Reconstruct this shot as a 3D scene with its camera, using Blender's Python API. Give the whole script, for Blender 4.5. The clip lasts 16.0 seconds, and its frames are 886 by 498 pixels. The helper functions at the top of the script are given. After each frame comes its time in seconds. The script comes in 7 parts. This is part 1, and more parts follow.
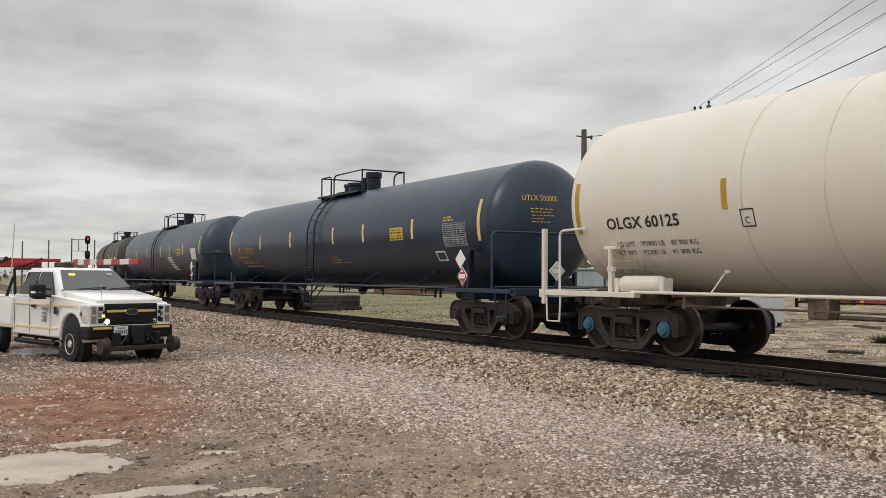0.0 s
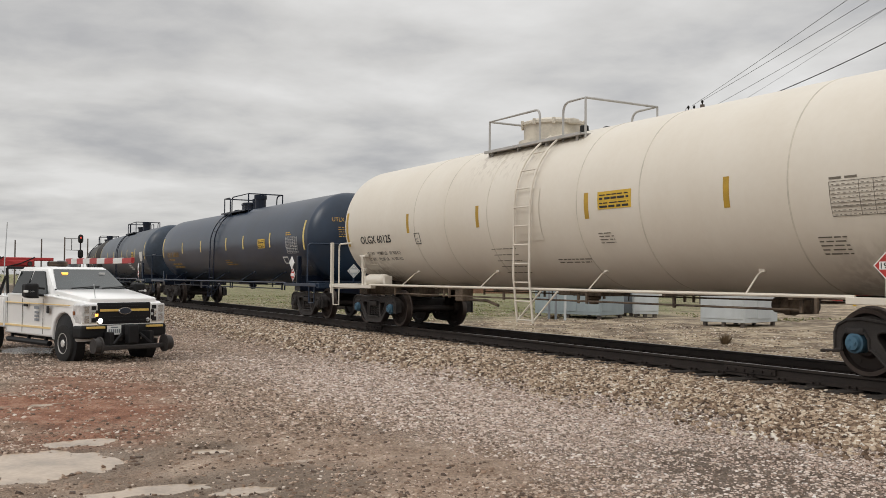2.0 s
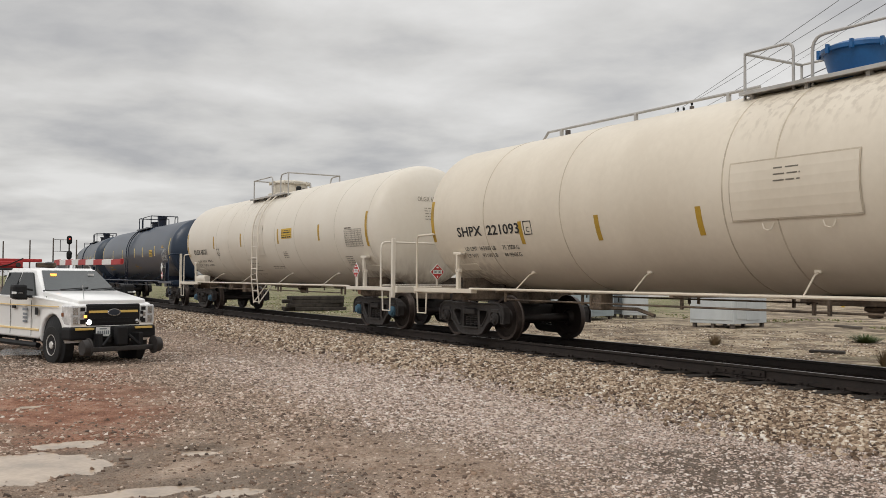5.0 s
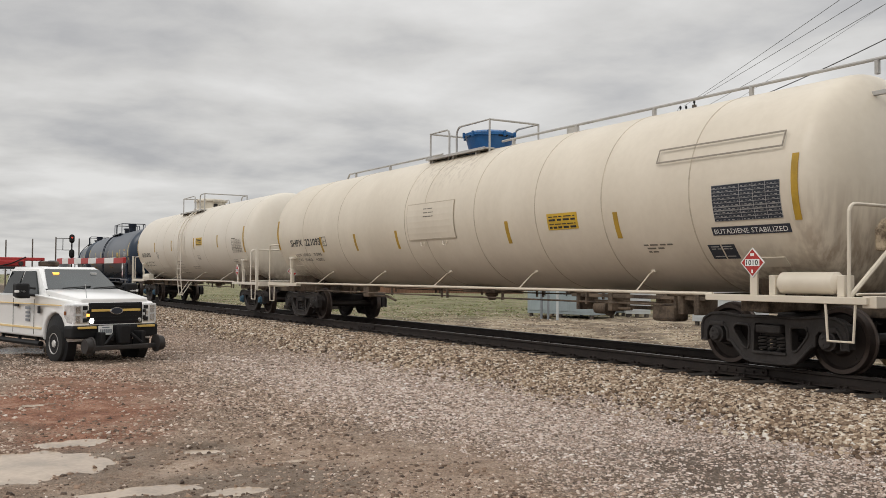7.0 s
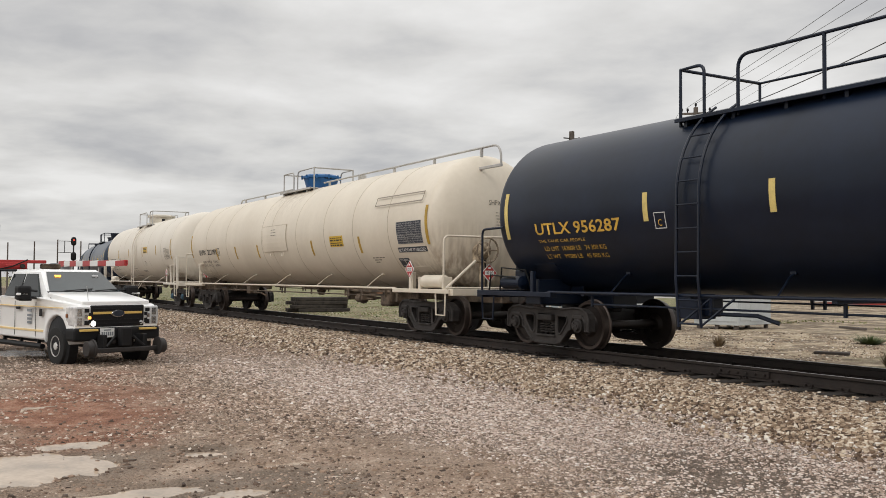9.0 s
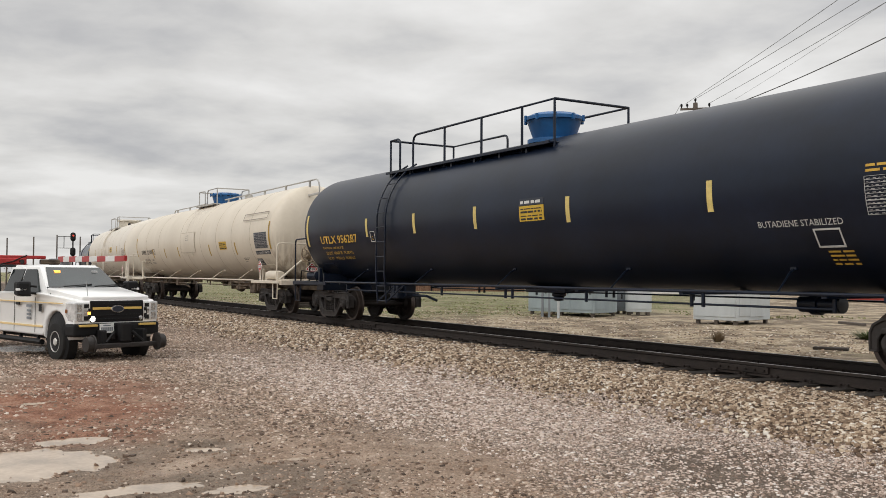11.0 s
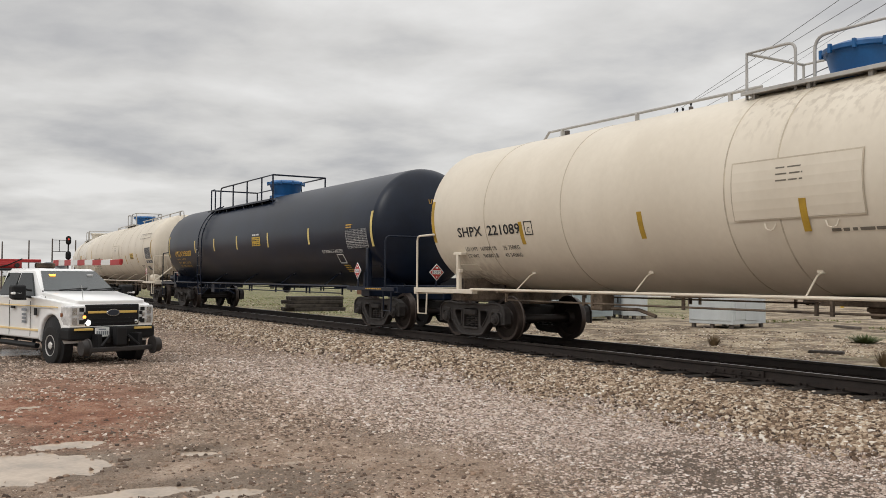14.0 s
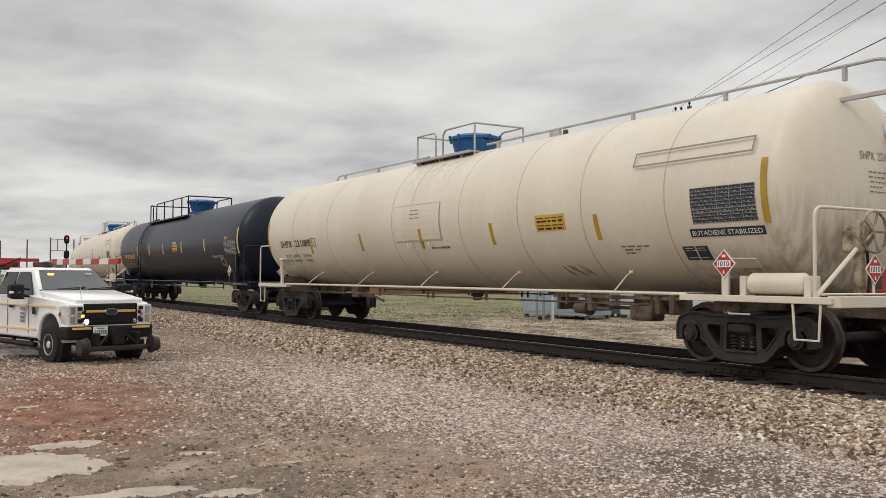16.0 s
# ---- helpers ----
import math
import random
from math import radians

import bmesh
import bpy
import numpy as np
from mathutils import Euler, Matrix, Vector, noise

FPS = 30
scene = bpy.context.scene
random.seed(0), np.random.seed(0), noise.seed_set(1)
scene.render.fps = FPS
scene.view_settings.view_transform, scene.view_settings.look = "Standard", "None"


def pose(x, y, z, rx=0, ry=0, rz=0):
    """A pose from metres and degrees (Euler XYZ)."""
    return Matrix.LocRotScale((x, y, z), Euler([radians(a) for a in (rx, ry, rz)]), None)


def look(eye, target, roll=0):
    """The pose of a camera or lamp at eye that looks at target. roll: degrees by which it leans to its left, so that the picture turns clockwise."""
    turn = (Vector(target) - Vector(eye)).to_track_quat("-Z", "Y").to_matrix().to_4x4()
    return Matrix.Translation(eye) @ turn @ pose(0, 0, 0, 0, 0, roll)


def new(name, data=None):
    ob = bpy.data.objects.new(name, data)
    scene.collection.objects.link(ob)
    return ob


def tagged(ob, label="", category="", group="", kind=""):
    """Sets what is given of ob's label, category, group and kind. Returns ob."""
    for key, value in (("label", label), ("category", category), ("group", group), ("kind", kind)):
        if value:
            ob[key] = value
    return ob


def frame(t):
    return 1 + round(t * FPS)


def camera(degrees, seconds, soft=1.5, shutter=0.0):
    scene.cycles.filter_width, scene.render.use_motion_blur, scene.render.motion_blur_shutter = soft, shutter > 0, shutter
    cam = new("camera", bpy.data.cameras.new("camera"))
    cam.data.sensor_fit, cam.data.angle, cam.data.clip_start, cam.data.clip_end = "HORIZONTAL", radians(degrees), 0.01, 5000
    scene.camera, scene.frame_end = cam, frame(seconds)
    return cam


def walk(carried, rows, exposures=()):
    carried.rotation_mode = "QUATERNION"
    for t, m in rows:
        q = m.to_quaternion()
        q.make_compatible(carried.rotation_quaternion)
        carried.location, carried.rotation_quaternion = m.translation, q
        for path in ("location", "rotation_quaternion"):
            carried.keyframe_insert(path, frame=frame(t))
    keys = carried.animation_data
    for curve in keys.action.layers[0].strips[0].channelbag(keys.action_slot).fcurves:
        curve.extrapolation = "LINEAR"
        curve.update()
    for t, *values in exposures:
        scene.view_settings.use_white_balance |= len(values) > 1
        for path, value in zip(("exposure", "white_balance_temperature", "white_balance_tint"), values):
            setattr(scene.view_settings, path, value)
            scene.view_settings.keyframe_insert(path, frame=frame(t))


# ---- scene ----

# x runs along the track, the train rolls towards -x; z = 0 is the top of the rails
EYE = (0.0, 0.0, 1.191)
FOV = 51.63
LEAN = 0.39
HEADING = [  # seconds, degrees right of the track's direction, degrees up
    (0, 30.065, 1.784), (0.5, 30.205, 1.731), (1, 30.300, 1.731), (1.5, 30.372, 1.731), (2, 30.443, 1.731),
    (2.5, 30.561, 1.784), (3, 30.680, 1.787), (3.5, 30.821, 1.840), (4, 31.007, 1.893), (6.5, 31.007, 1.704),
    (7, 30.913, 1.731), (7.5, 30.866, 1.787), (8, 30.864, 1.840), (8.5, 30.818, 1.893), (9, 30.818, 1.893),
    (11.5, 30.866, 1.570), (12, 30.913, 1.623), (12.5, 30.959, 1.678), (13, 31.008, 1.731), (13.5, 31.054, 1.787),
    (14, 31.100, 1.840), (14.5, 31.149, 1.840), (15, 31.240, 1.787), (15.5, 31.286, 1.787), (16, 31.195, 1.785)]
TRAIN = [  # seconds, metres rolled
    (0, -31.43), (0.5, -29.21), (1, -26.98), (1.5, -24.75), (2, -22.49), (2.5, -20.24), (3, -17.99),
    (3.5, -15.73), (4, -13.48), (6.5, -2.28), (7, -0.00), (7.5, 2.28), (8, 4.57), (8.5, 6.90),
    (9, 9.24), (11.5, 21.02), (12, 23.32), (12.5, 25.63), (13, 27.97), (13.5, 30.31), (14, 32.65),
    (14.5, 34.99), (15, 37.33), (15.5, 39.70), (16, 42.09)]


def aim(deg, up):
    a, e = radians(deg), radians(up)
    return look(EYE, (EYE[0] - math.cos(a) * math.cos(e), EYE[1] + math.sin(a) * math.cos(e), EYE[2] + math.sin(e)), LEAN)


cam = camera(FOV, 16.0, soft=0.55)
walk(cam, [(t, aim(a, e)) for t, a, e in HEADING], exposures=[(0.0, -0.03), (2.0, -0.09), (4.0, -0.08), (7.0, -0.08), (8.0, 0.0), (9.0, 0.04), (12.0, 0.06), (12.8, 0.05), (13.5, 0.0), (14.5, -0.03), (16.0, -0.04)])

# ---- sky and light ----
SUN_UP, SUN_TURN = 42.0, 150.0
world = bpy.data.worlds.new("overcast_sky")
scene.world = world
world.use_nodes = True
wt = world.node_tree
wt.nodes.clear()


def wn(kind, **kw):
    n = wt.nodes.new(kind)
    for k, v in kw.items():
        n.inputs[k].default_value = v
    return n


w_out = wn("ShaderNodeOutputWorld")
w_bg = wn("ShaderNodeBackground", Strength=1.0)
w_co = wn("ShaderNodeTexCoord")
# the cloud base is a level layer: its pattern narrows towards the horizon
w_low = wn("ShaderNodeMath")
w_low.operation = "MAXIMUM"
w_low.inputs[1].default_value = 0.0
w_add = wn("ShaderNodeMath")
w_add.inputs[1].default_value = 0.13
w_inv = wn("ShaderNodeMath")
w_inv.operation = "DIVIDE"
w_inv.inputs[0].default_value = 1.0
w_map = wn("ShaderNodeVectorMath")
w_map.operation = "SCALE"
w_off = wn("ShaderNodeVectorMath")
w_off.inputs[1].default_value = (3.7, 1.2, 0.0)
w_n1 = wn("ShaderNodeTexNoise", Scale=1.35, Detail=9.0, Roughness=0.52, Distortion=0.12)
w_ramp = wn("ShaderNodeValToRGB")
cr = w_ramp.color_ramp
cr.elements[0].position, cr.elements[0].color = 0.34, (0.48, 0.48, 0.49, 1)
cr.elements[1].position, cr.elements[1].color = 0.67, (0.82, 0.81, 0.795, 1)
e = cr.elements.new(0.5)
e.color = (0.67, 0.66, 0.645, 1)
w_sky = wt.nodes.new("ShaderNodeTexSky")
w_sky.sky_type, w_sky.sun_disc = "NISHITA", False
w_sky.sun_elevation, w_sky.sun_rotation = radians(SUN_UP), radians(SUN_TURN)
w_dim = wn("ShaderNodeVectorMath")
w_dim.operation = "SCALE"
w_dim.inputs["Scale"].default_value = 0.08
w_mix = wn("ShaderNodeMix")
w_mix.data_type = "RGBA"
w_mix.inputs[0].default_value = 0.95
# an overcast sky grows brighter towards the zenith
w_sep = wn("ShaderNodeSeparateXYZ")
w_up = wn("ShaderNodeMapRange")
w_up.inputs[1].default_value, w_up.inputs[2].default_value, w_up.inputs[3].default_value, w_up.inputs[4].default_value = 0.30, 1.0, 1.0, 2.1
w_gain = wn("ShaderNodeVectorMath")
w_gain.operation = "SCALE"
wt.links.new(w_co.outputs["Generated"], w_map.inputs[0])
wt.links.new(w_co.outputs["Generated"], w_sep.inputs[0])
wt.links.new(w_sep.outputs[2], w_up.inputs[0])
wt.links.new(w_sep.outputs[2], w_low.inputs[0])
wt.links.new(w_low.outputs[0], w_add.inputs[0])
wt.links.new(w_add.outputs[0], w_inv.inputs[1])
wt.links.new(w_inv.outputs[0], w_map.inputs["Scale"])
wt.links.new(w_map.outputs[0], w_off.inputs[0])
wt.links.new(w_off.outputs[0], w_n1.inputs["Vector"])
wt.links.new(w_n1.outputs["Fac"], w_ramp.inputs[0])
wt.links.new(w_sky.outputs[0], w_dim.inputs[0])
wt.links.new(w_dim.outputs[0], w_mix.inputs[6])
wt.links.new(w_ramp.outputs[0], w_mix.inputs[7])
wt.links.new(w_mix.outputs[2], w_gain.inputs[0])
# the cloud is thinner towards the north
w_az = wn("ShaderNodeMapRange")
w_az.inputs[1].default_value, w_az.inputs[2].default_value, w_az.inputs[3].default_value, w_az.inputs[4].default_value = -1.0, -0.6, 0.99, 1.05
w_mul = wn("ShaderNodeMath")
w_mul.operation = "MULTIPLY"
wt.links.new(w_sep.outputs[0], w_az.inputs[0])
wt.links.new(w_up.outputs[0], w_mul.inputs[0])
wt.links.new(w_az.outputs[0], w_mul.inputs[1])
wt.links.new(w_mul.outputs[0], w_gain.inputs["Scale"])
wt.links.new(w_gain.outputs[0], w_bg.inputs[0])
wt.links.new(w_bg.outputs[0], w_out.inputs[0])
sun = new("sun", bpy.data.lights.new("sun", "SUN"))
sun.data.energy, sun.data.angle, sun.data.color = 0.9, radians(25), (1.0, 0.96, 0.9)
sun.matrix_basis = look((30, -60, 70), (0, 10, 0))

# ---- materials ----


def mat(name, color, rough=0.6, metal=0.0, var=0.12, scale=3.0, bump=0.0, bscale=40.0, color2=None, emit=None, spec=0.5, streak=0.0, coat=0.0):
    """Base colour with two scales of variation and a fine relief, in object space."""
    m = bpy.data.materials.new(name)
    m.use_nodes = True
    nt = m.node_tree
    b = nt.nodes["Principled BSDF"]
    b.inputs["Roughness"].default_value, b.inputs["Metallic"].default_value = rough, metal
    b.inputs["Specular IOR Level"].default_value = spec
    b.inputs["Coat Weight"].default_value = coat
    if emit:
        b.inputs["Emission Color"].default_value, b.inputs["Emission Strength"].default_value = (*color, 1), emit
    co = nt.nodes.new("ShaderNodeTexCoord")
    n1, n2 = nt.nodes.new("ShaderNodeTexNoise"), nt.nodes.new("ShaderNodeTexNoise")
    n1.inputs["Scale"].default_value, n1.inputs["Detail"].default_value = scale, 6
    n2.inputs["Scale"].default_value, n2.inputs["Detail"].default_value = scale * 9, 4
    if streak:
        mp = nt.nodes.new("ShaderNodeMapping")
        mp.inputs["Scale"].default_value = (1, 1, streak)
        nt.links.new(co.outputs["Object"], mp.inputs[0])
        nt.links.new(mp.outputs[0], n1.inputs["Vector"])
    else:
        nt.links.new(co.outputs["Object"], n1.inputs["Vector"])
    nt.links.new(co.outputs["Object"], n2.inputs["Vector"])
    add = nt.nodes.new("ShaderNodeMath")
    add.operation = "MULTIPLY_ADD"
    add.inputs[1].default_value = 0.35
    nt.links.new(n2.outputs["Fac"], add.inputs[0])
    nt.links.new(n1.outputs["Fac"], add.inputs[2])
    rp = nt.nodes.new("ShaderNodeValToRGB")
    c2 = color2 or [c * (1 - var) for c in color]
    rp.color_ramp.elements[0].position, rp.color_ramp.elements[0].color = 0.5, (*c2, 1)
    rp.color_ramp.elements[1].position, rp.color_ramp.elements[1].color = 0.85, (*(min(c * (1 + 0.5 * var), 1) for c in color), 1)
    nt.links.new(add.outputs[0], rp.inputs[0])
    nt.links.new(rp.outputs[0], b.inputs["Base Color"])
    if bump:
        n3, bp = nt.nodes.new("ShaderNodeTexNoise"), nt.nodes.new("ShaderNodeBump")
        n3.inputs["Scale"].default_value, n3.inputs["Detail"].default_value = bscale, 5
        bp.inputs["Strength"].default_value, bp.inputs["Distance"].default_value = bump, 0.02
        nt.links.new(co.outputs["Object"], n3.inputs["Vector"])
        nt.links.new(n3.outputs["Fac"], bp.inputs["Height"])
        nt.links.new(bp.outputs[0], b.inputs["Normal"])
    return m


M_CREAM = mat("cream_paint", (0.665, 0.60, 0.495), 0.42, var=0.06, scale=1.1, bump=0.05, bscale=6, color2=(0.615, 0.548, 0.445), streak=0.3)
M_IVORY = mat("ivory_paint", (0.675, 0.628, 0.545), 0.42, var=0.05, scale=1.1, bump=0.05, bscale=6, color2=(0.655, 0.60, 0.51), streak=0.3)
M_NAVY = mat("navy_paint", (0.017, 0.032, 0.059), 0.32, var=0.25, scale=0.7, bump=0.03, bscale=6, spec=0.5)
M_BLACK = mat("black_paint", (0.0058, 0.0112, 0.0255), 0.36, var=0.35, scale=0.8, bump=0.03, bscale=6, spec=0.32)
M_SLATE = mat("slate_blue_paint", (0.036, 0.053, 0.078), 0.36, var=0.4, scale=0.8, bump=0.03, bscale=6, spec=0.42)
M_BROWN = mat("brown_black_paint", (0.04, 0.036, 0.032), 0.6, var=0.3, scale=0.8)
M_YELLOW = mat("yellow_reflective", (0.43, 0.265, 0.025), 0.5, var=0.2, scale=5)
M_STEEL = mat("weathered_cast_steel", (0.030, 0.0255, 0.024), 0.66, var=0.4, scale=5, bump=0.3, bscale=30, color2=(0.016, 0.0135, 0.0125))
M_WHEEL = mat("wheel_steel", (0.024, 0.017, 0.0145), 0.55, metal=0.3, var=0.3, scale=4, bump=0.2)
M_RAILTOP = mat("polished_rail_head", (0.20, 0.18, 0.16), 0.35, metal=0.8, var=0.25, scale=6)
M_INK = mat("black_lettering", (0.02, 0.02, 0.02), 0.6)
M_INKY = mat("yellow_lettering", (0.66, 0.40, 0.06), 0.6, var=0.25, scale=6)
M_WHITE = mat("white_paint", (0.78, 0.78, 0.76), 0.4, var=0.05)
M_BLUE = mat("blue_enamel", (0.01, 0.10, 0.28), 0.45, var=0.2)
M_RED = mat("red_placard", (0.42, 0.035, 0.03), 0.55, var=0.25, scale=8)
M_DARK = mat("dark_plastic", (0.009, 0.009, 0.009), 0.65, spec=0.3)
M_TYRE = mat("tyre_rubber", (0.011, 0.0105, 0.010), 0.85, var=0.3, scale=8)
M_TIE = mat("creosoted_tie", (0.034, 0.027, 0.022), 0.9, var=0.3)
M_RAIL = mat("rusty_rail_web", (0.022, 0.015, 0.012), 0.7, metal=0.1, var=0.35, scale=4, bump=0.15)
M_TIESTONE = mat("dark_ballast", (0.024, 0.019, 0.016), 0.8, var=0.5, scale=3)
M_POLE = mat("weathered_wood_pole", (0.12, 0.10, 0.085), 0.9, var=0.3, scale=2)



def tank_paint(name, like, truck_x, dome_x, grime):
    """The car's paint with rusty splash thrown up by the wheels and drips below the valve housing."""
    m = like.copy()
    m.name = name
    nt = m.node_tree
    N, L = nt.nodes.new, nt.links.new
    b = nt.nodes["Principled BSDF"]
    co, sep = N("ShaderNodeTexCoord"), N("ShaderNodeSeparateXYZ")
    L(co.outputs["Object"], sep.inputs[0])
    mp, nz = N("ShaderNodeMapping"), N("ShaderNodeTexNoise")
    mp.inputs["Scale"].default_value = (6.5, 6.5, 0.6)
    nz.inputs["Scale"].default_value, nz.inputs["Detail"].default_value = 1.6, 7
    L(co.outputs["Object"], mp.inputs[0])
    L(mp.outputs[0], nz.inputs["Vector"])

    def calc(op, p, q=None):
        n = N("ShaderNodeMath")
        n.operation = op
        for i, v in enumerate((p, q)):
            if isinstance(v, (int, float)):
                n.inputs[i].default_value = v
            elif v is not None:
                L(v, n.inputs[i])
        return n.outputs[0]

    def fade(v, lo, hi):
        n = N("ShaderNodeMapRange")
        n.inputs[1].default_value, n.inputs[2].default_value = lo, hi
        L(v, n.inputs[0])
        return n.outputs[0]

    from_truck = calc("ABSOLUTE", calc("SUBTRACT", calc("ABSOLUTE", sep.outputs[0]), truck_x))
    splash = calc("MULTIPLY", calc("MULTIPLY", fade(from_truck, 1.5, 0.3), fade(sep.outputs[2], 1.75, 1.1)), fade(nz.outputs["Fac"], 0.40, 0.60))
    from_dome = calc("ABSOLUTE", calc("SUBTRACT", sep.outputs[0], dome_x))
    drips = calc("MULTIPLY", calc("MULTIPLY", fade(from_dome, 1.5, 0.9), fade(sep.outputs[2], 2.9, 3.7)), fade(nz.outputs["Fac"], 0.50, 0.62))
    dust = calc("MULTIPLY", calc("MULTIPLY", fade(sep.outputs[0], truck_x + 0.35, truck_x + 0.9), fade(sep.outputs[2], 2.5, 1.5)), calc("MULTIPLY", fade(sep.outputs[1], 0.5, -0.2), fade(nz.outputs["Fac"], 0.36, 0.6)))
    old = b.inputs["Base Color"].links[0].from_socket
    mx = N("ShaderNodeMix")
    mx.data_type = "RGBA"
    mx.inputs[7].default_value = (0.16, 0.095, 0.052, 1)
    L(calc("MAXIMUM", calc("MULTIPLY", calc("MAXIMUM", splash, calc("MULTIPLY", dust, grime)), 0.6), calc("MULTIPLY", drips, 0.4)), mx.inputs[0])
    L(old, mx.inputs[6])
    L(mx.outputs[2], b.inputs["Base Color"])
    return m


M_CREAMT = tank_paint("stained_cream_tank_paint", M_CREAM, 8.12, -0.1, 1.0)
M_IVORYT = tank_paint("stained_ivory_tank_paint", M_IVORY, 7.05, -1.2, 0.1)
YR, YC = 10.252, 11.007   # near rail, track centre
LOT = -0.5                # level of the gravel lot


def yc(x):
    """The track's centre: straight past the lot, then a wide curve away."""
    d = max(0.0, -36.0 - x)
    return YC + (d * d / 600.0 if d < 150 else 37.5 + (d - 150) * 0.5)


# ---- mesh helpers ----


def obj(name, bm, material, parent=None, label="", smooth=False):
    me = bpy.data.meshes.new(name)
    bm.normal_update()
    bm.to_mesh(me)
    bm.free()
    if smooth:
        for p in me.polygons:
            p.use_smooth = True
        me.set_sharp_from_angle(angle=radians(40))
    me.materials.append(material)
    ob = new(name, me)
    if parent:
        ob.parent = parent
    if label:
        ob["label"] = label
    return ob


def part(name, bm, material, parent, label="", smooth=False):
    return obj(name, bm, material, parent, label, smooth)


def thing(name, m, label, category, group="", kind=""):
    ob = new(name)
    ob.empty_display_size = 0.2
    ob.matrix_basis = m
    return tagged(ob, label, category, group, kind)


def box(bm, x0, x1, y0, y1, z0, z1, bev=0.0, m=None):
    r = bmesh.ops.create_cube(bm, size=1)
    vs = r["verts"]
    bmesh.ops.transform(bm, verts=vs, matrix=Matrix.Translation(((x0 + x1) / 2, (y0 + y1) / 2, (z0 + z1) / 2)) @ Matrix.Diagonal((abs(x1 - x0), abs(y1 - y0), abs(z1 - z0), 1)))
    if bev:
        es = list({e for v in vs for e in v.link_edges})
        rb = bmesh.ops.bevel(bm, geom=es, offset=bev, segments=2, affect="EDGES", profile=0.5)
        vs = [v for v in bm.verts if v in set(rb["verts"]) or v in set(vs) and v.is_valid]
    if m:
        bmesh.ops.transform(bm, verts=vs, matrix=m)
    return vs


def tube(bm, pts, r, n=8, cap=True):
    """A round bar along the points, mitred at the bends."""
    pts = [Vector(p) for p in pts]
    rings = []
    up = None
    for i, p in enumerate(pts):
        a = (pts[i] - pts[i - 1]).normalized() if i else None
        b = (pts[i + 1] - pts[i]).normalized() if i < len(pts) - 1 else None
        d = (a + b).normalized() if a and b else (a or b)
        if up is None:
            up = d.orthogonal().normalized()
        side = d.cross(up).normalized()
        up = side.cross(d).normalized()
        k = 1.0
        if a and b:
            k = 1.0 / max(0.5, d.dot(a))
        rings.append([bm.verts.new(p + (side * math.cos(q) + up * math.sin(q)) * r * (k if 0 else 1)) for q in (2 * math.pi * j / n for j in range(n))])
    for a, b in zip(rings, rings[1:]):
        for j in range(n):
            bm.faces.new((a[j], a[(j + 1) % n], b[(j + 1) % n], b[j]))
    if cap:
        bm.faces.new(rings[0][::-1])
        bm.faces.new(rings[-1])


def bend(p, q, s, r=0.12, n=5):
    """Points of a rounded corner at q between p and s."""
    p, q, s = Vector(p), Vector(q), Vector(s)
    a, b = q + (p - q).normalized() * r, q + (s - q).normalized() * r
    return [a.lerp(q, t).lerp(q.lerp(b, t), t) for t in (i / n for i in range(n + 1))]


def hoop(p, q, s, e, r=0.12):
    return [p, *bend(p, q, s, r), *bend(q, s, e, r), e]


def lathe(bm, prof, n=48, axis="x", m=None):
    """Turn (distance along, radius) pairs about an axis."""
    rings = []
    for u, r in prof:
        ring = []
        for j in range(n):
            c, s = math.cos(2 * math.pi * j / n), math.sin(2 * math.pi * j / n)
            v = {"x": (u, r * c, r * s), "y": (r * s, u, r * c), "z": (r * c, r * s, u)}[axis]
            ring.append(bm.verts.new(m @ Vector(v) if m else v))
        rings.append(ring)
    for a, b in zip(rings, rings[1:]):
        for j in range(n):
            bm.faces.new((a[j], a[(j + 1) % n], b[(j + 1) % n], b[j]))
    if prof[0][1] > 1e-4:
        bm.faces.new(rings[0][::-1])
    if prof[-1][1] > 1e-4:
        bm.faces.new(rings[-1])
    bmesh.ops.remove_doubles(bm, verts=bm.verts, dist=1e-5)
    bmesh.ops.recalc_face_normals(bm, faces=bm.faces)


def B():
    return bmesh.new()


# ---- train ----
RAD, AXZ = 1.42, 2.49     # tank radius and the height of its axis
WR = 0.42                 # wheel radius
DATA = {}


def shared(key, name, make, material, parent, m=None, smooth=False, label=""):
    """A part whose mesh is made once and shared by all its repeats."""
    if key not in DATA:
        bm = B()
        make(bm)
        ob = obj(name, bm, material, parent, label, smooth)
        DATA[key] = ob.data
    else:
        ob = new(name, DATA[key])
        ob.parent = parent
        if label:
            ob["label"] = label
    if m is not None:
        ob.matrix_basis = m
    return ob


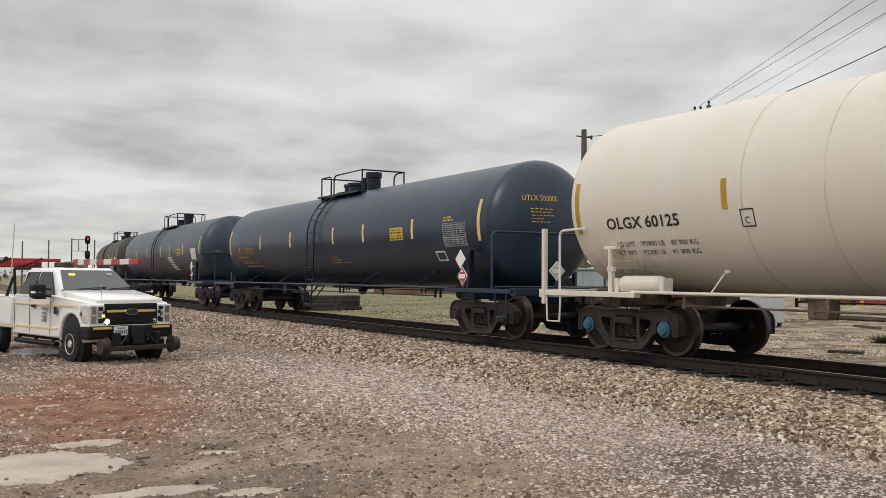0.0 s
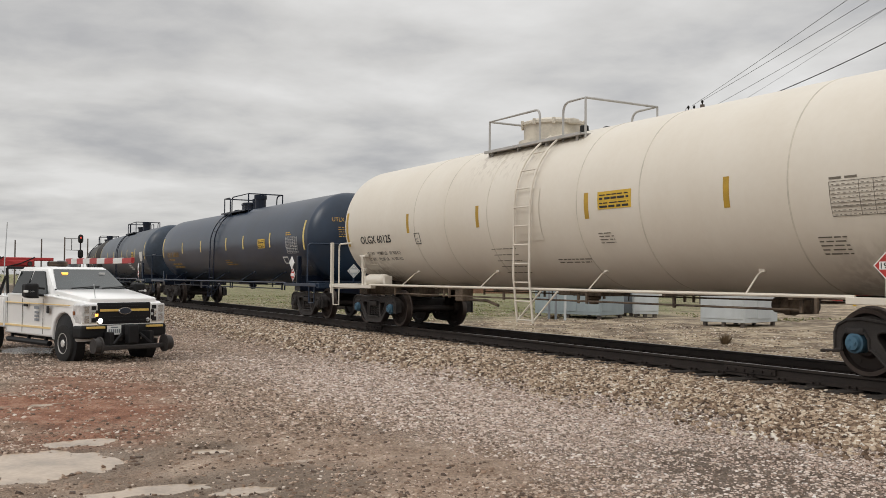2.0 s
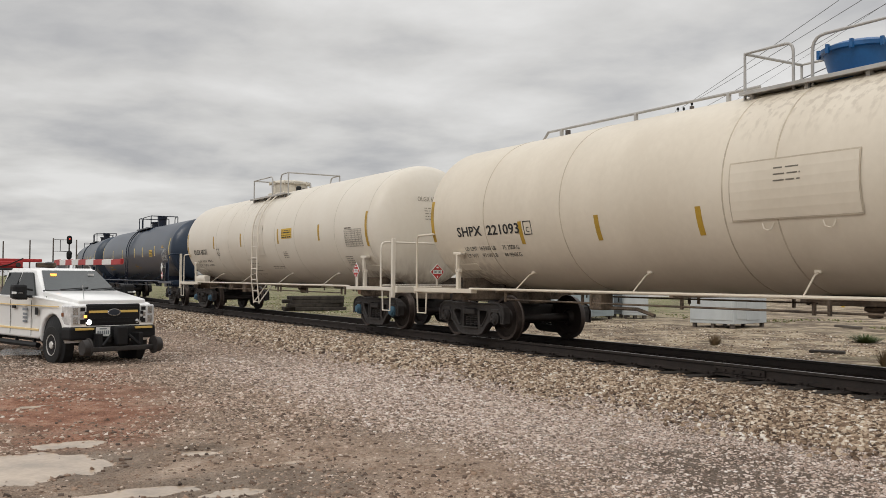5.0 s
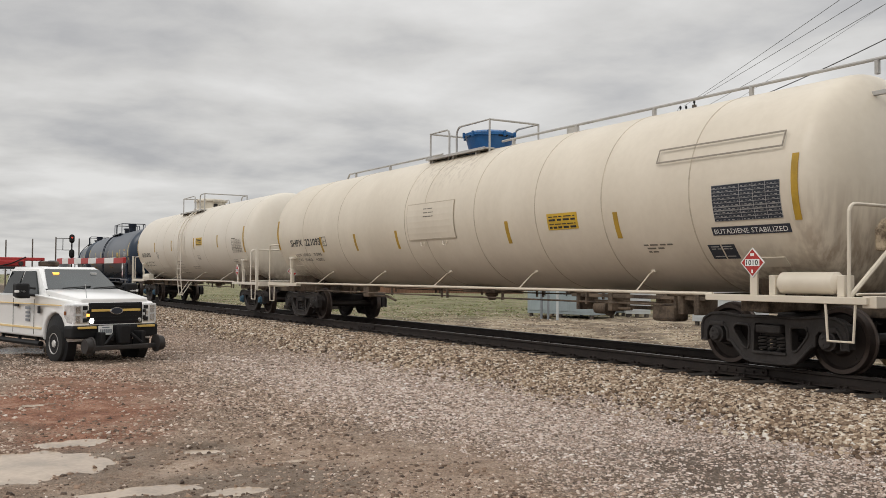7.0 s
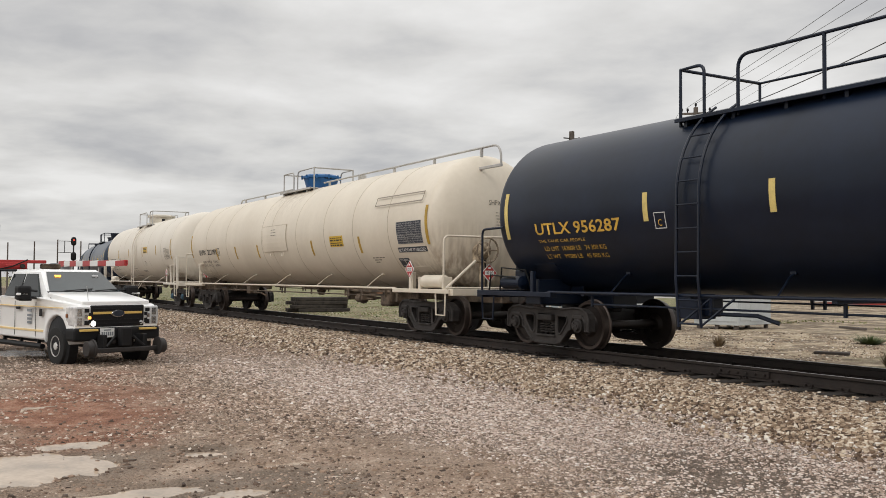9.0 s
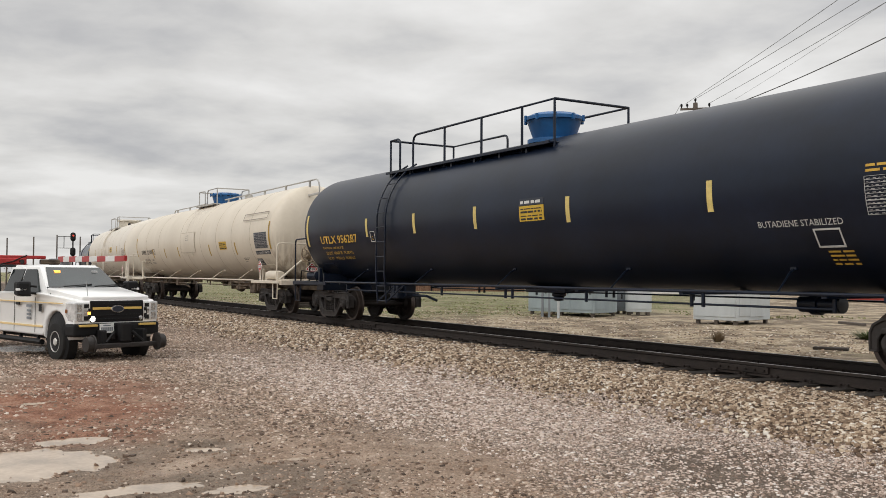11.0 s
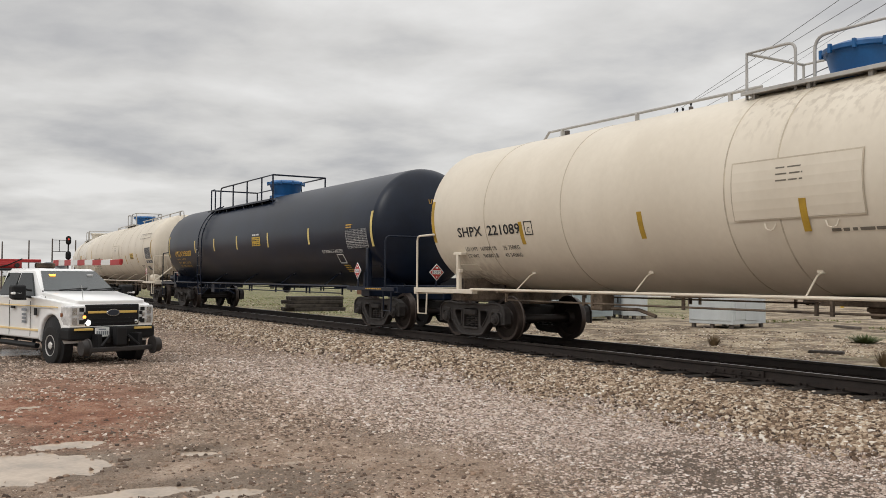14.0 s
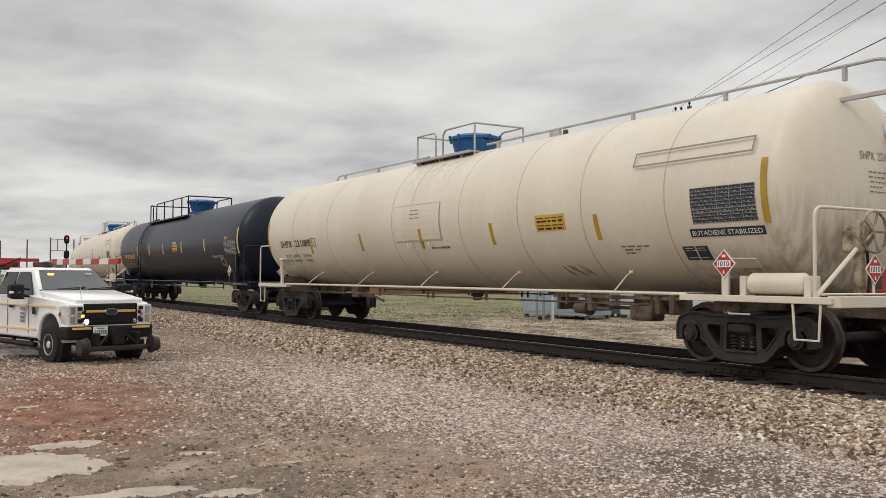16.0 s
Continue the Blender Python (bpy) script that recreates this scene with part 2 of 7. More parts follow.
def make_wheelset(bm):
    for s in (-1, 1):
        y = 0.755 * s
        prof = [(-0.07, 0.10), (-0.075, 0.16), (-0.03, 0.20), (-0.02, 0.33), (-0.065, 0.36), (-0.068, 0.412), (-0.05, 0.42), (0.03, 0.424), (0.045, 0.449), (0.07, 0.447), (0.072, 0.36), (0.02, 0.33), (0.03, 0.18), (0.09, 0.12), (0.09, 0.09)]
        b2 = B()
        lathe(b2, prof, 40, "y", Matrix.Diagonal((1, -s, 1, 1)) if s > 0 else None)
        bmesh.ops.transform(b2, verts=b2.verts, matrix=Matrix.Translation((0, y, 0)))
        me = bpy.data.meshes.new("tmp")
        b2.to_mesh(me)
        b2.free()
        bm.from_mesh(me)
        bpy.data.meshes.remove(me)
    b2 = B()
    lathe(b2, [(-0.98, 0.065), (-0.7, 0.085), (0, 0.075), (0.7, 0.085), (0.98, 0.065)], 16, "y")
    me = bpy.data.meshes.new("tmp")
    b2.to_mesh(me)
    b2.free()
    bm.from_mesh(me)
    bpy.data.meshes.remove(me)
    for k in range(3):   # casting marks that show the turn
        a = k * 2.1 + 0.4
        for s in (-1, 1):
            box(bm, -0.03, 0.03, 0.775 * s - 0.012, 0.775 * s + 0.012, 0.24, 0.29, 0, Matrix.Rotation(a, 4, "Y"))
    bmesh.ops.recalc_face_normals(bm, faces=bm.faces)
    for f in bm.faces:   # worn tread and rim
        p = f.calc_center_median()
        r = math.hypot(p.x, p.z)
        if r > 0.413 or 0.36 < r < 0.40 and abs(f.normal.y) > 0.8 and abs(p.y) > 0.8:
            f.material_index = 1


def make_side_frame(bm):
    """A cast frame: one plate with two rounded windows and a spring opening, thick rims and bearing jaws."""
    half = [(0.0, 0.69), (0.50, 0.685), (0.78, 0.715), (1.00, 0.70), (1.13, 0.63), (1.17, 0.54), (1.17, 0.33), (1.08, 0.33), (1.075, 0.47), (1.02, 0.55), (0.76, 0.55), (0.705, 0.47), (0.70, 0.35), (0.64, 0.33), (0.53, 0.22), (0.42, 0.115), (0.30, 0.085), (0.0, 0.08)]
    outline = half[:-1] + [half[-1]] + [(-x, z) for x, z in half[-2:0:-1]]

    def rounded(pts, r=0.05):
        out = []
        n = len(pts)
        for k in range(n):
            p, q, s = (Vector((*pts[(k + d) % n], 0)) for d in (-1, 0, 1))
            out += [(v.x, v.y) for v in bend(p, q, s, r, 3)]
        return out

    win = rounded([(0.33, 0.57), (0.58, 0.575), (0.61, 0.48), (0.42, 0.25), (0.34, 0.25)], 0.05)
    mid = rounded([(-0.245, 0.60), (0.245, 0.60), (0.265, 0.21), (-0.265, 0.21)], 0.03)
    loops = [outline, win, [(-x, z) for x, z in win], mid]
    y0, y1 = -1.05, -0.91
    es = []
    for lp in loops:
        vs = [bm.verts.new((x, y0, z)) for x, z in lp]
        es += [bm.edges.new((vs[k], vs[(k + 1) % len(vs)])) for k in range(len(vs))]
    geo = bmesh.ops.triangle_fill(bm, use_beauty=True, use_dissolve=False, edges=es)
    fs = [g for g in geo["geom"] if isinstance(g, bmesh.types.BMFace)]
    ex = bmesh.ops.extrude_face_region(bm, geom=fs)
    bmesh.ops.translate(bm, verts=[g for g in ex["geom"] if isinstance(g, bmesh.types.BMVert)], vec=(0, y1 - y0, 0))
    for lp, w in ((outline, 0.022), (win, 0.018), ([(-x, z) for x, z in win], 0.018)):
        tube(bm, [(x, y0 - 0.004, z) for x, z in lp] + [(lp[0][0], y0 - 0.004, lp[0][1])], w, 6)
    for s in (-1, 1):
        box(bm, s * 0.89 - 0.13, s * 0.89 + 0.13, y0 - 0.03, y1, 0.525, 0.60, 0.02)
    box(bm, -0.20, 0.20, y0 - 0.05, y1 + 0.06, 0.47, 0.585, 0.025)
    box(bm, -0.27, 0.27, y0 - 0.03, y1 + 0.06, 0.195, 0.23, 0.008)
    bmesh.ops.recalc_face_normals(bm, faces=bm.faces)


def make_spring(bm):
    n, turns, r = 40, 4.5, 0.062
    pts = [(r * math.cos(2 * math.pi * turns * i / n), r * math.sin(2 * math.pi * turns * i / n), 0.235 + 0.21 * i / n) for i in range(n + 1)]
    tube(bm, pts, 0.017, 5)


def make_bearing(bm):
    lathe(bm, [(-1.13, 0.05), (-1.125, 0.085), (-1.08, 0.10), (-1.075, 0.125), (-0.90, 0.125)], 18, "y")
    for k in range(3):
        a = k * 2.094
        box(bm, 0.05 * math.cos(a) - 0.015, 0.05 * math.cos(a) + 0.015, -1.145, -1.12, 0.05 * math.sin(a) - 0.015, 0.05 * math.sin(a) + 0.015, 0.004)


M_RUSTY = mat("grimy_underframe_paint", (0.16, 0.12, 0.085), 0.8, var=0.4, scale=3, color2=(0.035, 0.025, 0.018), bump=0.2)
M_YELLOW2 = mat("yellow_notice", (0.60, 0.385, 0.035), 0.5, var=0.12)
M_BOARD = mat("dark_blue_board", (0.02, 0.026, 0.04), 0.5)
M_GREYRAIL = mat("galvanised_rail", (0.42, 0.41, 0.39), 0.55, var=0.15)
M_SEAM2 = mat("faint_weld_seam", (0.60, 0.55, 0.46), 0.6, var=0.2)
M_SEAM = mat("dusty_weld_seam", (0.50, 0.43, 0.33), 0.7, var=0.2)
M_EDGE = mat("dusty_plate_edge", (0.27, 0.235, 0.19), 0.7)
M_GRIMY = mat("grimy_cream_paint", (0.42, 0.34, 0.24), 0.7, var=0.4, scale=6, color2=(0.10, 0.07, 0.045))
M_CAPS = mat("blue_bearing_paint", (0.05, 0.12, 0.18), 0.6, var=0.4)
M_TREAD = mat("worn_wheel_tread", (0.07, 0.054, 0.047), 0.4, metal=0.6, var=0.3, scale=6)
WHEELS = []


def truck(car, x, caps=None):
    t = part("truck", (lambda bm: (box(bm, -0.18, 0.18, -1.0, 1.0, 0.42, 0.66, 0.03), box(bm, -0.45, 0.45, -0.35, 0.35, 0.62, 0.74, 0.03), bm)[-1])(B()), M_STEEL, car, "weathered cast-steel four-wheel freight truck")
    t.location = (x, 0, 0)
    for s in (0, 180):
        turn = pose(0, 0, 0, 0, 0, s)
        shared("side_frame", "side_frame", make_side_frame, M_STEEL, t, turn)
        for k in (-0.15, 0.0, 0.15):
            shared("spring", "spring", make_spring, M_STEEL, t, turn @ pose(k, -0.975, 0), True)
        for a in (-0.89, 0.89):
            shared("bearing" + ("c" if caps else ""), "bearing", make_bearing, caps or M_STEEL, t, turn @ pose(a, 0, WR), True)
    for a in (-0.89, 0.89):
        w = shared("wheelset", "wheelset", make_wheelset, M_WHEEL, t, pose(a, 0, WR), True, "pair of worn steel wheels on one axle")
        if len(w.data.materials) < 2:
            w.data.materials.append(M_TREAD)
        WHEELS.append((w, a))
    bm = B()
    for s in (-1, 1):
        for a in (-0.42, 0.42):
            box(bm, a - 0.05, a + 0.05, s * 0.755 - 0.06, s * 0.755 + 0.06, 0.24, 0.58, 0.02)
        tube(bm, [(-0.42, s * 0.7, 0.42), (-0.42, 0, 0.36), (0.42, 0, 0.36), (0.42, s * 0.7, 0.42)], 0.035, 6)
    part("brake_rigging", bm, M_STEEL, t)
    return t


def set_radius(r):
    global RAD, AXZ
    RAD, AXZ = r + 0.05, r + 1.03


def skin(u, b, off=0.0):
    """A point on the near side of the tank: u along it, b metres of arc above its middle height."""
    a = b / RAD
    return Vector((u, -(RAD + off) * math.cos(a), AXZ + (RAD + off) * math.sin(a)))


def arc(z):
    return RAD * math.asin(max(-0.98, min(0.98, (z - AXZ) / RAD)))


def patch_bm(bm, u0, u1, z0, z1, off=0.006, lean=0.0, th=0.004):
    """A thin curved plate on the near side of the tank."""
    b0, b1 = arc(z0), arc(z1)
    n = max(1, int(abs(b1 - b0) / 0.12))
    rows = [[bm.verts.new(skin(u + lean * (i / n - 0.5), b0 + (b1 - b0) * i / n, o)) for u in (u0, u1) for o in (off, off - th - 0.002)] for i in range(n + 1)]
    for a, b in zip(rows, rows[1:]):
        bm.faces.new((a[0], a[2], b[2], b[0]))
        bm.faces.new((a[1], a[0], b[0], b[1]))
        bm.faces.new((a[2], a[3], b[3], b[2]))
    bm.faces.new((rows[0][1], rows[0][3], rows[0][2], rows[0][0]))
    bm.faces.new((rows[-1][0], rows[-1][2], rows[-1][3], rows[-1][1]))


def patch(name, car, material, u0, u1, z0, z1, off=0.006, label="", lean=0.0):
    bm = B()
    patch_bm(bm, u0, u1, z0, z1, off, lean)
    return part(name, bm, material, car, label)


def letters(body, width, height, bold=0.012):
    """A mesh of flat letters, width by height, from x = 0, z = 0."""
    cu = bpy.data.curves.new("letters", "FONT")
    cu.body, cu.resolution_u, cu.offset = body, 2, bold
    ob = new("letters", cu)
    dg = bpy.context.evaluated_depsgraph_get()
    me = bpy.data.meshes.new_from_object(ob.evaluated_get(dg))
    bpy.data.objects.remove(ob)
    bpy.data.curves.remove(cu)
    bm = B()
    bm.from_mesh(me)
    bpy.data.meshes.remove(me)
    xs, ys = [v.co.x for v in bm.verts], [v.co.y for v in bm.verts]
    sx, sy = width / (max(xs) - min(xs)), height / (max(ys) - min(ys))
    x0, y0 = min(xs), min(ys)
    for v in bm.verts:
        v.co = Vector(((v.co.x - x0) * sx, 0, (v.co.y - y0) * sy))
    return bm


def words(name, car, material, body, u, z, width, height, bold=0.0, off=0.007):
    bm = letters(body, width, height, 0.0 + bold)
    bmesh.ops.triangulate(bm, faces=bm.faces)
    b0 = arc(z)
    for v in bm.verts:
        v.co = skin(u + v.co.x, b0 + v.co.z, off)
    return tagged(part(name, bm, material, car), kind="stuff")


def bars(name, car, material, rows, off=0.007):
    """Lines of writing too small to read: rows of (u0, u1, z, height)."""
    bm = B()
    rnd = random.Random(len(rows) * 7 + int(rows[0][0] * 10))
    for u0, u1, z, h in rows:
        u = u0
        while u < u1 - 0.01:
            w = min(rnd.uniform(0.06, 0.2), u1 - u)
            patch_bm(bm, u, u + w, z, z + h, off, 0, 0.001)
            u += w + rnd.uniform(0.02, 0.05)
    return tagged(part(name, bm, material, car), kind="stuff")


def make_tank(bm, x0, x1, head=0.52):
    prof = []
    for i in range(17):
        a = math.pi / 2 * i / 16
        prof.append((x0 - head * math.cos(a), RAD * math.sin(a) if i else 0.0))
    n = 12
    prof += [(x0 + (x1 - x0) * i / n, RAD) for i in range(1, n)]
    for i in range(16, -1, -1):
        a = math.pi / 2 * i / 16
        prof.append((x1 + head * math.cos(a), RAD * math.sin(a) if i else 0.0))
    lathe(bm, prof, 72, "x", Matrix.Translation((0, 0, AXZ)))


def ring(bm, x, w=0.05, h=0.006, a0=-180, a1=180):
    n = 60
    rs = []
    for i in range(n + 1):
        a = radians(a0 + (a1 - a0) * i / n)
        c, s = math.cos(a), math.sin(a)
        rs.append([bm.verts.new((x + d, (RAD + o) * s, AXZ + (RAD + o) * c)) for d, o in ((-w / 2, -0.004), (-w / 4, h), (w / 4, h), (w / 2, -0.004))])
    for a, b in zip(rs, rs[1:]):
        for j in range(3):
            bm.faces.new((a[j], b[j], b[j + 1], a[j + 1]))


def diamond(car, x, y, z, number, material=None):
    pl = part("placard", (lambda bm: (box(bm, -0.137, 0.137, -0.006, 0.006, -0.137, 0.137, 0.002, Matrix.Rotation(radians(45), 4, "Y")), bm)[-1])(B()), M_WHITE, car, "white-edged hazard placard set on its point")
    pl.location = (x, y, z)
    bm = B()
    box(bm, -0.122, 0.122, -0.009, -0.004, -0.122, 0.122, 0, Matrix.Rotation(radians(45), 4, "Y"))
    part("field", bm, material or M_RED, pl)
    bm = B()
    box(bm, -0.115, 0.115, -0.012, -0.007, -0.045, 0.045)
    part("number_panel", bm, M_WHITE, pl)
    if number:
        bm = letters(number, 0.19, 0.07)
        bmesh.ops.translate(bm, verts=bm.verts, vec=(-0.095, -0.014, -0.035))
        part("number", bm, M_INK, pl)
    bm = B()
    box(bm, -0.03, 0.03, -0.012, -0.007, 0.085, 0.12)
    part("symbol", bm, M_WHITE, pl)
    bm = B()
    box(bm, -0.012, 0.012, -0.012, -0.007, -0.135, -0.09)
    part("class_mark", bm, M_WHITE, pl)
    return pl


def end_gear(car, P, x, s, spec):
    """One end of a car: x the truck centre, s the outward sign. Platform, railings, saddle post, coupler."""
    xe = x + s * (1.72 if s > 0 else spec.get("lead_end", 1.72))   # end sill
    xp = xe if s > 0 else x - spec.get("post_lead", 1.72)
    bm = B()
    box(bm, xe - 0.09, xe + 0.09, -1.45, 1.45, 0.86, 1.0, 0.01)
    box(bm, min(x - s * 0.7, xe), max(x - s * 0.7, xe), -1.5, -1.36, 0.90, 0.985, 0.008)
    box(bm, min(x - s * 0.7, xe), max(x - s * 0.7, xe), 1.36, 1.5, 0.90, 0.985, 0.008)
    part("end_platform", bm, P, car)
    bm = B()
    box(bm, min(x - s * 0.9, xe + s * 0.12), max(x - s * 0.9, xe + s * 0.12), -0.28, 0.28, 0.70, 1.02, 0.02)
    box(bm, x - 0.22, x + 0.22, -1.35, 1.35, 0.76, 0.95, 0.02)
    part("stub_sill", bm, spec["under"], car)
    for y in (-1, 1):
        bm = B()
        h = AXZ - math.sqrt(max(0.05, RAD ** 2 - 1.33 ** 2))
        box(bm, x - 0.045, x + 0.045, y * 1.34 - 0.04, y * 1.34 + 0.04, 0.95, 1.34, 0.012)
        if spec["paint"] in (M_CREAM, M_IVORY) and (s < 0 or spec["paint"] is M_IVORY):
            box(bm, x - 0.075, x + 0.075, y * 1.34 - 0.04, y * 1.34 + 0.04, 1.30, 1.38, 0.015)
            b2 = B()
            box(b2, x - 0.032, x + 0.032, y * 1.36 - 0.035, y * 1.36 + 0.035, 1.36, 1.66, 0.01)
            box(b2, x - 0.15, x + 0.15, y * 1.33 - 0.06, y * 1.33 + 0.06, 1.65, 1.71, 0.015)
            for v in b2.verts:
                if v.co.z < 1.6:
                    v.co.x = x + (v.co.x - x) * (0.7 + 0.9 * abs(v.co.z - 1.5))
            me = bpy.data.meshes.new("tmp")
            b2.to_mesh(me)
            b2.free()
            bm.from_mesh(me)
            bpy.data.meshes.remove(me)
        part("saddle_post", bm, P, car)
        bm = B()
        box(bm, x - 0.4, x + 0.4, y * 0.5 - 0.03, y * 0.5 + 0.03, 0.93, 1.18, 0.01)
        box(bm, x - 0.05, x + 0.05, min(y * 0.5, y * 1.25), max(y * 0.5, y * 1.25), 0.93, 1.20, 0.01)
        part("tank_saddle", bm, spec["under"], car)
    bm = B()
    patch_bm(bm, x - 0.30, x + 0.30, 1.36, 1.48, 0.012, 0, 0.01)
    part("saddle_pad", bm, P, car)
    c = B()
    box(c, xe + s * 0.05 if s > 0 else xe - 0.42, xe + 0.42 if s > 0 else xe - 0.05, -0.09, 0.09, 0.74, 0.92, 0.02)
    box(c, xe + s * 0.42 - 0.13, xe + s * 0.42 + 0.10, -0.15, 0.13, 0.70, 0.96, 0.04)
    part("coupler", c, M_STEEL, car, "rusty cast-steel knuckle coupler")
    c = B()
    tube(c, [(xe + s * 0.1, 0.25, 0.78), (xe + s * 0.25, 0.24, 0.6), (xe + s * 0.42, 0.12, 0.42), (xe + s * 0.5, 0.1, 0.42)], 0.03, 8)
    part("air_hose", c, M_DARK, car)
    r, top = 0.022, spec.get("rail_top", 2.08)
    for y in (-1.47, 1.47):
        bm = B()
        if s < 0:      # one post, bent over to the tank
            tube(bm, [(xp, y, 0.9), *bend((xp, y, 0.9), (xp, y, top), (xp + 0.7, y, top), 0.12), (xp + 0.66, y * 0.985, top + 0.01)], r)
            part("end_railing", bm, P, car)
            bm = B()
        a = x + s * (1.36 if s > 0 else spec.get("step_lead", 1.36))
        tube(bm, [(a - 0.2, y, 0.92), (a - 0.17, y, 0.46), (a + 0.17, y, 0.46), (a + 0.2, y, 0.92)], 0.018, 6)
        part("step_stirrup", bm, P, car)
    if s > 0:          # one hoop across the end
        a = x + spec.get("rail_from", 1.05)
        bm = B()
        tube(bm, hoop((a, -1.47, 0.9), (a, -1.47, top), (a, 1.3, top), (a, 1.3, 0.9), 0.14), r)
        part("end_railing", bm, P, car)
        bm = B()
        tube(bm, [(a + 0.1, -1.47, 1.02), (a + 0.1, 1.3, 1.02)], 0.016, 6)
        part("cross_rod", bm, P, car)


def side_rails(car, P, x0, x1, spec):
    for y in (-1.46, 1.46):
        bm = B()
        tube(bm, [(x0, y, 0.985), (x1, y, 0.985)], 0.024, 8)
        part("side_handrail", bm, P, car)
    k = max(3, round((x1 - x0) / 2.9))
    for i in range(k):
        u = x0 + (x1 - x0) * (i + 0.5) / k
        for y in (-1, 1):
            bm = B()
            w = math.sqrt(RAD ** 2 - (AXZ - 1.30) ** 2)
            tube(bm, [(u, y * 1.46, 0.985), (u - 0.14, y * (w + 0.14), 1.25), (u - 0.18, y * (w - 0.01), 1.30)], 0.013, 6)
            box(bm, u - 0.23, u - 0.13, y * w - 0.03, y * w + 0.03, 1.28, 1.33, 0.008)
            part("rail_bracket", bm, P, car)


def car_base(label, spec, trucks, name="tank_car"):
    car = thing(name, pose(0, YC, 0), label, "tank car", "train of tank cars")
    for x in trucks:
        truck(car, x, spec.get("caps"))
    return car


def tank_car(label, spec):
    P = spec["paint"]
    c = spec["centre"]
    set_radius(spec.get("radius", 1.41))
    tr = [u - c for u in spec["trucks"]]
    car = car_base(label, spec, tr)
    x0, x1 = spec["shell"][0] - c + 0.06, spec["shell"][1] - c - 0.06
    bm = B()
    make_tank(bm, x0, x1)
    part("tank", bm, {"cream_paint": M_CREAMT, "ivory_paint": M_IVORYT}.get(P.name, P), car, spec.get("tank_label", ""), True)
    for u in spec.get("seams", ()):
        bm = B()
        ring(bm, u - c, 0.035, 0.005)
        part("weld_seam", bm, M_SEAM if P is M_CREAM else M_SEAM2 if P is M_IVORY else P, car, smooth=True)
    for u in spec["stripes"]:
        end = u in (spec["stripes"][0], spec["stripes"][-1])
        z0, z1 = (1.93, 2.76) if end else spec["stripe_z"]
        patch("reflective_stripe", car, spec.get("stripe_paint", M_YELLOW), u - c - 0.05, u - c + 0.05, z0, z1, 0.024 if P is M_CREAM and abs(u - c + 0.17) < 0.95 else 0.006, "yellow reflective strip", 0.0)
    end_gear(car, P, tr[0], -1, spec)
    end_gear(car, P, tr[1], 1, spec)
    side_rails(car, P, tr[0] + 0.6, tr[1] - 0.6, spec)
    under_gear(car, tr, spec)
    return car, c


def under_gear(car, tr, spec):
    """Pipes, hangers, outlet and brake gear below the tank."""
    U = spec.get("pipes", M_RUSTY)
    x0, x1 = tr[0] + 1.5, tr[1] - 1.5
    for y, z in ((-1.25, 0.80), (1.2, 0.845)):
        bm = B()
        tube(bm, [(x0, y, z), (x1, y, z)], 0.016, 6)
        part("brake_pipe", bm, U, car)
    n = round((x1 - x0) / 2.4)
    for i in range(n + 1):
        u = x0 + (x1 - x0) * i / n
        for y in (-1.25, 1.2):
            for d in (0.0, 0.22) if i % 2 else (0.0,):
                bm = B()
                box(bm, u + d - 0.022, u + d + 0.022, y - 0.02, y + 0.02, 0.76, 1.0, 0.005)
                part("pipe_hanger", bm, U, car)
        bm = B()
        box(bm, u - 0.04, u + 0.04, -1.46, 1.46, 0.93, 0.975, 0.005)
        part("outrigger", bm, U, car)
    bm = B()
    lathe(bm, [(-0.40, 0.04), (-0.39, 0.12), (-0.2, 0.13), (-0.19, 0.155), (-0.05, 0.155), (-0.04, 0.13), (0.30, 0.12), (0.31, 0.04)], 20, "x")
    ob = part("brake_cylinder", bm, U, car, "grimy brown air-brake cylinder", True)
    ob.location = (tr[1] - 2.9, 0.45, 0.80)
    bm = B()
    box(bm, -0.16, 0.16, -0.14, 0.14, 0.66, 0.98, 0.03)
    tube(bm, [(0.25, 0, 0.7), (0.9, 0, 0.7), (1.2, 0.1, 0.6)], 0.03, 6)
    ob = part("control_valve", bm, U, car)
    ob.location = (tr[0] + 3.3, -0.5, 0)
    bm = B()
    lathe(bm, [(0.70, 0.05), (0.71, 0.09), (0.78, 0.10), (0.80, 0.14), (0.84, 0.14), (0.86, 0.10), (1.1, 0.12)], 18, "z")
    box(bm, -0.62, 0.62, -0.35, 0.35, 0.86, 0.98, 0.02)
    part("bottom_outlet", bm, U, car, "", True)


def top_rails(car, material, runs, r=0.022):
    """Each run is one bent rail of round bar."""
    for pts in runs:
        bm = B()
        tube(bm, pts, r, 8)
        part("platform_railing", bm, material, car)


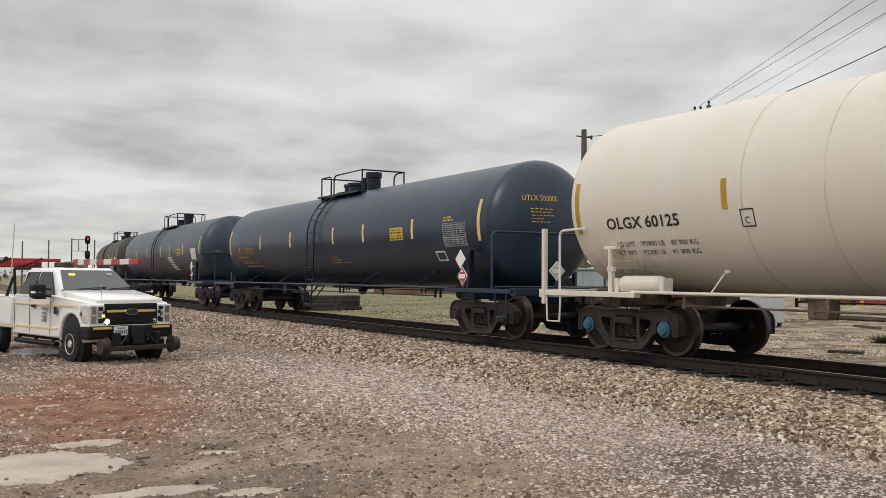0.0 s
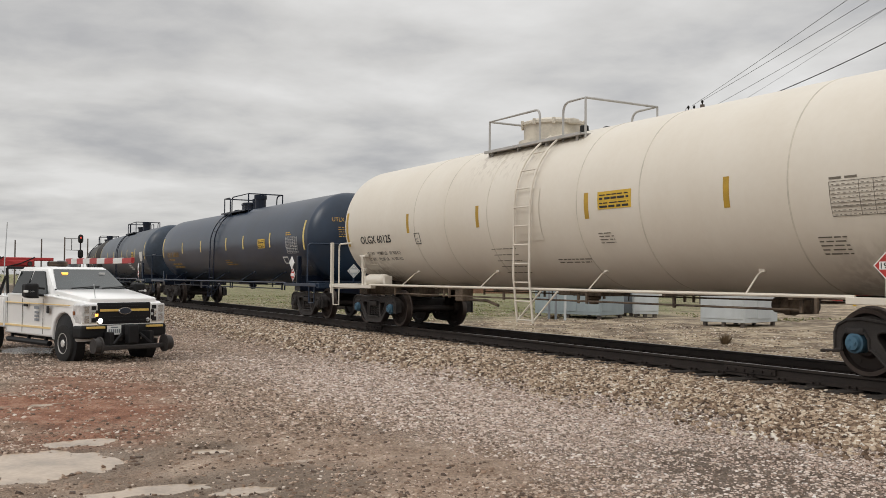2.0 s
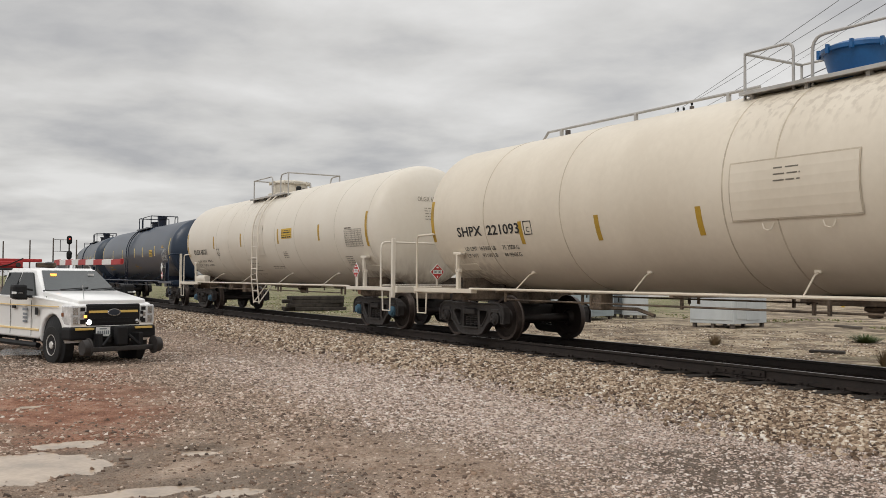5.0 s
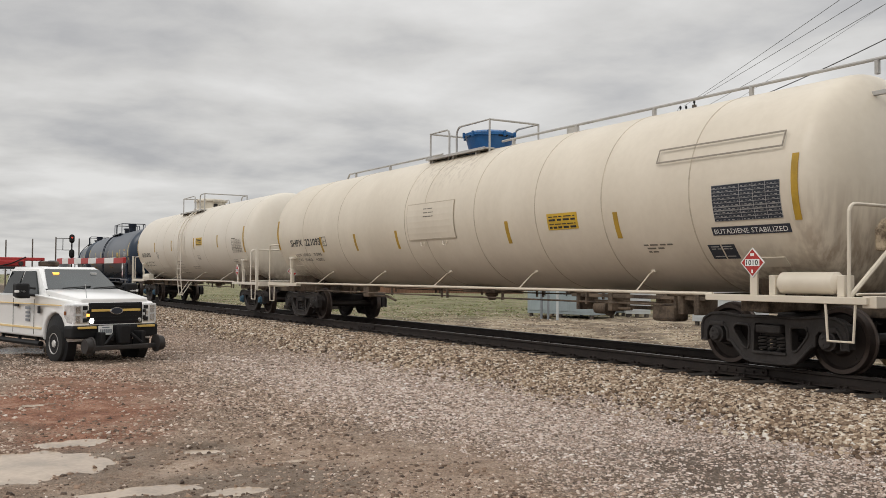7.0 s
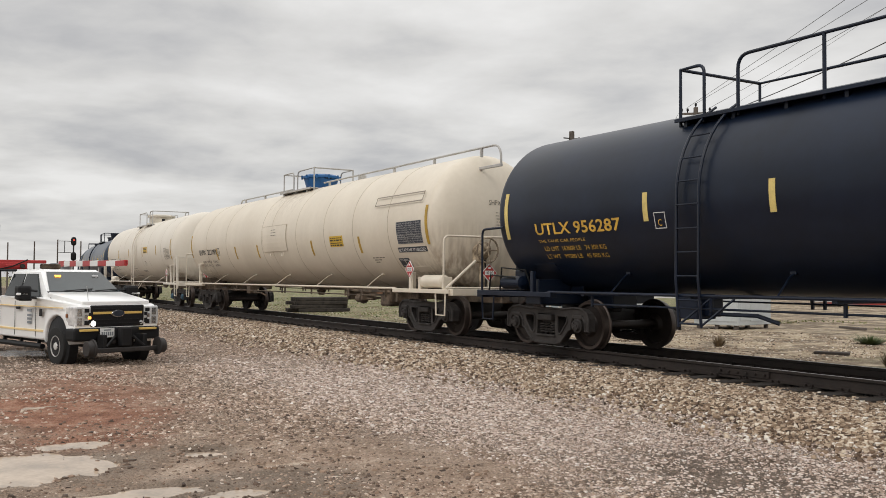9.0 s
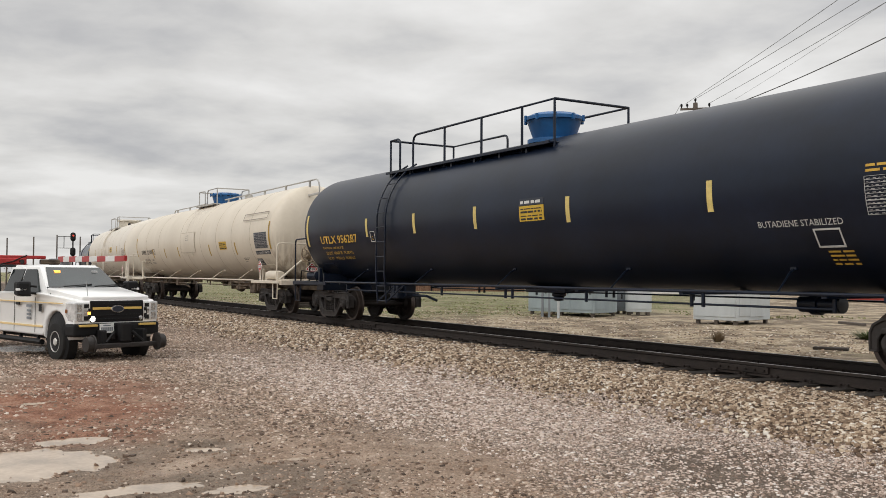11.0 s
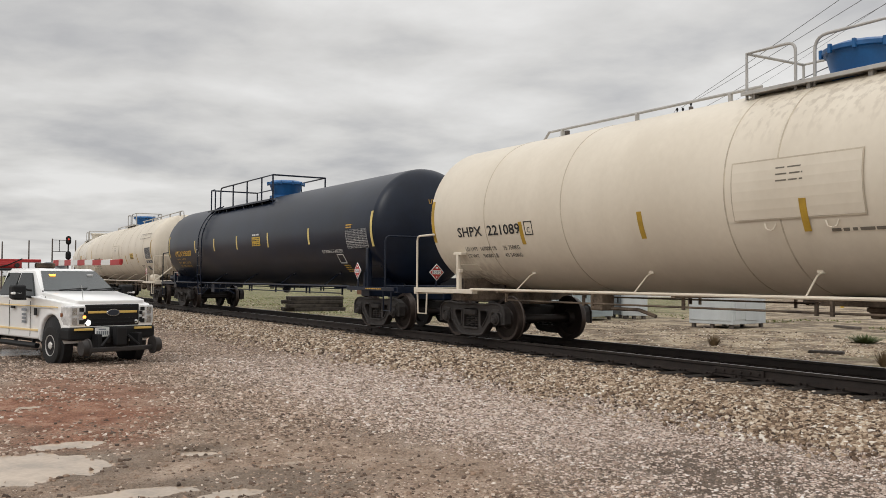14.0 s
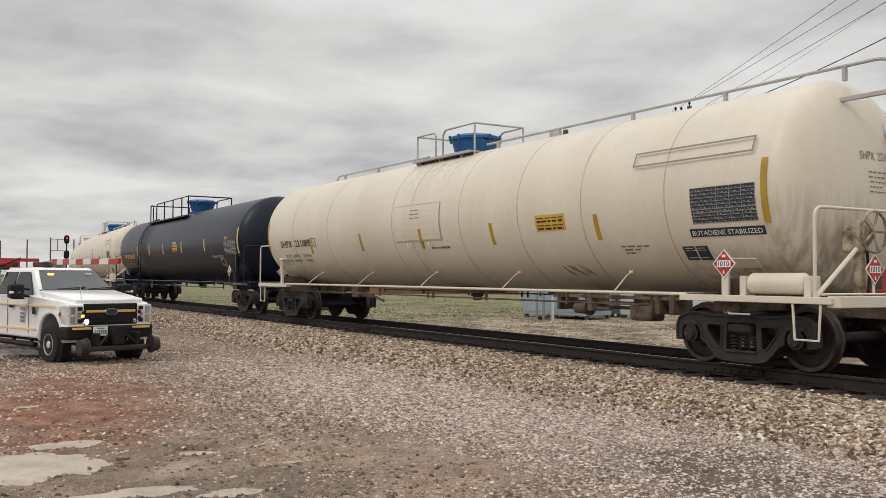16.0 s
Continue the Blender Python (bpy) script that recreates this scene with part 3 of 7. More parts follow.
def platform(car, material, x0, x1, near, far, y=0.63, zt=4.42, r=0.022, mid=False):
    """Walkways on both sides of the top fittings. near, far: stretches of railing, each (from, to, kind), kind 'l' a corner post at the left, 'r' at the right, 'h' a hoop bent down at both ends."""
    zb = AXZ + math.sqrt(RAD ** 2 - y ** 2) + 0.05
    for s, runs in ((-1, near), (1, far)):
        bm = B()
        box(bm, x0, x1, s * y - 0.13, s * y + 0.13, zb, zb + 0.035, 0.008)
        box(bm, x0, x1, s * (y + 0.12) - 0.015, s * (y + 0.12) + 0.015, zb - 0.015, zb + 0.04, 0.005)
        part("walkway", bm, material, car)
        Y = s * y
        for a, b, kind in runs:
            if kind == "l":
                pts = [(a, Y, zb - 0.1), (a, Y, zt), *bend((a, Y, zt), (b, Y, zt), (b, Y, zb), 0.14), (b, Y, zb - 0.05)]
            elif kind == "r":
                pts = [(a, Y, zb - 0.05), *bend((a, Y, zb), (a, Y, zt), (b, Y, zt), 0.2), (b, Y, zt), (b, Y, zb - 0.1)]
            else:
                pts = hoop((a, Y, zb - 0.05), (a, Y, zt), (b, Y, zt), (b, Y, zb - 0.05), 0.18)
            top_rails(car, material, [pts], r)
            if mid:
                top_rails(car, material, [[(a, Y, (zb + zt) / 2), (b, Y, (zb + zt) / 2)]], r * 0.8)
        u = x0 + 0.15
        while u < x1:
            bm = B()
            box(bm, u - 0.03, u + 0.03, s * y - 0.05, s * y + 0.05, zb - 0.16, zb, 0.005)
            part("walkway_bracket", bm, material, car)
            u += 0.9
    top_rails(car, material, [[(x0, -y, zt), (x0, y, zt)], [(x1, -y, zt), (x1, y, zt)]], r)
    for x in (x0, x1 - 0.26):
        bm = B()
        box(bm, x, x + 0.26, -y + 0.12, y - 0.12, zb, zb + 0.03, 0.006)
        part("cross_walkway", bm, material, car)
    return zb, zt


def dome(car, material, x, r=0.5, z0=0.0, h=0.45, lid=True, flare=0.0):
    zt = AXZ + RAD + z0
    bm = B()
    lathe(bm, [(zt - 0.08, r + 0.12), (zt + 0.0, r + 0.12), (zt + 0.02, r + 0.01), (zt + h * 0.72, r + flare), (zt + h * 0.74, r + flare + 0.05), (zt + h * 0.86, r + flare + 0.05), (zt + h * 0.9, r + flare + 0.02), (zt + h, r + flare - 0.1), (zt + h + 0.01, 0)], 40, "z")
    bmesh.ops.translate(bm, verts=bm.verts, vec=(x, 0, 0))
    d = part("valve_housing", bm, material, car, "", True)
    for k in range(10):
        a = 2 * math.pi * k / 10
        b = B()
        box(b, -0.02, 0.02, -0.02, 0.02, -0.05, 0.05, 0.004)
        shared("dome_bolt" + material.name, "bolt", lambda q: box(q, -0.022, 0.022, -0.022, 0.022, -0.06, 0.06, 0.004), material, d, pose(x + (r + flare + 0.055) * math.cos(a), (r + flare + 0.055) * math.sin(a), zt + h * 0.8))
        b.free()
    if lid:
        for s in (-1, 1):
            bm = B()
            box(bm, x + s * (r + 0.02) - 0.1, x + s * (r + 0.02) + 0.1, -0.12, 0.12, zt + h * 0.66, zt + h * 0.92, 0.03)
            part("hinge_lug", bm, M_DARK if material is M_BLUE else material, d)
    return d


def side_ladder(car, material, x0, x1, ztop, zlow=0.38):
    """Rails over the curve of the tank, then straight down past the handrail."""
    y0 = -(RAD + 0.10)
    path = []
    for i in range(9):
        a = radians(62 - 58 * i / 8)
        path.append(((RAD + 0.09) * -math.cos(a), AXZ + (RAD + 0.09) * math.sin(a)))
    path.append((y0, 1.2))
    path.append((-1.47, zlow))
    for x in (x0, x1):
        bm = B()
        tube(bm, [(x, p[0], p[1]) for p in path], 0.022, 6)
        part("ladder_rail", bm, material, car)
        bm = B()
        tube(bm, [(x, -1.47, zlow + 0.03), (x + 0.35, -1.2, 0.95)], 0.018, 6)
        part("ladder_brace", bm, material, car)
    for i in range(11):
        z = zlow + 0.05 + 0.335 * i
        if z > ztop:
            break
        zz = min(z, AXZ + RAD)
        if zz < AXZ + 0.1:
            y = y0 if zz > 1.2 else y0 + (-1.47 - y0) * (1.2 - zz) / (1.2 - zlow)
        else:
            y = -math.sqrt(max(0.01, (RAD + 0.09) ** 2 - (zz - AXZ) ** 2))
        bm = B()
        tube(bm, [(x0, y, zz), (x1, y, zz)], 0.014, 6)
        part("rung", bm, material, car)


def head_x(x1, y, z, head=0.52):
    r = min(1.0, math.hypot(y, z - AXZ) / RAD)
    return x1 + head * math.cos(math.asin(r)) + 0.008


def head_words(car, material, body, x1, y, z, width, height, lines=()):
    bm = letters(body, width, height, -0.004)
    for v in bm.verts:
        v.co = Vector((head_x(x1, y + v.co.x, z + v.co.z), y + v.co.x, z + v.co.z))
    tagged(part("end_lettering", bm, material, car), kind="stuff")
    bm = B()
    rnd = random.Random(5)
    for y0, y1, z0, h in lines:
        u = y0
        while u < y1 - 0.02:
            w = min(rnd.uniform(0.03, 0.09), y1 - u)
            q = [(u, z0), (u + w, z0), (u + w, z0 + h), (u, z0 + h)]
            bm.faces.new([bm.verts.new((head_x(x1, a, b), a, b)) for a, b in q])
            u += w + 0.03
    tagged(part("end_small_print", bm, material, car), kind="stuff")


def data_table(car, u0, u1, z0, z1, board, ink, rows=11, cols=(0.0, 0.42, 0.62, 0.8, 1.0), frame_only=False):
    """A stencilled table: a board with rules and rows of unreadable print."""
    if board:
        patch("data_board", car, board, u0, u1, z0, z1, 0.007)
    bm = B()
    w, h, t = u1 - u0, z1 - z0, 0.005
    for i in (0, 0.62, 0.72, 1.0):
        z = z0 + h * (1 - i)
        patch_bm(bm, u0, u1, z - t / 2, z + t / 2, 0.0095, 0, 0.001)
    for k in cols:
        patch_bm(bm, u0 + w * k - t / 2, u0 + w * k + t / 2, z0, z1, 0.0095, 0, 0.001)
    rnd = random.Random(int(u0 * 10))
    for j in range(rows + 1):
        z = z1 - h * j / rows
        patch_bm(bm, u0, u1, z - 0.0025, z + 0.0025, 0.0095, 0, 0.001)
    for j in range(rows):
        z = z1 - h * (j + 0.75) / rows
        for a, b in zip(cols, cols[1:]):
            u, e = u0 + w * a + 0.03, u0 + w * b - 0.02
            while u < e:
                d = min(rnd.uniform(0.02, 0.06), e - u)
                patch_bm(bm, u, u + d * 0.8, z, z + h / rows * 0.13, 0.0095, 0, 0.001)
                u += d + 0.03
    tagged(part("data_print", bm, ink, car), kind="stuff")


def frame_box(name, car, material, u0, u1, z0, z1, t=0.02, off=0.008, inner=None):
    bm = B()
    for a in ((u0, u1, z0, z0 + t), (u0, u1, z1 - t, z1), (u0, u0 + t, z0 + t, z1 - t), (u1 - t, u1, z0 + t, z1 - t)):
        patch_bm(bm, *a, off, 0, 0.003)
    return part(name, bm, material, car)


def notice(car, u0, u1, z0, z1, phone_rows=4):
    patch("emergency_notice", car, M_YELLOW2, u0, u1, z0, z1, 0.007, "yellow emergency notice plate")
    h = z1 - z0
    bars("notice_print", car, M_INK, [(u0 + 0.05, u1 - 0.05, z0 + h * (0.08 + 0.23 * k), h * (0.12 if k in (0, 2) else 0.06)) for k in range(phone_rows)], 0.0105)


def reservoir(car, material, x0, x1, y=-1.28, z=1.14, r=0.14):
    bm = B()
    lathe(bm, [(x0, 0), (x0 + 0.02, r * 0.6), (x0 + 0.08, r), (x1 - 0.08, r), (x1 - 0.02, r * 0.6), (x1, 0)], 24, "x", Matrix.Translation((0, y, z)))
    part("air_reservoir", bm, material, car, "", True)
    for s, x in ((-1, x0 - 0.03), (1, x1 + 0.03)):
        bm = B()
        box(bm, x - 0.05, x + 0.05, y - 0.10, y + 0.10, 0.98, z + 0.10, 0.01)
        part("reservoir_bracket", bm, material, car)


def hand_brake(car, material, x, y, z):
    bm = B()
    n = 24
    tube(bm, [(x, y + 0.26 * math.cos(2 * math.pi * i / n), z + 0.26 * math.sin(2 * math.pi * i / n)) for i in range(n + 1)], 0.02, 6)
    for k in range(5):
        a = 2 * math.pi * k / 5
        tube(bm, [(x, y, z), (x, y + 0.26 * math.cos(a), z + 0.26 * math.sin(a))], 0.016, 5)
    w = part("brake_wheel", bm, M_GRIMY, car)
    bm = B()
    lathe(bm, [(-0.34, 0.06), (-0.32, 0.15), (-0.12, 0.18), (-0.06, 0.12), (-0.03, 0.05)], 18, "x", Matrix.Translation((x, y, z)))
    box(bm, x - 0.36, x - 0.12, y - 0.16, y + 0.10, z - 0.26, z + 0.05, 0.04)
    box(bm, x - 0.25, x - 0.15, y - 0.05, y + 0.05, 0.98, z, 0.01)
    part("brake_housing", bm, M_GRIMY, car, "grimy hand-brake housing")
    bm = B()
    tube(bm, [(x - 0.1, y, z - 0.2), (x - 0.08, y + 0.02, 1.25), (x - 0.08, y, 0.95)], 0.02, 5)
    part("brake_chain", bm, M_DARK, car)


# ---- setting ----
def nodes_of(m):
    nt = m.node_tree
    return nt, nt.nodes["Principled BSDF"]


def ground_material():
    """Wet gravel, red mud, pale crushed stone and thin grass, blended by place and noise."""
    m = bpy.data.materials.new("gravel_ground")
    m.use_nodes = True
    nt, bs = nodes_of(m)
    N, L = nt.nodes.new, nt.links.new
    co = N("ShaderNodeTexCoord")
    sep = N("ShaderNodeSeparateXYZ")
    L(co.outputs["Object"], sep.inputs[0])

    def noise_tex(scale, detail=5, rough=0.55):
        n = N("ShaderNodeTexNoise")
        n.inputs["Scale"].default_value, n.inputs["Detail"].default_value, n.inputs["Roughness"].default_value = scale, detail, rough
        L(co.outputs["Object"], n.inputs["Vector"])
        return n.outputs["Fac"]

    def ramp(src, stops):
        r = N("ShaderNodeValToRGB")
        el = r.color_ramp.elements
        while len(el) < len(stops):
            el.new(0.5)
        for e, (p, c) in zip(el, stops):
            e.position, e.color = p, (*c, 1) if len(c) == 3 else c
        L(src, r.inputs[0])
        return r.outputs[0]

    def math_(op, a, b=None, clamp=False):
        n = N("ShaderNodeMath")
        n.operation, n.use_clamp = op, clamp
        for i, v in enumerate((a, b)):
            if v is None:
                continue
            if isinstance(v, (int, float)):
                n.inputs[i].default_value = v
            else:
                L(v, n.inputs[i])
        return n.outputs[0]

    def band(src, a, b):
        n = N("ShaderNodeMapRange")
        n.inputs[1].default_value, n.inputs[2].default_value = a, b
        L(src, n.inputs[0])
        return n.outputs[0]

    def mix(f, a, b):
        n = N("ShaderNodeMix")
        n.data_type = "RGBA"
        L(f, n.inputs[0])
        L(a, n.inputs[6])
        L(b, n.inputs[7])
        return n.outputs[2]

    def spot(x, y, rx, ry):
        """1 in the middle of an ellipse, 0 at its rim, broken up by noise."""
        a = math_("DIVIDE", math_("SUBTRACT", sep.outputs[0], x), rx)
        b = math_("DIVIDE", math_("SUBTRACT", sep.outputs[1], y), ry)
        d = math_("SQRT", math_("ADD", math_("MULTIPLY", a, a), math_("MULTIPLY", b, b)))
        w = math_("ADD", d, math_("MULTIPLY", math_("SUBTRACT", big, 0.5), 1.6))
        return band(w, 1.05, 0.55)

    big, mid = noise_tex(0.55, 6), noise_tex(2.6, 6)
    vo = N("ShaderNodeTexVoronoi")
    vo.inputs["Scale"].default_value = 34
    L(co.outputs["Object"], vo.inputs["Vector"])
    vs = N("ShaderNodeSeparateColor")
    L(vo.outputs["Color"], vs.inputs[0])
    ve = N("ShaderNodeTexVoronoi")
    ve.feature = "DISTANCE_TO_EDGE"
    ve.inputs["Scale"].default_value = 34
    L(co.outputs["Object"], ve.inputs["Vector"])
    # dark soil along the cell edges, with the gaps' shade put into its colour
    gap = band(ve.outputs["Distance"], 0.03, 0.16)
    shaded_soil = ramp(noise_tex(16, 8, 0.78), [(0.36, (0.03, 0.02, 0.013)), (0.64, (0.12, 0.082, 0.056))])
    stones = ramp(vs.outputs[0], [(0.0, (0.11, 0.072, 0.049)), (0.35, (0.31, 0.213, 0.147)), (0.7, (0.50, 0.366, 0.266)), (0.93, (0.64, 0.49, 0.38)), (1.0, (0.76, 0.65, 0.54))])
    stones = mix(gap, shaded_soil, stones)
    pale = ramp(vs.outputs[1], [(0.0, (0.19, 0.137, 0.106)), (0.4, (0.53, 0.42, 0.35)), (0.8, (0.76, 0.635, 0.555)), (1.0, (0.86, 0.77, 0.70))])
    pale = mix(gap, shaded_soil, pale)
    fine = math_("ADD", math_("MULTIPLY", mid, 0.45), math_("MULTIPLY", noise_tex(16, 8, 0.78), 0.55))
    mud = ramp(fine, [(0.36, (0.09, 0.059, 0.04)), (0.5, (0.31, 0.217, 0.15)), (0.64, (0.50, 0.38, 0.28))])
    red = ramp(fine, [(0.36, (0.085, 0.032, 0.016)), (0.5, (0.29, 0.125, 0.07)), (0.64, (0.48, 0.29, 0.19))])
    sand = ramp(fine, [(0.36, (0.16, 0.118, 0.075)), (0.5, (0.44, 0.35, 0.235)), (0.64, (0.68, 0.58, 0.44))])
    dirt = ramp(fine, [(0.36, (0.06, 0.042, 0.027)), (0.5, (0.19, 0.14, 0.09)), (0.64, (0.36, 0.285, 0.20))])
    tan = mix(band(noise_tex(0.8, 5), 0.44, 0.56), dirt, sand)
    green = ramp(mid, [(0.3, (0.075, 0.10, 0.022)), (0.55, (0.16, 0.185, 0.055)), (0.75, (0.33, 0.29, 0.155))])
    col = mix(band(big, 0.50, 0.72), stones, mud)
    col = mix(math_("MULTIPLY", math_("MULTIPLY", band(sep.outputs[1], 4.2, 6.5), band(sep.outputs[0], -22.0, -14.0)), band(mid, 0.34, 0.50)), col, pale)
    silt = ramp(fine, [(0.36, (0.13, 0.095, 0.068)), (0.6, (0.25, 0.19, 0.14)), (0.8, (0.38, 0.30, 0.225))])
    mire = ramp(fine, [(0.34, (0.13, 0.084, 0.056)), (0.48, (0.37, 0.262, 0.187)), (0.64, (0.55, 0.42, 0.32))])
    col = mix(math_("MULTIPLY", spot(-7.6, 2.4, 3.2, 2.6), 0.9), col, mire)
    for sx, sy, sa, sb in ((-9.0, 1.3, 1.7, 1.3), (-7.2, 2.0, 1.0, 1.8), (-8.8, 2.7, 0.8, 0.6)):
        col = mix(math_("MULTIPLY", spot(sx, sy, sa, sb), 0.85), col, silt)
    wet = ramp(fine, [(0.36, (0.055, 0.036, 0.024)), (0.6, (0.14, 0.098, 0.066)), (0.8, (0.24, 0.175, 0.12))])
    col = mix(math_("MULTIPLY", spot(-5.4, 6.4, 1.6, 1.1), 0.8), col, wet)
    col = mix(spot(-12.3, 1.7, 3.4, 1.5), col, red)
    col = mix(math_("MULTIPLY", spot(-14.5, 2.6, 5.0, 1.4), 0.75), col, red)
    # wet mud, with the shade beneath the pickup also put into its colour
    col = mix(math_("MULTIPLY", spot(-21.8, 2.0, 4.0, 1.8), 0.8), col, wet)
    # shade in the ballast's gaps is painted on the ground with the dark soil
    bed = math_("MULTIPLY", band(sep.outputs[1], 7.9, 8.7), band(sep.outputs[1], 14.0, 13.2))
    col = mix(math_("MULTIPLY", bed, 0.8), col, shaded_soil)
    far = band(sep.outputs[1], 13.2, 14.5)
    col = mix(far, col, tan)
    gr = math_("MULTIPLY", math_("MULTIPLY", band(sep.outputs[1], 14.6, 17.0), band(mid, 0.40, 0.56)), math_("MAXIMUM", math_("MULTIPLY", band(sep.outputs[0], -27, -33), band(math_("ADD", sep.outputs[1], math_("MULTIPLY", sep.outputs[0], 1.12)), 4.0, -6.0)), spot(-6.0, 17.5, 6.0, 3.0)))
    col = mix(gr, col, green)
    L(col, bs.inputs["Base Color"])
    rr = N("ShaderNodeMapRange")
    rr.inputs[1].default_value, rr.inputs[2].default_value, rr.inputs[3].default_value, rr.inputs[4].default_value = 0.35, 0.65, 0.95, 0.72
    L(mid, rr.inputs[0])
    L(rr.outputs[0], bs.inputs["Roughness"])
    bp = N("ShaderNodeBump")
    bp.inputs["Strength"].default_value, bp.inputs["Distance"].default_value = 1.0, 0.045
    L(math_("ADD", math_("MULTIPLY", vo.outputs["Distance"], -0.8), noise_tex(14, 6, 0.7)), bp.inputs["Height"])
    L(bp.outputs[0], bs.inputs["Normal"])
    return m


def stone_material(name, stops, rough=0.85):
    m = bpy.data.materials.new(name)
    m.use_nodes = True
    nt, bs = nodes_of(m)
    ge = nt.nodes.new("ShaderNodeNewGeometry")
    r = nt.nodes.new("ShaderNodeValToRGB")
    el = r.color_ramp.elements
    while len(el) < len(stops):
        el.new(0.5)
    for e, (p, c) in zip(el, stops):
        e.position, e.color = p, (*c, 1)
    nt.links.new(ge.outputs["Random Per Island"], r.inputs[0])
    n = nt.nodes.new("ShaderNodeTexNoise")
    n.inputs["Scale"].default_value, n.inputs["Detail"].default_value = 30, 4
    co = nt.nodes.new("ShaderNodeTexCoord")
    nt.links.new(co.outputs["Object"], n.inputs["Vector"])
    mx = nt.nodes.new("ShaderNodeMix")
    mx.data_type, mx.blend_type = "RGBA", "MULTIPLY"
    mx.inputs[0].default_value = 0.3
    nt.links.new(r.outputs[0], mx.inputs[6])
    nt.links.new(n.outputs["Fac"], mx.inputs[7])
    nt.links.new(mx.outputs[2], bs.inputs["Base Color"])
    bs.inputs["Roughness"].default_value = rough
    return m


PUDDLES = ((-8.95, 1.0, 0.60, 0.62), (-9.9, 1.6, 0.17, 0.36), (-8.87, 2.58, 0.13, 0.19), (-8.0, 3.05, 0.08, 0.22), (-7.45, 1.7, 0.15, 0.45), (-7.1, 2.4, 0.11, 0.24), (-13.1, 1.3, 0.4, 0.5), (-23.3, 2.5, 1.1, 0.55))


def ground_z(x, y):
    """Gravel lot, ballast bank under the track, field beyond."""
    mid_ = yc(x) if -200 < x < -36 else YC
    d = abs(y - mid_)
    base = LOT if y < mid_ else LOT + 0.08
    bank = -0.212
    k = min(1, max(0, (d - 1.7) / (1.75 if y < mid_ else 1.4)))
    z = bank + (base - bank) * (3 * k * k - 2 * k ** 3)
    if -70 < x < 25 and d < 40:
        z += (0.030 * noise.noise((x * 0.45, y * 0.45, 0)) + 0.026 * noise.noise((x * 1.9, y * 1.9, 3)) + 0.013 * noise.noise((x * 5, y * 5, 5))) * min(1, max(0, (d - 1.2) / 2))
        near = 9.0
        for px, py, rx, ry in PUDDLES:
            q = (((x - px) / rx) ** 2 + ((y - py) / ry) ** 2) * (1 + 0.85 * noise.noise((x * 1.6, y * 1.6, 9)) + 0.6 * noise.noise((x * 5, y * 5, 2)) + 0.35 * noise.noise((x * 11, y * 11, 4)))
            if q < 4:
                z -= 0.042 * max(0, 1 - q / 2.0)
            near = min(near, q)
        if near > 1.25 and x > -16 and y < 9:
            z = max(z, LOT - 0.014)
        if -200 < x < -16:
            z -= 0.07 * min(1, (-16 - x) / 5) * (1 if y < 8 else max(0, 1 - (y - 8) / 1.5))
    return z


def steps(*spans):
    out = []
    for a, b, d in spans:
        n = max(1, round((b - a) / d))
        out += [a + (b - a) * i / n for i in range(n)]
    return out + [spans[-1][1]]


def grid_sheet(name, xs, ys, zfun, material, label, category, kind="structure"):
    vs = [(x, y, zfun(x, y)) for y in ys for x in xs]
    n = len(xs)
    fs = [(j * n + i, j * n + i + 1, (j + 1) * n + i + 1, (j + 1) * n + i) for j in range(len(ys) - 1) for i in range(n - 1)]
    me = bpy.data.meshes.new(name)
    me.from_pydata(vs, [], fs)
    for p in me.polygons:
        p.use_smooth = True
    me.materials.append(material)
    return tagged(new(name, me), label, category, "", kind)


GX = steps((-2500, -400, 700), (-400, -100, 60), (-100, -45, 2.0), (-45, -16, 0.5), (-16, -3.5, 0.1), (-3.5, 20, 1.5), (20, 120, 20), (120, 2500, 800))
GY = steps((-2500, -100, 800), (-100, -6, 12), (-6, 0.2, 0.6), (0.2, 4.0, 0.1), (4.0, 9.2, 0.2), (9.2, 14.4, 0.2), (14.4, 30, 0.8), (30, 100, 7), (100, 2500, 600))
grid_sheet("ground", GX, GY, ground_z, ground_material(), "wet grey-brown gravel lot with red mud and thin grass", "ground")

M_WATER = mat("muddy_water", (0.47, 0.37, 0.275), 0.16, var=0.3, scale=2.5, bump=0.03, bscale=8, spec=0.35)
for px, py, rx, ry in PUDDLES:
    bm = B()
    n = 28
    lev = LOT - 0.020 - 0.0015 * abs(px + 8) if px > -16 else LOT - 0.022 - 0.07 * min(1, (-16 - px) / 5)
    ring_ = [bm.verts.new((px + 1.35 * rx * math.cos(2 * math.pi * i / n), py + 1.35 * ry * math.sin(2 * math.pi * i / n), lev)) for i in range(n)]
    bm.faces.new(ring_)
    tagged(obj("puddle", bm, M_WATER), "shallow tan-coloured puddle on the muddy gravel", "puddle", "puddles on the lot", "structure")


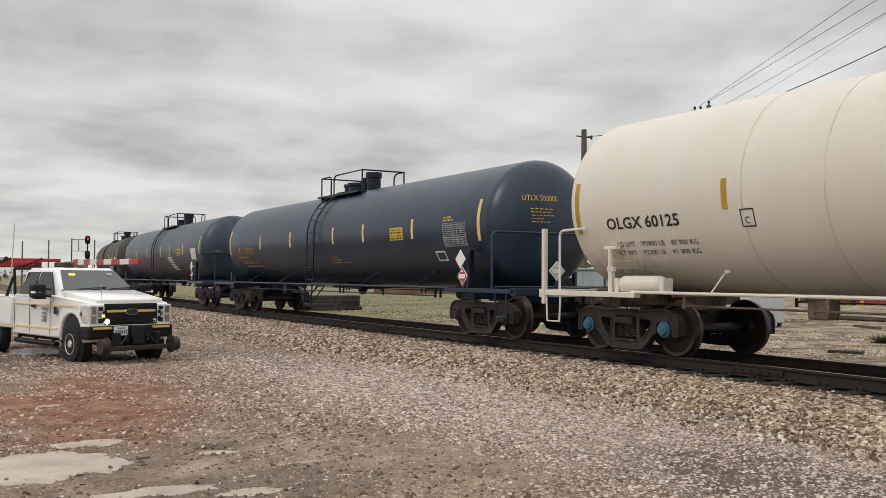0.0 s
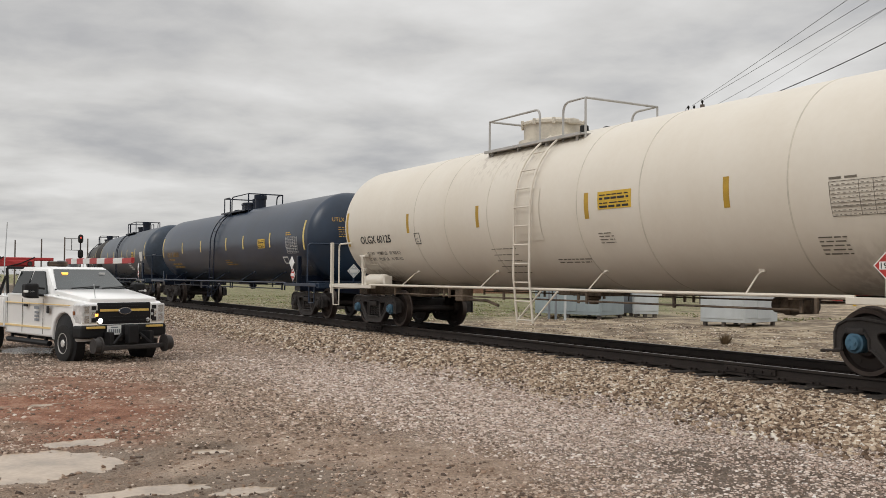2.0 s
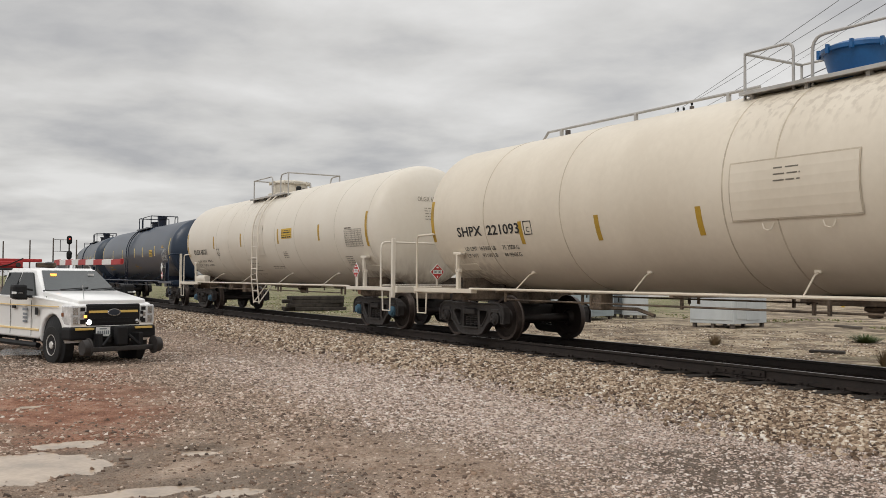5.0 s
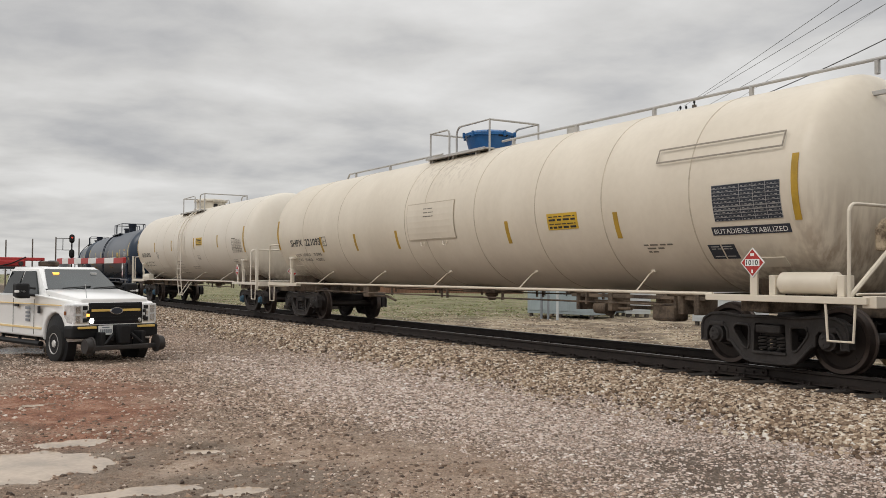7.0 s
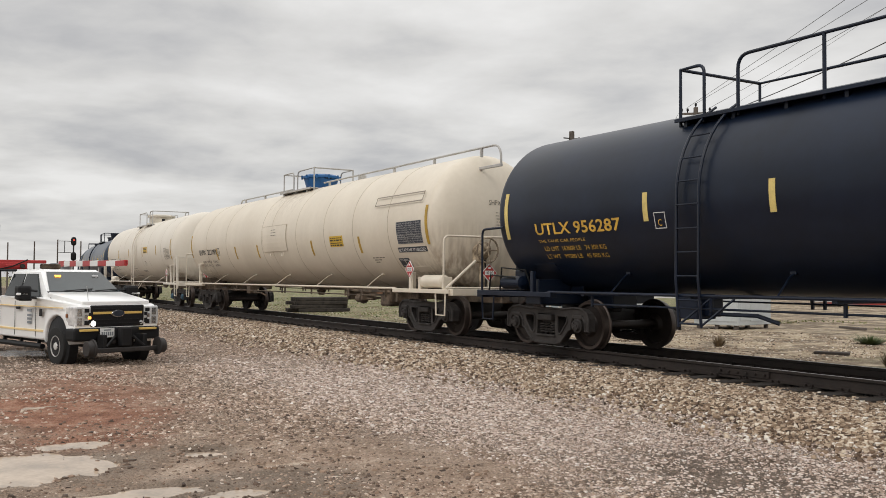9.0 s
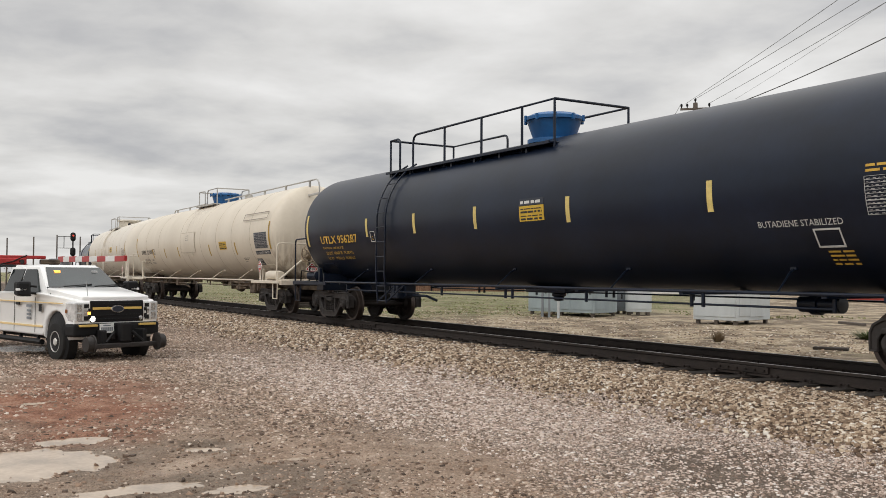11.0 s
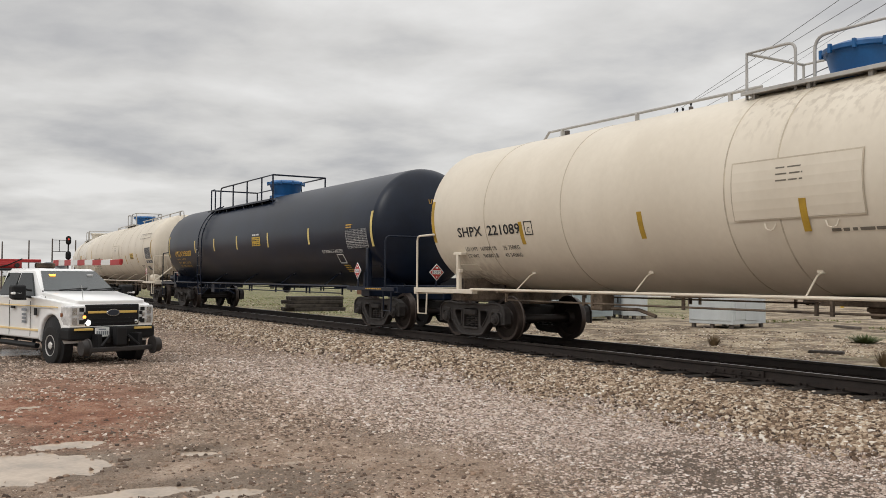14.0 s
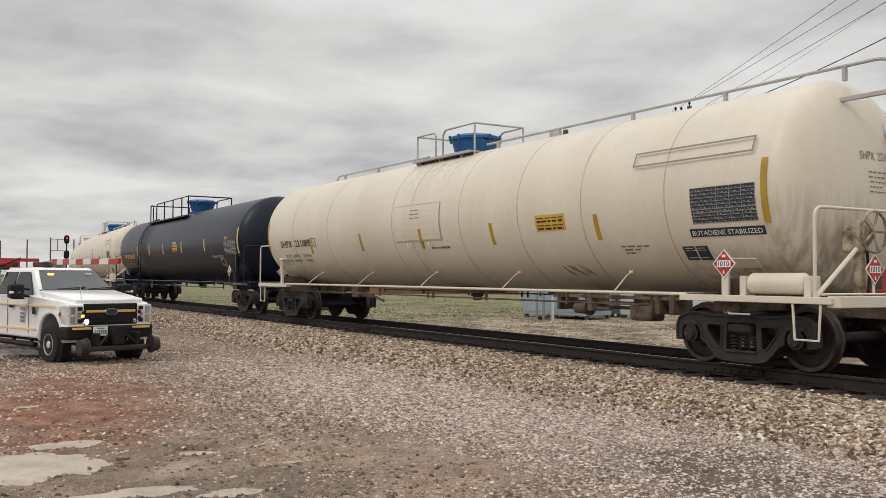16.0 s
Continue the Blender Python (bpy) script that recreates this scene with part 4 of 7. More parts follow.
def rocks(name, pts, sizes, material, label, seed, flat=0.7):
    """Angular stones, one joined mesh."""
    rs = np.random.RandomState(seed)
    n = len(pts)
    base = np.array([(-1, -1, -1), (1, -1, -1), (1, 1, -1), (-1, 1, -1), (-1, -1, 1), (1, -1, 1), (1, 1, 1), (-1, 1, 1)], float) * 0.5
    v = base[None] * (1 + rs.uniform(-0.55, 0.35, (n, 8, 3)))
    v *= sizes[:, None, None] * np.stack([rs.uniform(0.7, 1.4, n), rs.uniform(0.7, 1.3, n), rs.uniform(0.45, 0.9, n) * flat / 0.7], 1)[:, None, :]
    a, b = rs.uniform(0, 6.28, n), rs.uniform(-0.6, 0.6, n)
    ca, sa, cb, sb = np.cos(a), np.sin(a), np.cos(b), np.sin(b)
    x, y, z = v[..., 0], v[..., 1], v[..., 2]
    x, z = x * cb[:, None] - z * sb[:, None], x * sb[:, None] + z * cb[:, None]
    x, y = x * ca[:, None] - y * sa[:, None], x * sa[:, None] + y * ca[:, None]
    v = np.stack([x, y, z], -1) + pts[:, None, :]
    quads = np.array([(4, 5, 6, 7), (0, 1, 5, 4), (1, 2, 6, 5), (2, 3, 7, 6), (3, 0, 4, 7)])
    f = (quads[None] + 8 * np.arange(n)[:, None, None]).reshape(-1)
    me = bpy.data.meshes.new(name)
    me.vertices.add(8 * n)
    me.vertices.foreach_set("co", v.reshape(-1))
    me.loops.add(20 * n)
    me.loops.foreach_set("vertex_index", f.astype(np.int32))
    me.polygons.add(5 * n)
    me.polygons.foreach_set("loop_start", (4 * np.arange(5 * n)).astype(np.int32))
    me.update(calc_edges=True)
    me.materials.append(material)
    return tagged(new(name, me), label, "gravel", "", "stuff")


def scatter(n, x0, x1, y0, y1, rs, keep=None, follow=False):
    """Places on the ground, denser towards x1, where the lot is walked."""
    u = rs.uniform(0, 1, n)
    x = -np.exp(np.log(-x0) + (np.log(-x1) - np.log(-x0)) * u)
    y = rs.uniform(y0, y1, n)
    if keep is not None:
        k = keep(x, y)
        x, y = x[k], y[k]
    if follow:
        y = y + np.array([yc(a) for a in x]) - YC
    return np.stack([x, y, [ground_z(a, b) for a, b in zip(x, y)]], 1)


def wedge(x, y):
    a = np.degrees(np.arctan2(y, -x))
    return (a > 2) & (a < 62)


BALLAST = [(0.0, (0.05, 0.03, 0.019)), (0.2, (0.17, 0.108, 0.068)), (0.5, (0.38, 0.272, 0.182)), (0.75, (0.59, 0.46, 0.335)), (0.92, (0.76, 0.655, 0.52)), (1.0, (0.92, 0.87, 0.80))]
M_BALLAST = stone_material("ballast_stone", BALLAST)
M_CHIP = stone_material("wet_gravel_chips", [(0.0, (0.08, 0.05, 0.034)), (0.3, (0.31, 0.215, 0.155)), (0.65, (0.54, 0.40, 0.305)), (0.92, (0.72, 0.585, 0.485)), (1.0, (0.88, 0.79, 0.70))], 0.85)
M_CHIP2 = stone_material("pale_gravel_chips", [(0.0, (0.13, 0.09, 0.068)), (0.25, (0.39, 0.285, 0.222)), (0.6, (0.65, 0.515, 0.43)), (0.9, (0.82, 0.70, 0.62)), (1.0, (0.93, 0.88, 0.83))], 0.85)
M_CLOD = stone_material("wet_mud_clods", [(0.0, (0.06, 0.036, 0.023)), (0.5, (0.19, 0.12, 0.08)), (1.0, (0.38, 0.255, 0.175))], 0.7)
rs = np.random.RandomState(4)
p = scatter(150000, -75, -4.5, 7.6, 9.97, rs, lambda x, y: wedge(x, y) & ((x < -10.8 + 1.2 * np.sin(y * 9)) | (y < 9.66) | (rs.uniform(0, 1, len(x)) < 0.12)) & (rs.uniform(0, 1, len(x)) < np.clip((y - 7.95 - 0.15 * np.sin(x * 1.3) - 0.1 * np.sin(x * 3.1)) / 0.7, 0.05, 1)), True)
p[:, 2] += 0.012
rocks("ballast", p, (0.017 + 0.040 * rs.uniform(0, 1, len(p)) ** 1.8) * np.clip(-p[:, 0] / 14, 0.85, 1.1), M_BALLAST, "tan and brown crushed-rock railway ballast", 1)
p = scatter(26000, -75, -4.5, 12.3, 14.6, rs, wedge, True)
rocks("ballast", p, rs.uniform(0.022, 0.052, len(p)), M_BALLAST, "tan crushed-rock ballast beside the far rail", 2)
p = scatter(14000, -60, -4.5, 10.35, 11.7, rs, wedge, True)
rocks("ballast", p, rs.uniform(0.035, 0.07, len(p)), M_TIESTONE, "dark ballast between the rails", 3)


def off_water(x, y):
    k = wedge(x, y)
    for px, py, rx, ry in PUDDLES:
        k &= ((x - px) / rx) ** 2 + ((y - py) / ry) ** 2 > 1.0
    k &= rs.uniform(0, 1, len(x)) > 0.8 * np.exp(-((x + 5.4) / 1.6) ** 2 - ((y - 6.4) / 1.3) ** 2)
    k &= rs.uniform(0, 1, len(x)) > 0.7 * np.exp(-((x + 8.2) / 1.6) ** 2 - ((y - 1.7) / 1.2) ** 2)
    # stones thin out over the red mud
    patchy = np.array([noise.noise((a * 0.55, b_ * 0.55, 11)) for a, b_ in zip(x, y)])
    k &= rs.uniform(0, 1, len(x)) < np.clip(0.62 + 1.5 * patchy, 0.15, 1)
    return k & (rs.uniform(0, 1, len(x)) > 0.85 * np.exp(-((x + 11.5) / 3.5) ** 2 - ((y - 1.6) / 1.3) ** 2))


p = scatter(150000, -34, -3.6, 0.3, 8.5, rs, lambda x, y: off_water(x, y) & ((y < 5.2) | (rs.uniform(0, 1, len(x)) > np.clip((x + 21) / 7, 0, 1))) & (rs.uniform(0, 1, len(x)) > 0.8 * np.exp(-((x + 7.4) / 2.4) ** 2 - ((y - 2.2) / 1.9) ** 2)))
rocks("lot_gravel", p, (0.011 + 0.027 * rs.uniform(0, 1, len(p)) ** 2) * np.clip(-p[:, 0] / 9, 0.8, 1.15), M_CHIP, "loose wet brown and grey gravel chips on the lot", 5, 0.55)
p = scatter(110000, -40, -3.8, 4.6, 8.5, rs, lambda x, y: wedge(x, y) & (rs.uniform(0, 1, len(x)) < np.clip((y - 4.4) / 1.2, 0, 1) * np.clip((x + 21) / 7, 0.1, 1)) & (rs.uniform(0, 1, len(x)) > 0.75 * np.exp(-((x + 5.4) / 1.7) ** 2 - ((y - 6.2) / 1.2) ** 2)))
rocks("lot_gravel", p, (0.011 + 0.026 * rs.uniform(0, 1, len(p)) ** 2) * np.clip(-p[:, 0] / 9, 0.85, 1.2), M_CHIP2, "loose pale pinkish gravel chips beside the ballast", 15, 0.55)
p = scatter(2600, -11.5, -5.0, 0.3, 4.5, rs, wedge)
rocks("mud_clods", p, 0.010 + 0.035 * rs.uniform(0, 1, len(p)) ** 3, M_CLOD, "small dark clods of wet brown mud", 8, 0.7)
p = scatter(15000, -60, -12, 14.5, 24, rs, wedge)
rocks("field_gravel", p, rs.uniform(0.016, 0.045, len(p)), M_BALLAST, "scattered pale stones in the field beyond the track", 6, 0.5)

# grass and weeds beyond the track
rs = np.random.RandomState(9)
gp = scatter(20000, -75, -14, 15.5, 34, rs, lambda x, y: wedge(x, y) & ((x < -29) | (y > 27)))
gk = np.array([noise.noise((a * 0.35, b * 0.35, 7)) > 0.06 for a, b, _ in gp])
gp = gp[gk]
n = len(gp)
h, a = rs.uniform(0.02, 0.075, n), rs.uniform(0, 6.28, n)
w = rs.uniform(0.02, 0.05, n)
lean = rs.uniform(-0.06, 0.06, (n, 2))
side = np.stack([np.cos(a) * w, np.sin(a) * w, np.zeros(n)], 1)
tip = gp + np.stack([lean[:, 0], lean[:, 1], h], 1)
gv = np.stack([gp - side, gp + side, tip], 1).reshape(-1)
me = bpy.data.meshes.new("grass")
me.vertices.add(3 * n)
me.vertices.foreach_set("co", gv)
me.loops.add(3 * n)
me.loops.foreach_set("vertex_index", np.arange(3 * n, dtype=np.int32))
me.polygons.add(n)
me.polygons.foreach_set("loop_start", (3 * np.arange(n)).astype(np.int32))
me.update(calc_edges=True)
me.materials.append(stone_material("grass_blades", [(0.0, (0.085, 0.115, 0.025)), (0.45, (0.16, 0.19, 0.05)), (0.7, (0.28, 0.26, 0.10)), (1.0, (0.42, 0.35, 0.19))], 0.7))
tagged(new("grass", me), "thin patchy green and straw-coloured grass", "grass", "", "stuff")

# ---- the track ----
track = thing("railway_track", pose(0, 0, 0), "standard-gauge track of brown rails on dark ties", "track", "", "structure")


def make_rail(off):
    bm = B()
    prof = [(-0.07, -0.17), (0.07, -0.17), (0.07, -0.155), (0.012, -0.13), (0.009, -0.045), (0.036, -0.035), (0.036, -0.006), (0.028, 0.0), (-0.028, 0.0), (-0.036, -0.006), (-0.036, -0.035), (-0.009, -0.045), (-0.012, -0.13), (-0.07, -0.155)]
    k = len(prof)
    last = None
    for x in [120, 0, -36] + [-36 - 4 * i for i in range(1, 40)]:
        s = (yc(x - 0.5) - yc(x + 0.5))
        now = [bm.verts.new((x + s * (off + p_[0]), yc(x) + off + p_[0], p_[1])) for p_ in prof]
        if last:
            for i in range(k):
                f = bm.faces.new((last[i], last[(i + 1) % k], now[(i + 1) % k], now[i]))
                f.material_index = 1 if i == 7 else 0
        last = now
    bmesh.ops.recalc_face_normals(bm, faces=bm.faces)
    ob = part("rail", bm, M_RAIL, track)
    ob.data.materials.append(M_RAILTOP)


make_rail(-0.755)
make_rail(0.755)
rnd = random.Random(3)
for i in range(150):
    x = 6 - 0.53 * i
    ob = shared("tie", "tie", lambda bm: box(bm, -0.115, 0.115, -1.3, 1.3, -0.355, -0.175, 0.012), M_TIE, track, pose(x + rnd.uniform(-0.03, 0.03), yc(x) + rnd.uniform(-0.06, 0.06), rnd.uniform(-0.01, 0.006), 0, 0, rnd.uniform(-1.2, 1.2)))
    for y in (yc(x) - 0.755, yc(x) + 0.755):
        shared("tie_plate", "tie_plate", lambda bm: (box(bm, -0.09, 0.09, -0.17, 0.17, -0.185, -0.168, 0.003), [box(bm, s * 0.05 - 0.012, s * 0.05 + 0.012, q * 0.095 - 0.02, q * 0.095 + 0.02, -0.17, -0.135, 0.004) for s in (-1, 1) for q in (-1, 1)]), M_RAIL, track, pose(x, y, 0))
for x in (-8.9, -20.8, -32.7):
    bm = B()
    for s in (-1, 1):
        box(bm, x - 0.45, x + 0.45, YR + s * 0.035 - 0.014, YR + s * 0.035 + 0.014, -0.135, -0.045, 0.005)
        for k in range(6):
            box(bm, x - 0.39 + 0.155 * k - 0.015, x - 0.39 + 0.155 * k + 0.015, YR + s * 0.055 - 0.02, YR + s * 0.055 + 0.012, -0.105, -0.075, 0.004)
    part("joint_bar", bm, M_RAIL, track)


# ---- poles and wires ----
def power_pole(x, y, base, top, r, arm, label, turn=0.0):
    p = thing("utility_pole", pose(x, y, base, 0, 0, turn), label, "utility pole", "wooden poles along the line")
    h = top - base
    bm = B()
    lathe(bm, [(0, r * 1.25), (h * 0.5, r * 1.08), (h, r * 0.85)], 14, "z")
    part("pole", bm, M_POLE, p, "", True)
    if arm:
        bm = B()
        box(bm, -0.06, 0.06, -arm / 2, arm / 2, h - 0.45, h - 0.32, 0.01)
        part("crossarm", bm, M_POLE, p)
        for s in (-1, 1):
            bm = B()
            tube(bm, [(0.07, s * 0.05, h - 1.25), (0.07, s * arm * 0.28, h - 0.7)], 0.025, 5)
            part("arm_brace", bm, M_STEEL, p)
        for k in (-0.46, -0.27, 0.0, 0.46):
            bm = B()
            z0 = h if k == 0.0 else h - 0.32
            lathe(bm, [(z0, 0.03), (z0 + 0.1, 0.04), (z0 + 0.12, 0.07), (z0 + 0.2, 0.08), (z0 + 0.28, 0.05), (z0 + 0.3, 0.0)], 10, "z", Matrix.Translation((0, k * arm, 0)))
            part("insulator", bm, M_DARK, p)
    else:
        bm = B()
        tube(bm, [(0, -0.5, h - 0.35), (0, 0.5, h - 0.35)], 0.03, 6)
        box(bm, -0.04, 0.04, 0.42, 0.5, h - 0.45, h - 0.25, 0.01)
        part("cable_bracket", bm, M_STEEL, p)
    return p


FAR = (-41.47, 43.36)
POLE_TOP = 12.2
far_pole = power_pole(FAR[0], FAR[1], -0.45, POLE_TOP, 0.17, 1.85, "weathered wooden power pole with one crossarm", -45)
near_pole = power_pole(-35.06, 28.2, -0.42, 8.45, 0.15, 0, "short grey wooden pole carrying a thick cable")
M_WIRE = mat("aluminium_wire", (0.10, 0.10, 0.10), 0.6)


def wire(a, b, sag, r=0.012, label="thin overhead power wire between poles"):
    a, b = Vector(a), Vector(b)
    bm = B()
    n = 24
    tube(bm, [a.lerp(b, i / n) - Vector((0, 0, sag * 4 * (i / n) * (1 - i / n))) for i in range(n + 1)], r, 5)
    tagged(obj("overhead_wire", bm, M_WIRE), label, "wire", "overhead wires")


for off, (bx, by) in ((-0.62, (-21.75, 30.33)), (0.0, (-21.44, 31.1)), (0.86, (-22.13, 32.79))):
    ax, ay = FAR[0] + off * 0.707, FAR[1] + off * 0.707
    az = POLE_TOP + 0.25 if off == 0.0 else POLE_TOP - 0.05
    wire((ax, ay, az), (ax + (bx - ax) * 2.2, ay + (by - ay) * 2.2, az + (11.7 + 0.14 - az) * 2.2), 0.15)
wire((-35.06, 28.2, 8.1), (-24.5, 27.1, 7.62), 0.16, 0.018, "thick sagging black overhead cable")
wire((-24.5, 27.1, 7.62), (-9.0, 25.4, 10.75), 0.42, 0.018, "thick sagging black overhead cable")
wire((-30.0, 34.0, 9.6), (-14.0, 27.0, 11.4), 0.1, 0.006, "faint thin overhead wire")
wire((FAR[0], FAR[1], POLE_TOP - 1.3), (-60, 56, 10.5), 0.6)
wire((FAR[0] - 0.65, FAR[1] - 0.65, POLE_TOP - 0.1), (-60, 54.5, 9.4), 0.4)
wire((FAR[0] + 0.1, FAR[1] + 0.1, POLE_TOP - 0.1), (-60, 56.5, 9.4), 0.4)


# ---- equipment beyond the track ----
def cabinet(name, corner, ux, length, depth, h, material, label, roof=0.08, doors=2):
    """A metal equipment house: corner at the front left, ux the direction of its front."""
    a = math.degrees(math.atan2(ux[1], ux[0]))
    c = thing(name, pose(corner[0], corner[1], -0.42, 0, 0, a), label, "equipment cabinet", "metal cabinets beyond the track")
    bm = B()
    box(bm, 0, length, 0, depth, 0.14, h, 0.015)
    part("housing", bm, material, c)
    bm = B()
    box(bm, -roof, length + roof, -roof, depth + roof, h, h + 0.07, 0.02)
    part("roof", bm, material, c)
    for i in range(doors):
        x0, x1 = length * i / doors + 0.05, length * (i + 1) / doors - 0.05
        bm = B()
        box(bm, x0, x1, -0.022, 0.0, 0.26, h - 0.1, 0.008)
        d = part("door", bm, material, c)
        bm = B()
        box(bm, x1 - 0.12, x1 - 0.07, -0.06, -0.02, h * 0.5 - 0.1, h * 0.5 + 0.1, 0.008)
        part("handle", bm, M_STEEL, d)
    bm = B()
    box(bm, length, length + 0.02, 0.15, depth * 0.45, 0.3, h * 0.42, 0.006)
    part("side_hatch", bm, material, c)
    for x in (0.12, length / 2, length - 0.12):
        for y in (0.12, depth - 0.12):
            bm = B()
            box(bm, x - 0.06, x + 0.06, y - 0.06, y + 0.06, -0.08, 0.15, 0.01)
            part("foot", bm, M_POLE, c)
    return c


M_GREY2 = mat("blue_grey_metal", (0.30, 0.355, 0.375), 0.5, var=0.1, streak=0.3)
M_GREY3 = mat("dark_grey_metal", (0.22, 0.24, 0.26), 0.55, var=0.12)
M_PALE = mat("pale_painted_metal", (0.50, 0.53, 0.54), 0.5, var=0.08, streak=0.3)
cabinet("signal_cabinet", (-30.75, 22.5), (1.0, 0.29), 3.2, 1.7, 1.95, M_GREY2, "blue-grey metal signal cabinet on short feet", 0.08, 3)
cabinet("relay_cabinet", (-29.9, 26.0), (1.0, 0.30), 0.9, 0.8, 1.5, M_GREY3, "dark grey metal relay cabinet", 0.03, 1)
cabinet("meter_cabinet", (-28.35, 25.7), (0.62, 0.78), 1.0, 0.8, 2.4, M_PALE, "pale grey upright metal cabinet with a meter", 0.03, 1)
shelter = cabinet("equipment_shelter", (-22.64, 23.56), (0.98, 0.2), 1.65, 2.2, 2.95, M_PALE, "pale grey prefabricated equipment shelter on skids", 0.05, 1)
bm = B()
box(bm, 1.65, 1.75, 0.25, 0.55, 1.55, 1.95, 0.02)
part("meter_box", bm, M_GREY2, shelter)
bm = B()
lathe(bm, [(0, 0.09), (0.06, 0.09), (0.09, 0.06), (0.1, 0)], 16, "x", Matrix.Translation((1.75, 0.4, 1.78)))
part("meter", bm, M_DARK, shelter)
bm = B()
tube(bm, [(1.68, 0.32, 1.95), (1.68, 0.32, 3.4)], 0.03, 6)
part("conduit", bm, M_STEEL, shelter)
bm = B()
box(bm, 1.65, 1.68, 0.8, 1.7, 0.26, 2.4, 0.01)
side_door = part("side_door", bm, M_PALE, shelter)
bm = B()
box(bm, 1.68, 1.72, 1.55, 1.61, 1.2, 1.36, 0.01)
part("handle", bm, M_STEEL, side_door)
far_shed = cabinet("metal_shed", (-60.5, 72.6), (0.66, 0.75), 5.0, 4.0, 5.1, M_PALE, "pale grey metal shed far beyond the track", 0.15, 3)
for x, y in ((-28.6, 21.6), (-28.3, 21.7), (-27.6, 21.6)):
    bm = B()
    tube(bm, [(0, 0, -0.3), (0, 0, 1.5)], 0.05, 8)
    tube(bm, [(0, 0, 1.5), (0, 0.0, 1.56)], 0.06, 8)
    ob = obj("pipe_post", bm, M_PALE if x > -28 else M_GREY3)
    ob.location = (x, y, -0.42)
    tagged(ob, "upright metal pipe post in front of the cabinets", "post", "pipe posts")

# stacked ties
M_OLDTIE = mat("weathered_tie", (0.046, 0.037, 0.030), 0.9, var=0.5, scale=4, color2=(0.018, 0.015, 0.012))
rnd = random.Random(12)
for row, cnt in enumerate((5, 5, 4, 4)):
    for k in range(cnt):
        bm = B()
        box(bm, -0.12, 0.12, -1.35, 1.35, 0, 0.176, 0.03)
        ob = obj("stacked_tie", bm, M_OLDTIE)
        ob.matrix_basis = pose(-40.9 - 0.28 * k + rnd.uniform(-0.05, 0.05) - 0.06 * (row % 2), 17.65 + rnd.uniform(-0.3, 0.3), -0.42 + 0.176 * row, 0, 0, rnd.uniform(-2.5, 2.5))
        tagged(ob, "dark weathered timber tie in a stack", "timber", "stack of railway ties")


def slab(name, x, y, a, lx, ly, h, material, label, cat):
    bm = B()
    box(bm, -lx / 2, lx / 2, -ly / 2, ly / 2, 0, h, 0.02)
    for v in bm.verts:
        v.co += Vector((noise.noise(v.co * 3), noise.noise(v.co * 3 + Vector((5, 0, 0))), 0)) * 0.03
    ob = obj(name, bm, material)
    ob.matrix_basis = pose(x, y, ground_z(x, y) - 0.01, 0, 0, a)
    return tagged(ob, label, cat)


slab("timber_offcut", -13.1, 17.9, 25, 0.75, 0.2, 0.07, M_TIE, "dark timber offcut lying on the gravel", "timber")
slab("driftwood_log", -19.9, 28.3, -20, 1.3, 0.2, 0.1, M_POLE, "weathered log lying in the dirt", "log")


def bush(x, y, r, h, n, material, label):
    rs2 = np.random.RandomState(int(abs(x * 10)))
    bm = B()
    for k in range(n):
        a, q = rs2.uniform(0, 6.28), rs2.uniform(0, 1) ** 0.6
        p0 = Vector((0.25 * r * math.cos(a) * q, 0.25 * r * math.sin(a) * q, 0))
        p1 = Vector((r * math.cos(a) * q, r * math.sin(a) * q, h * rs2.uniform(0.5, 1.1)))
        s = Vector((-math.sin(a), math.cos(a), 0)) * 0.012
        bm.faces.new([bm.verts.new(v) for v in (p0 - s, p0 + s, p1)])
    ob = obj("dry_bush", bm, material)
    ob.location = (x, y, ground_z(x, y))
    return tagged(ob, label, "bush", "dry weeds by the track")


M_STRAW = mat("dry_straw", (0.20, 0.145, 0.085), 0.8, var=0.4)
M_WEED = mat("weed_green", (0.07, 0.10, 0.03), 0.8, var=0.4)
bush(-15.9, 17.4, 0.26, 0.28, 220, M_STRAW, "clump of dry brown weeds beside the track")
bush(-10.6, 16.2, 0.25, 0.35, 160, M_STRAW, "small clump of dry weeds on stones")
bush(-14.8, 21.8, 0.7, 0.25, 380, M_WEED, "low green weeds on bare ground")
bush(-28.8, 22.0, 0.5, 0.2, 200, M_STRAW, "straw-coloured weeds under the cabinet")

# ---- far beyond the track ----
M_REDW = mat("red_building_paint", (0.30, 0.035, 0.025), 0.7, var=0.15, streak=0.2)
M_RUSTW = mat("rusty_sheet_metal", (0.22, 0.12, 0.075), 0.8, var=0.4, scale=0.4)
M_WALLW = mat("white_siding", (0.68, 0.67, 0.64), 0.7, var=0.08)
M_ROOF = mat("dark_shingle_roof", (0.10, 0.095, 0.09), 0.85, var=0.25)
M_GLASSD = mat("dark_window_glass", (0.02, 0.024, 0.028), 0.08, var=0.1, spec=0.8)


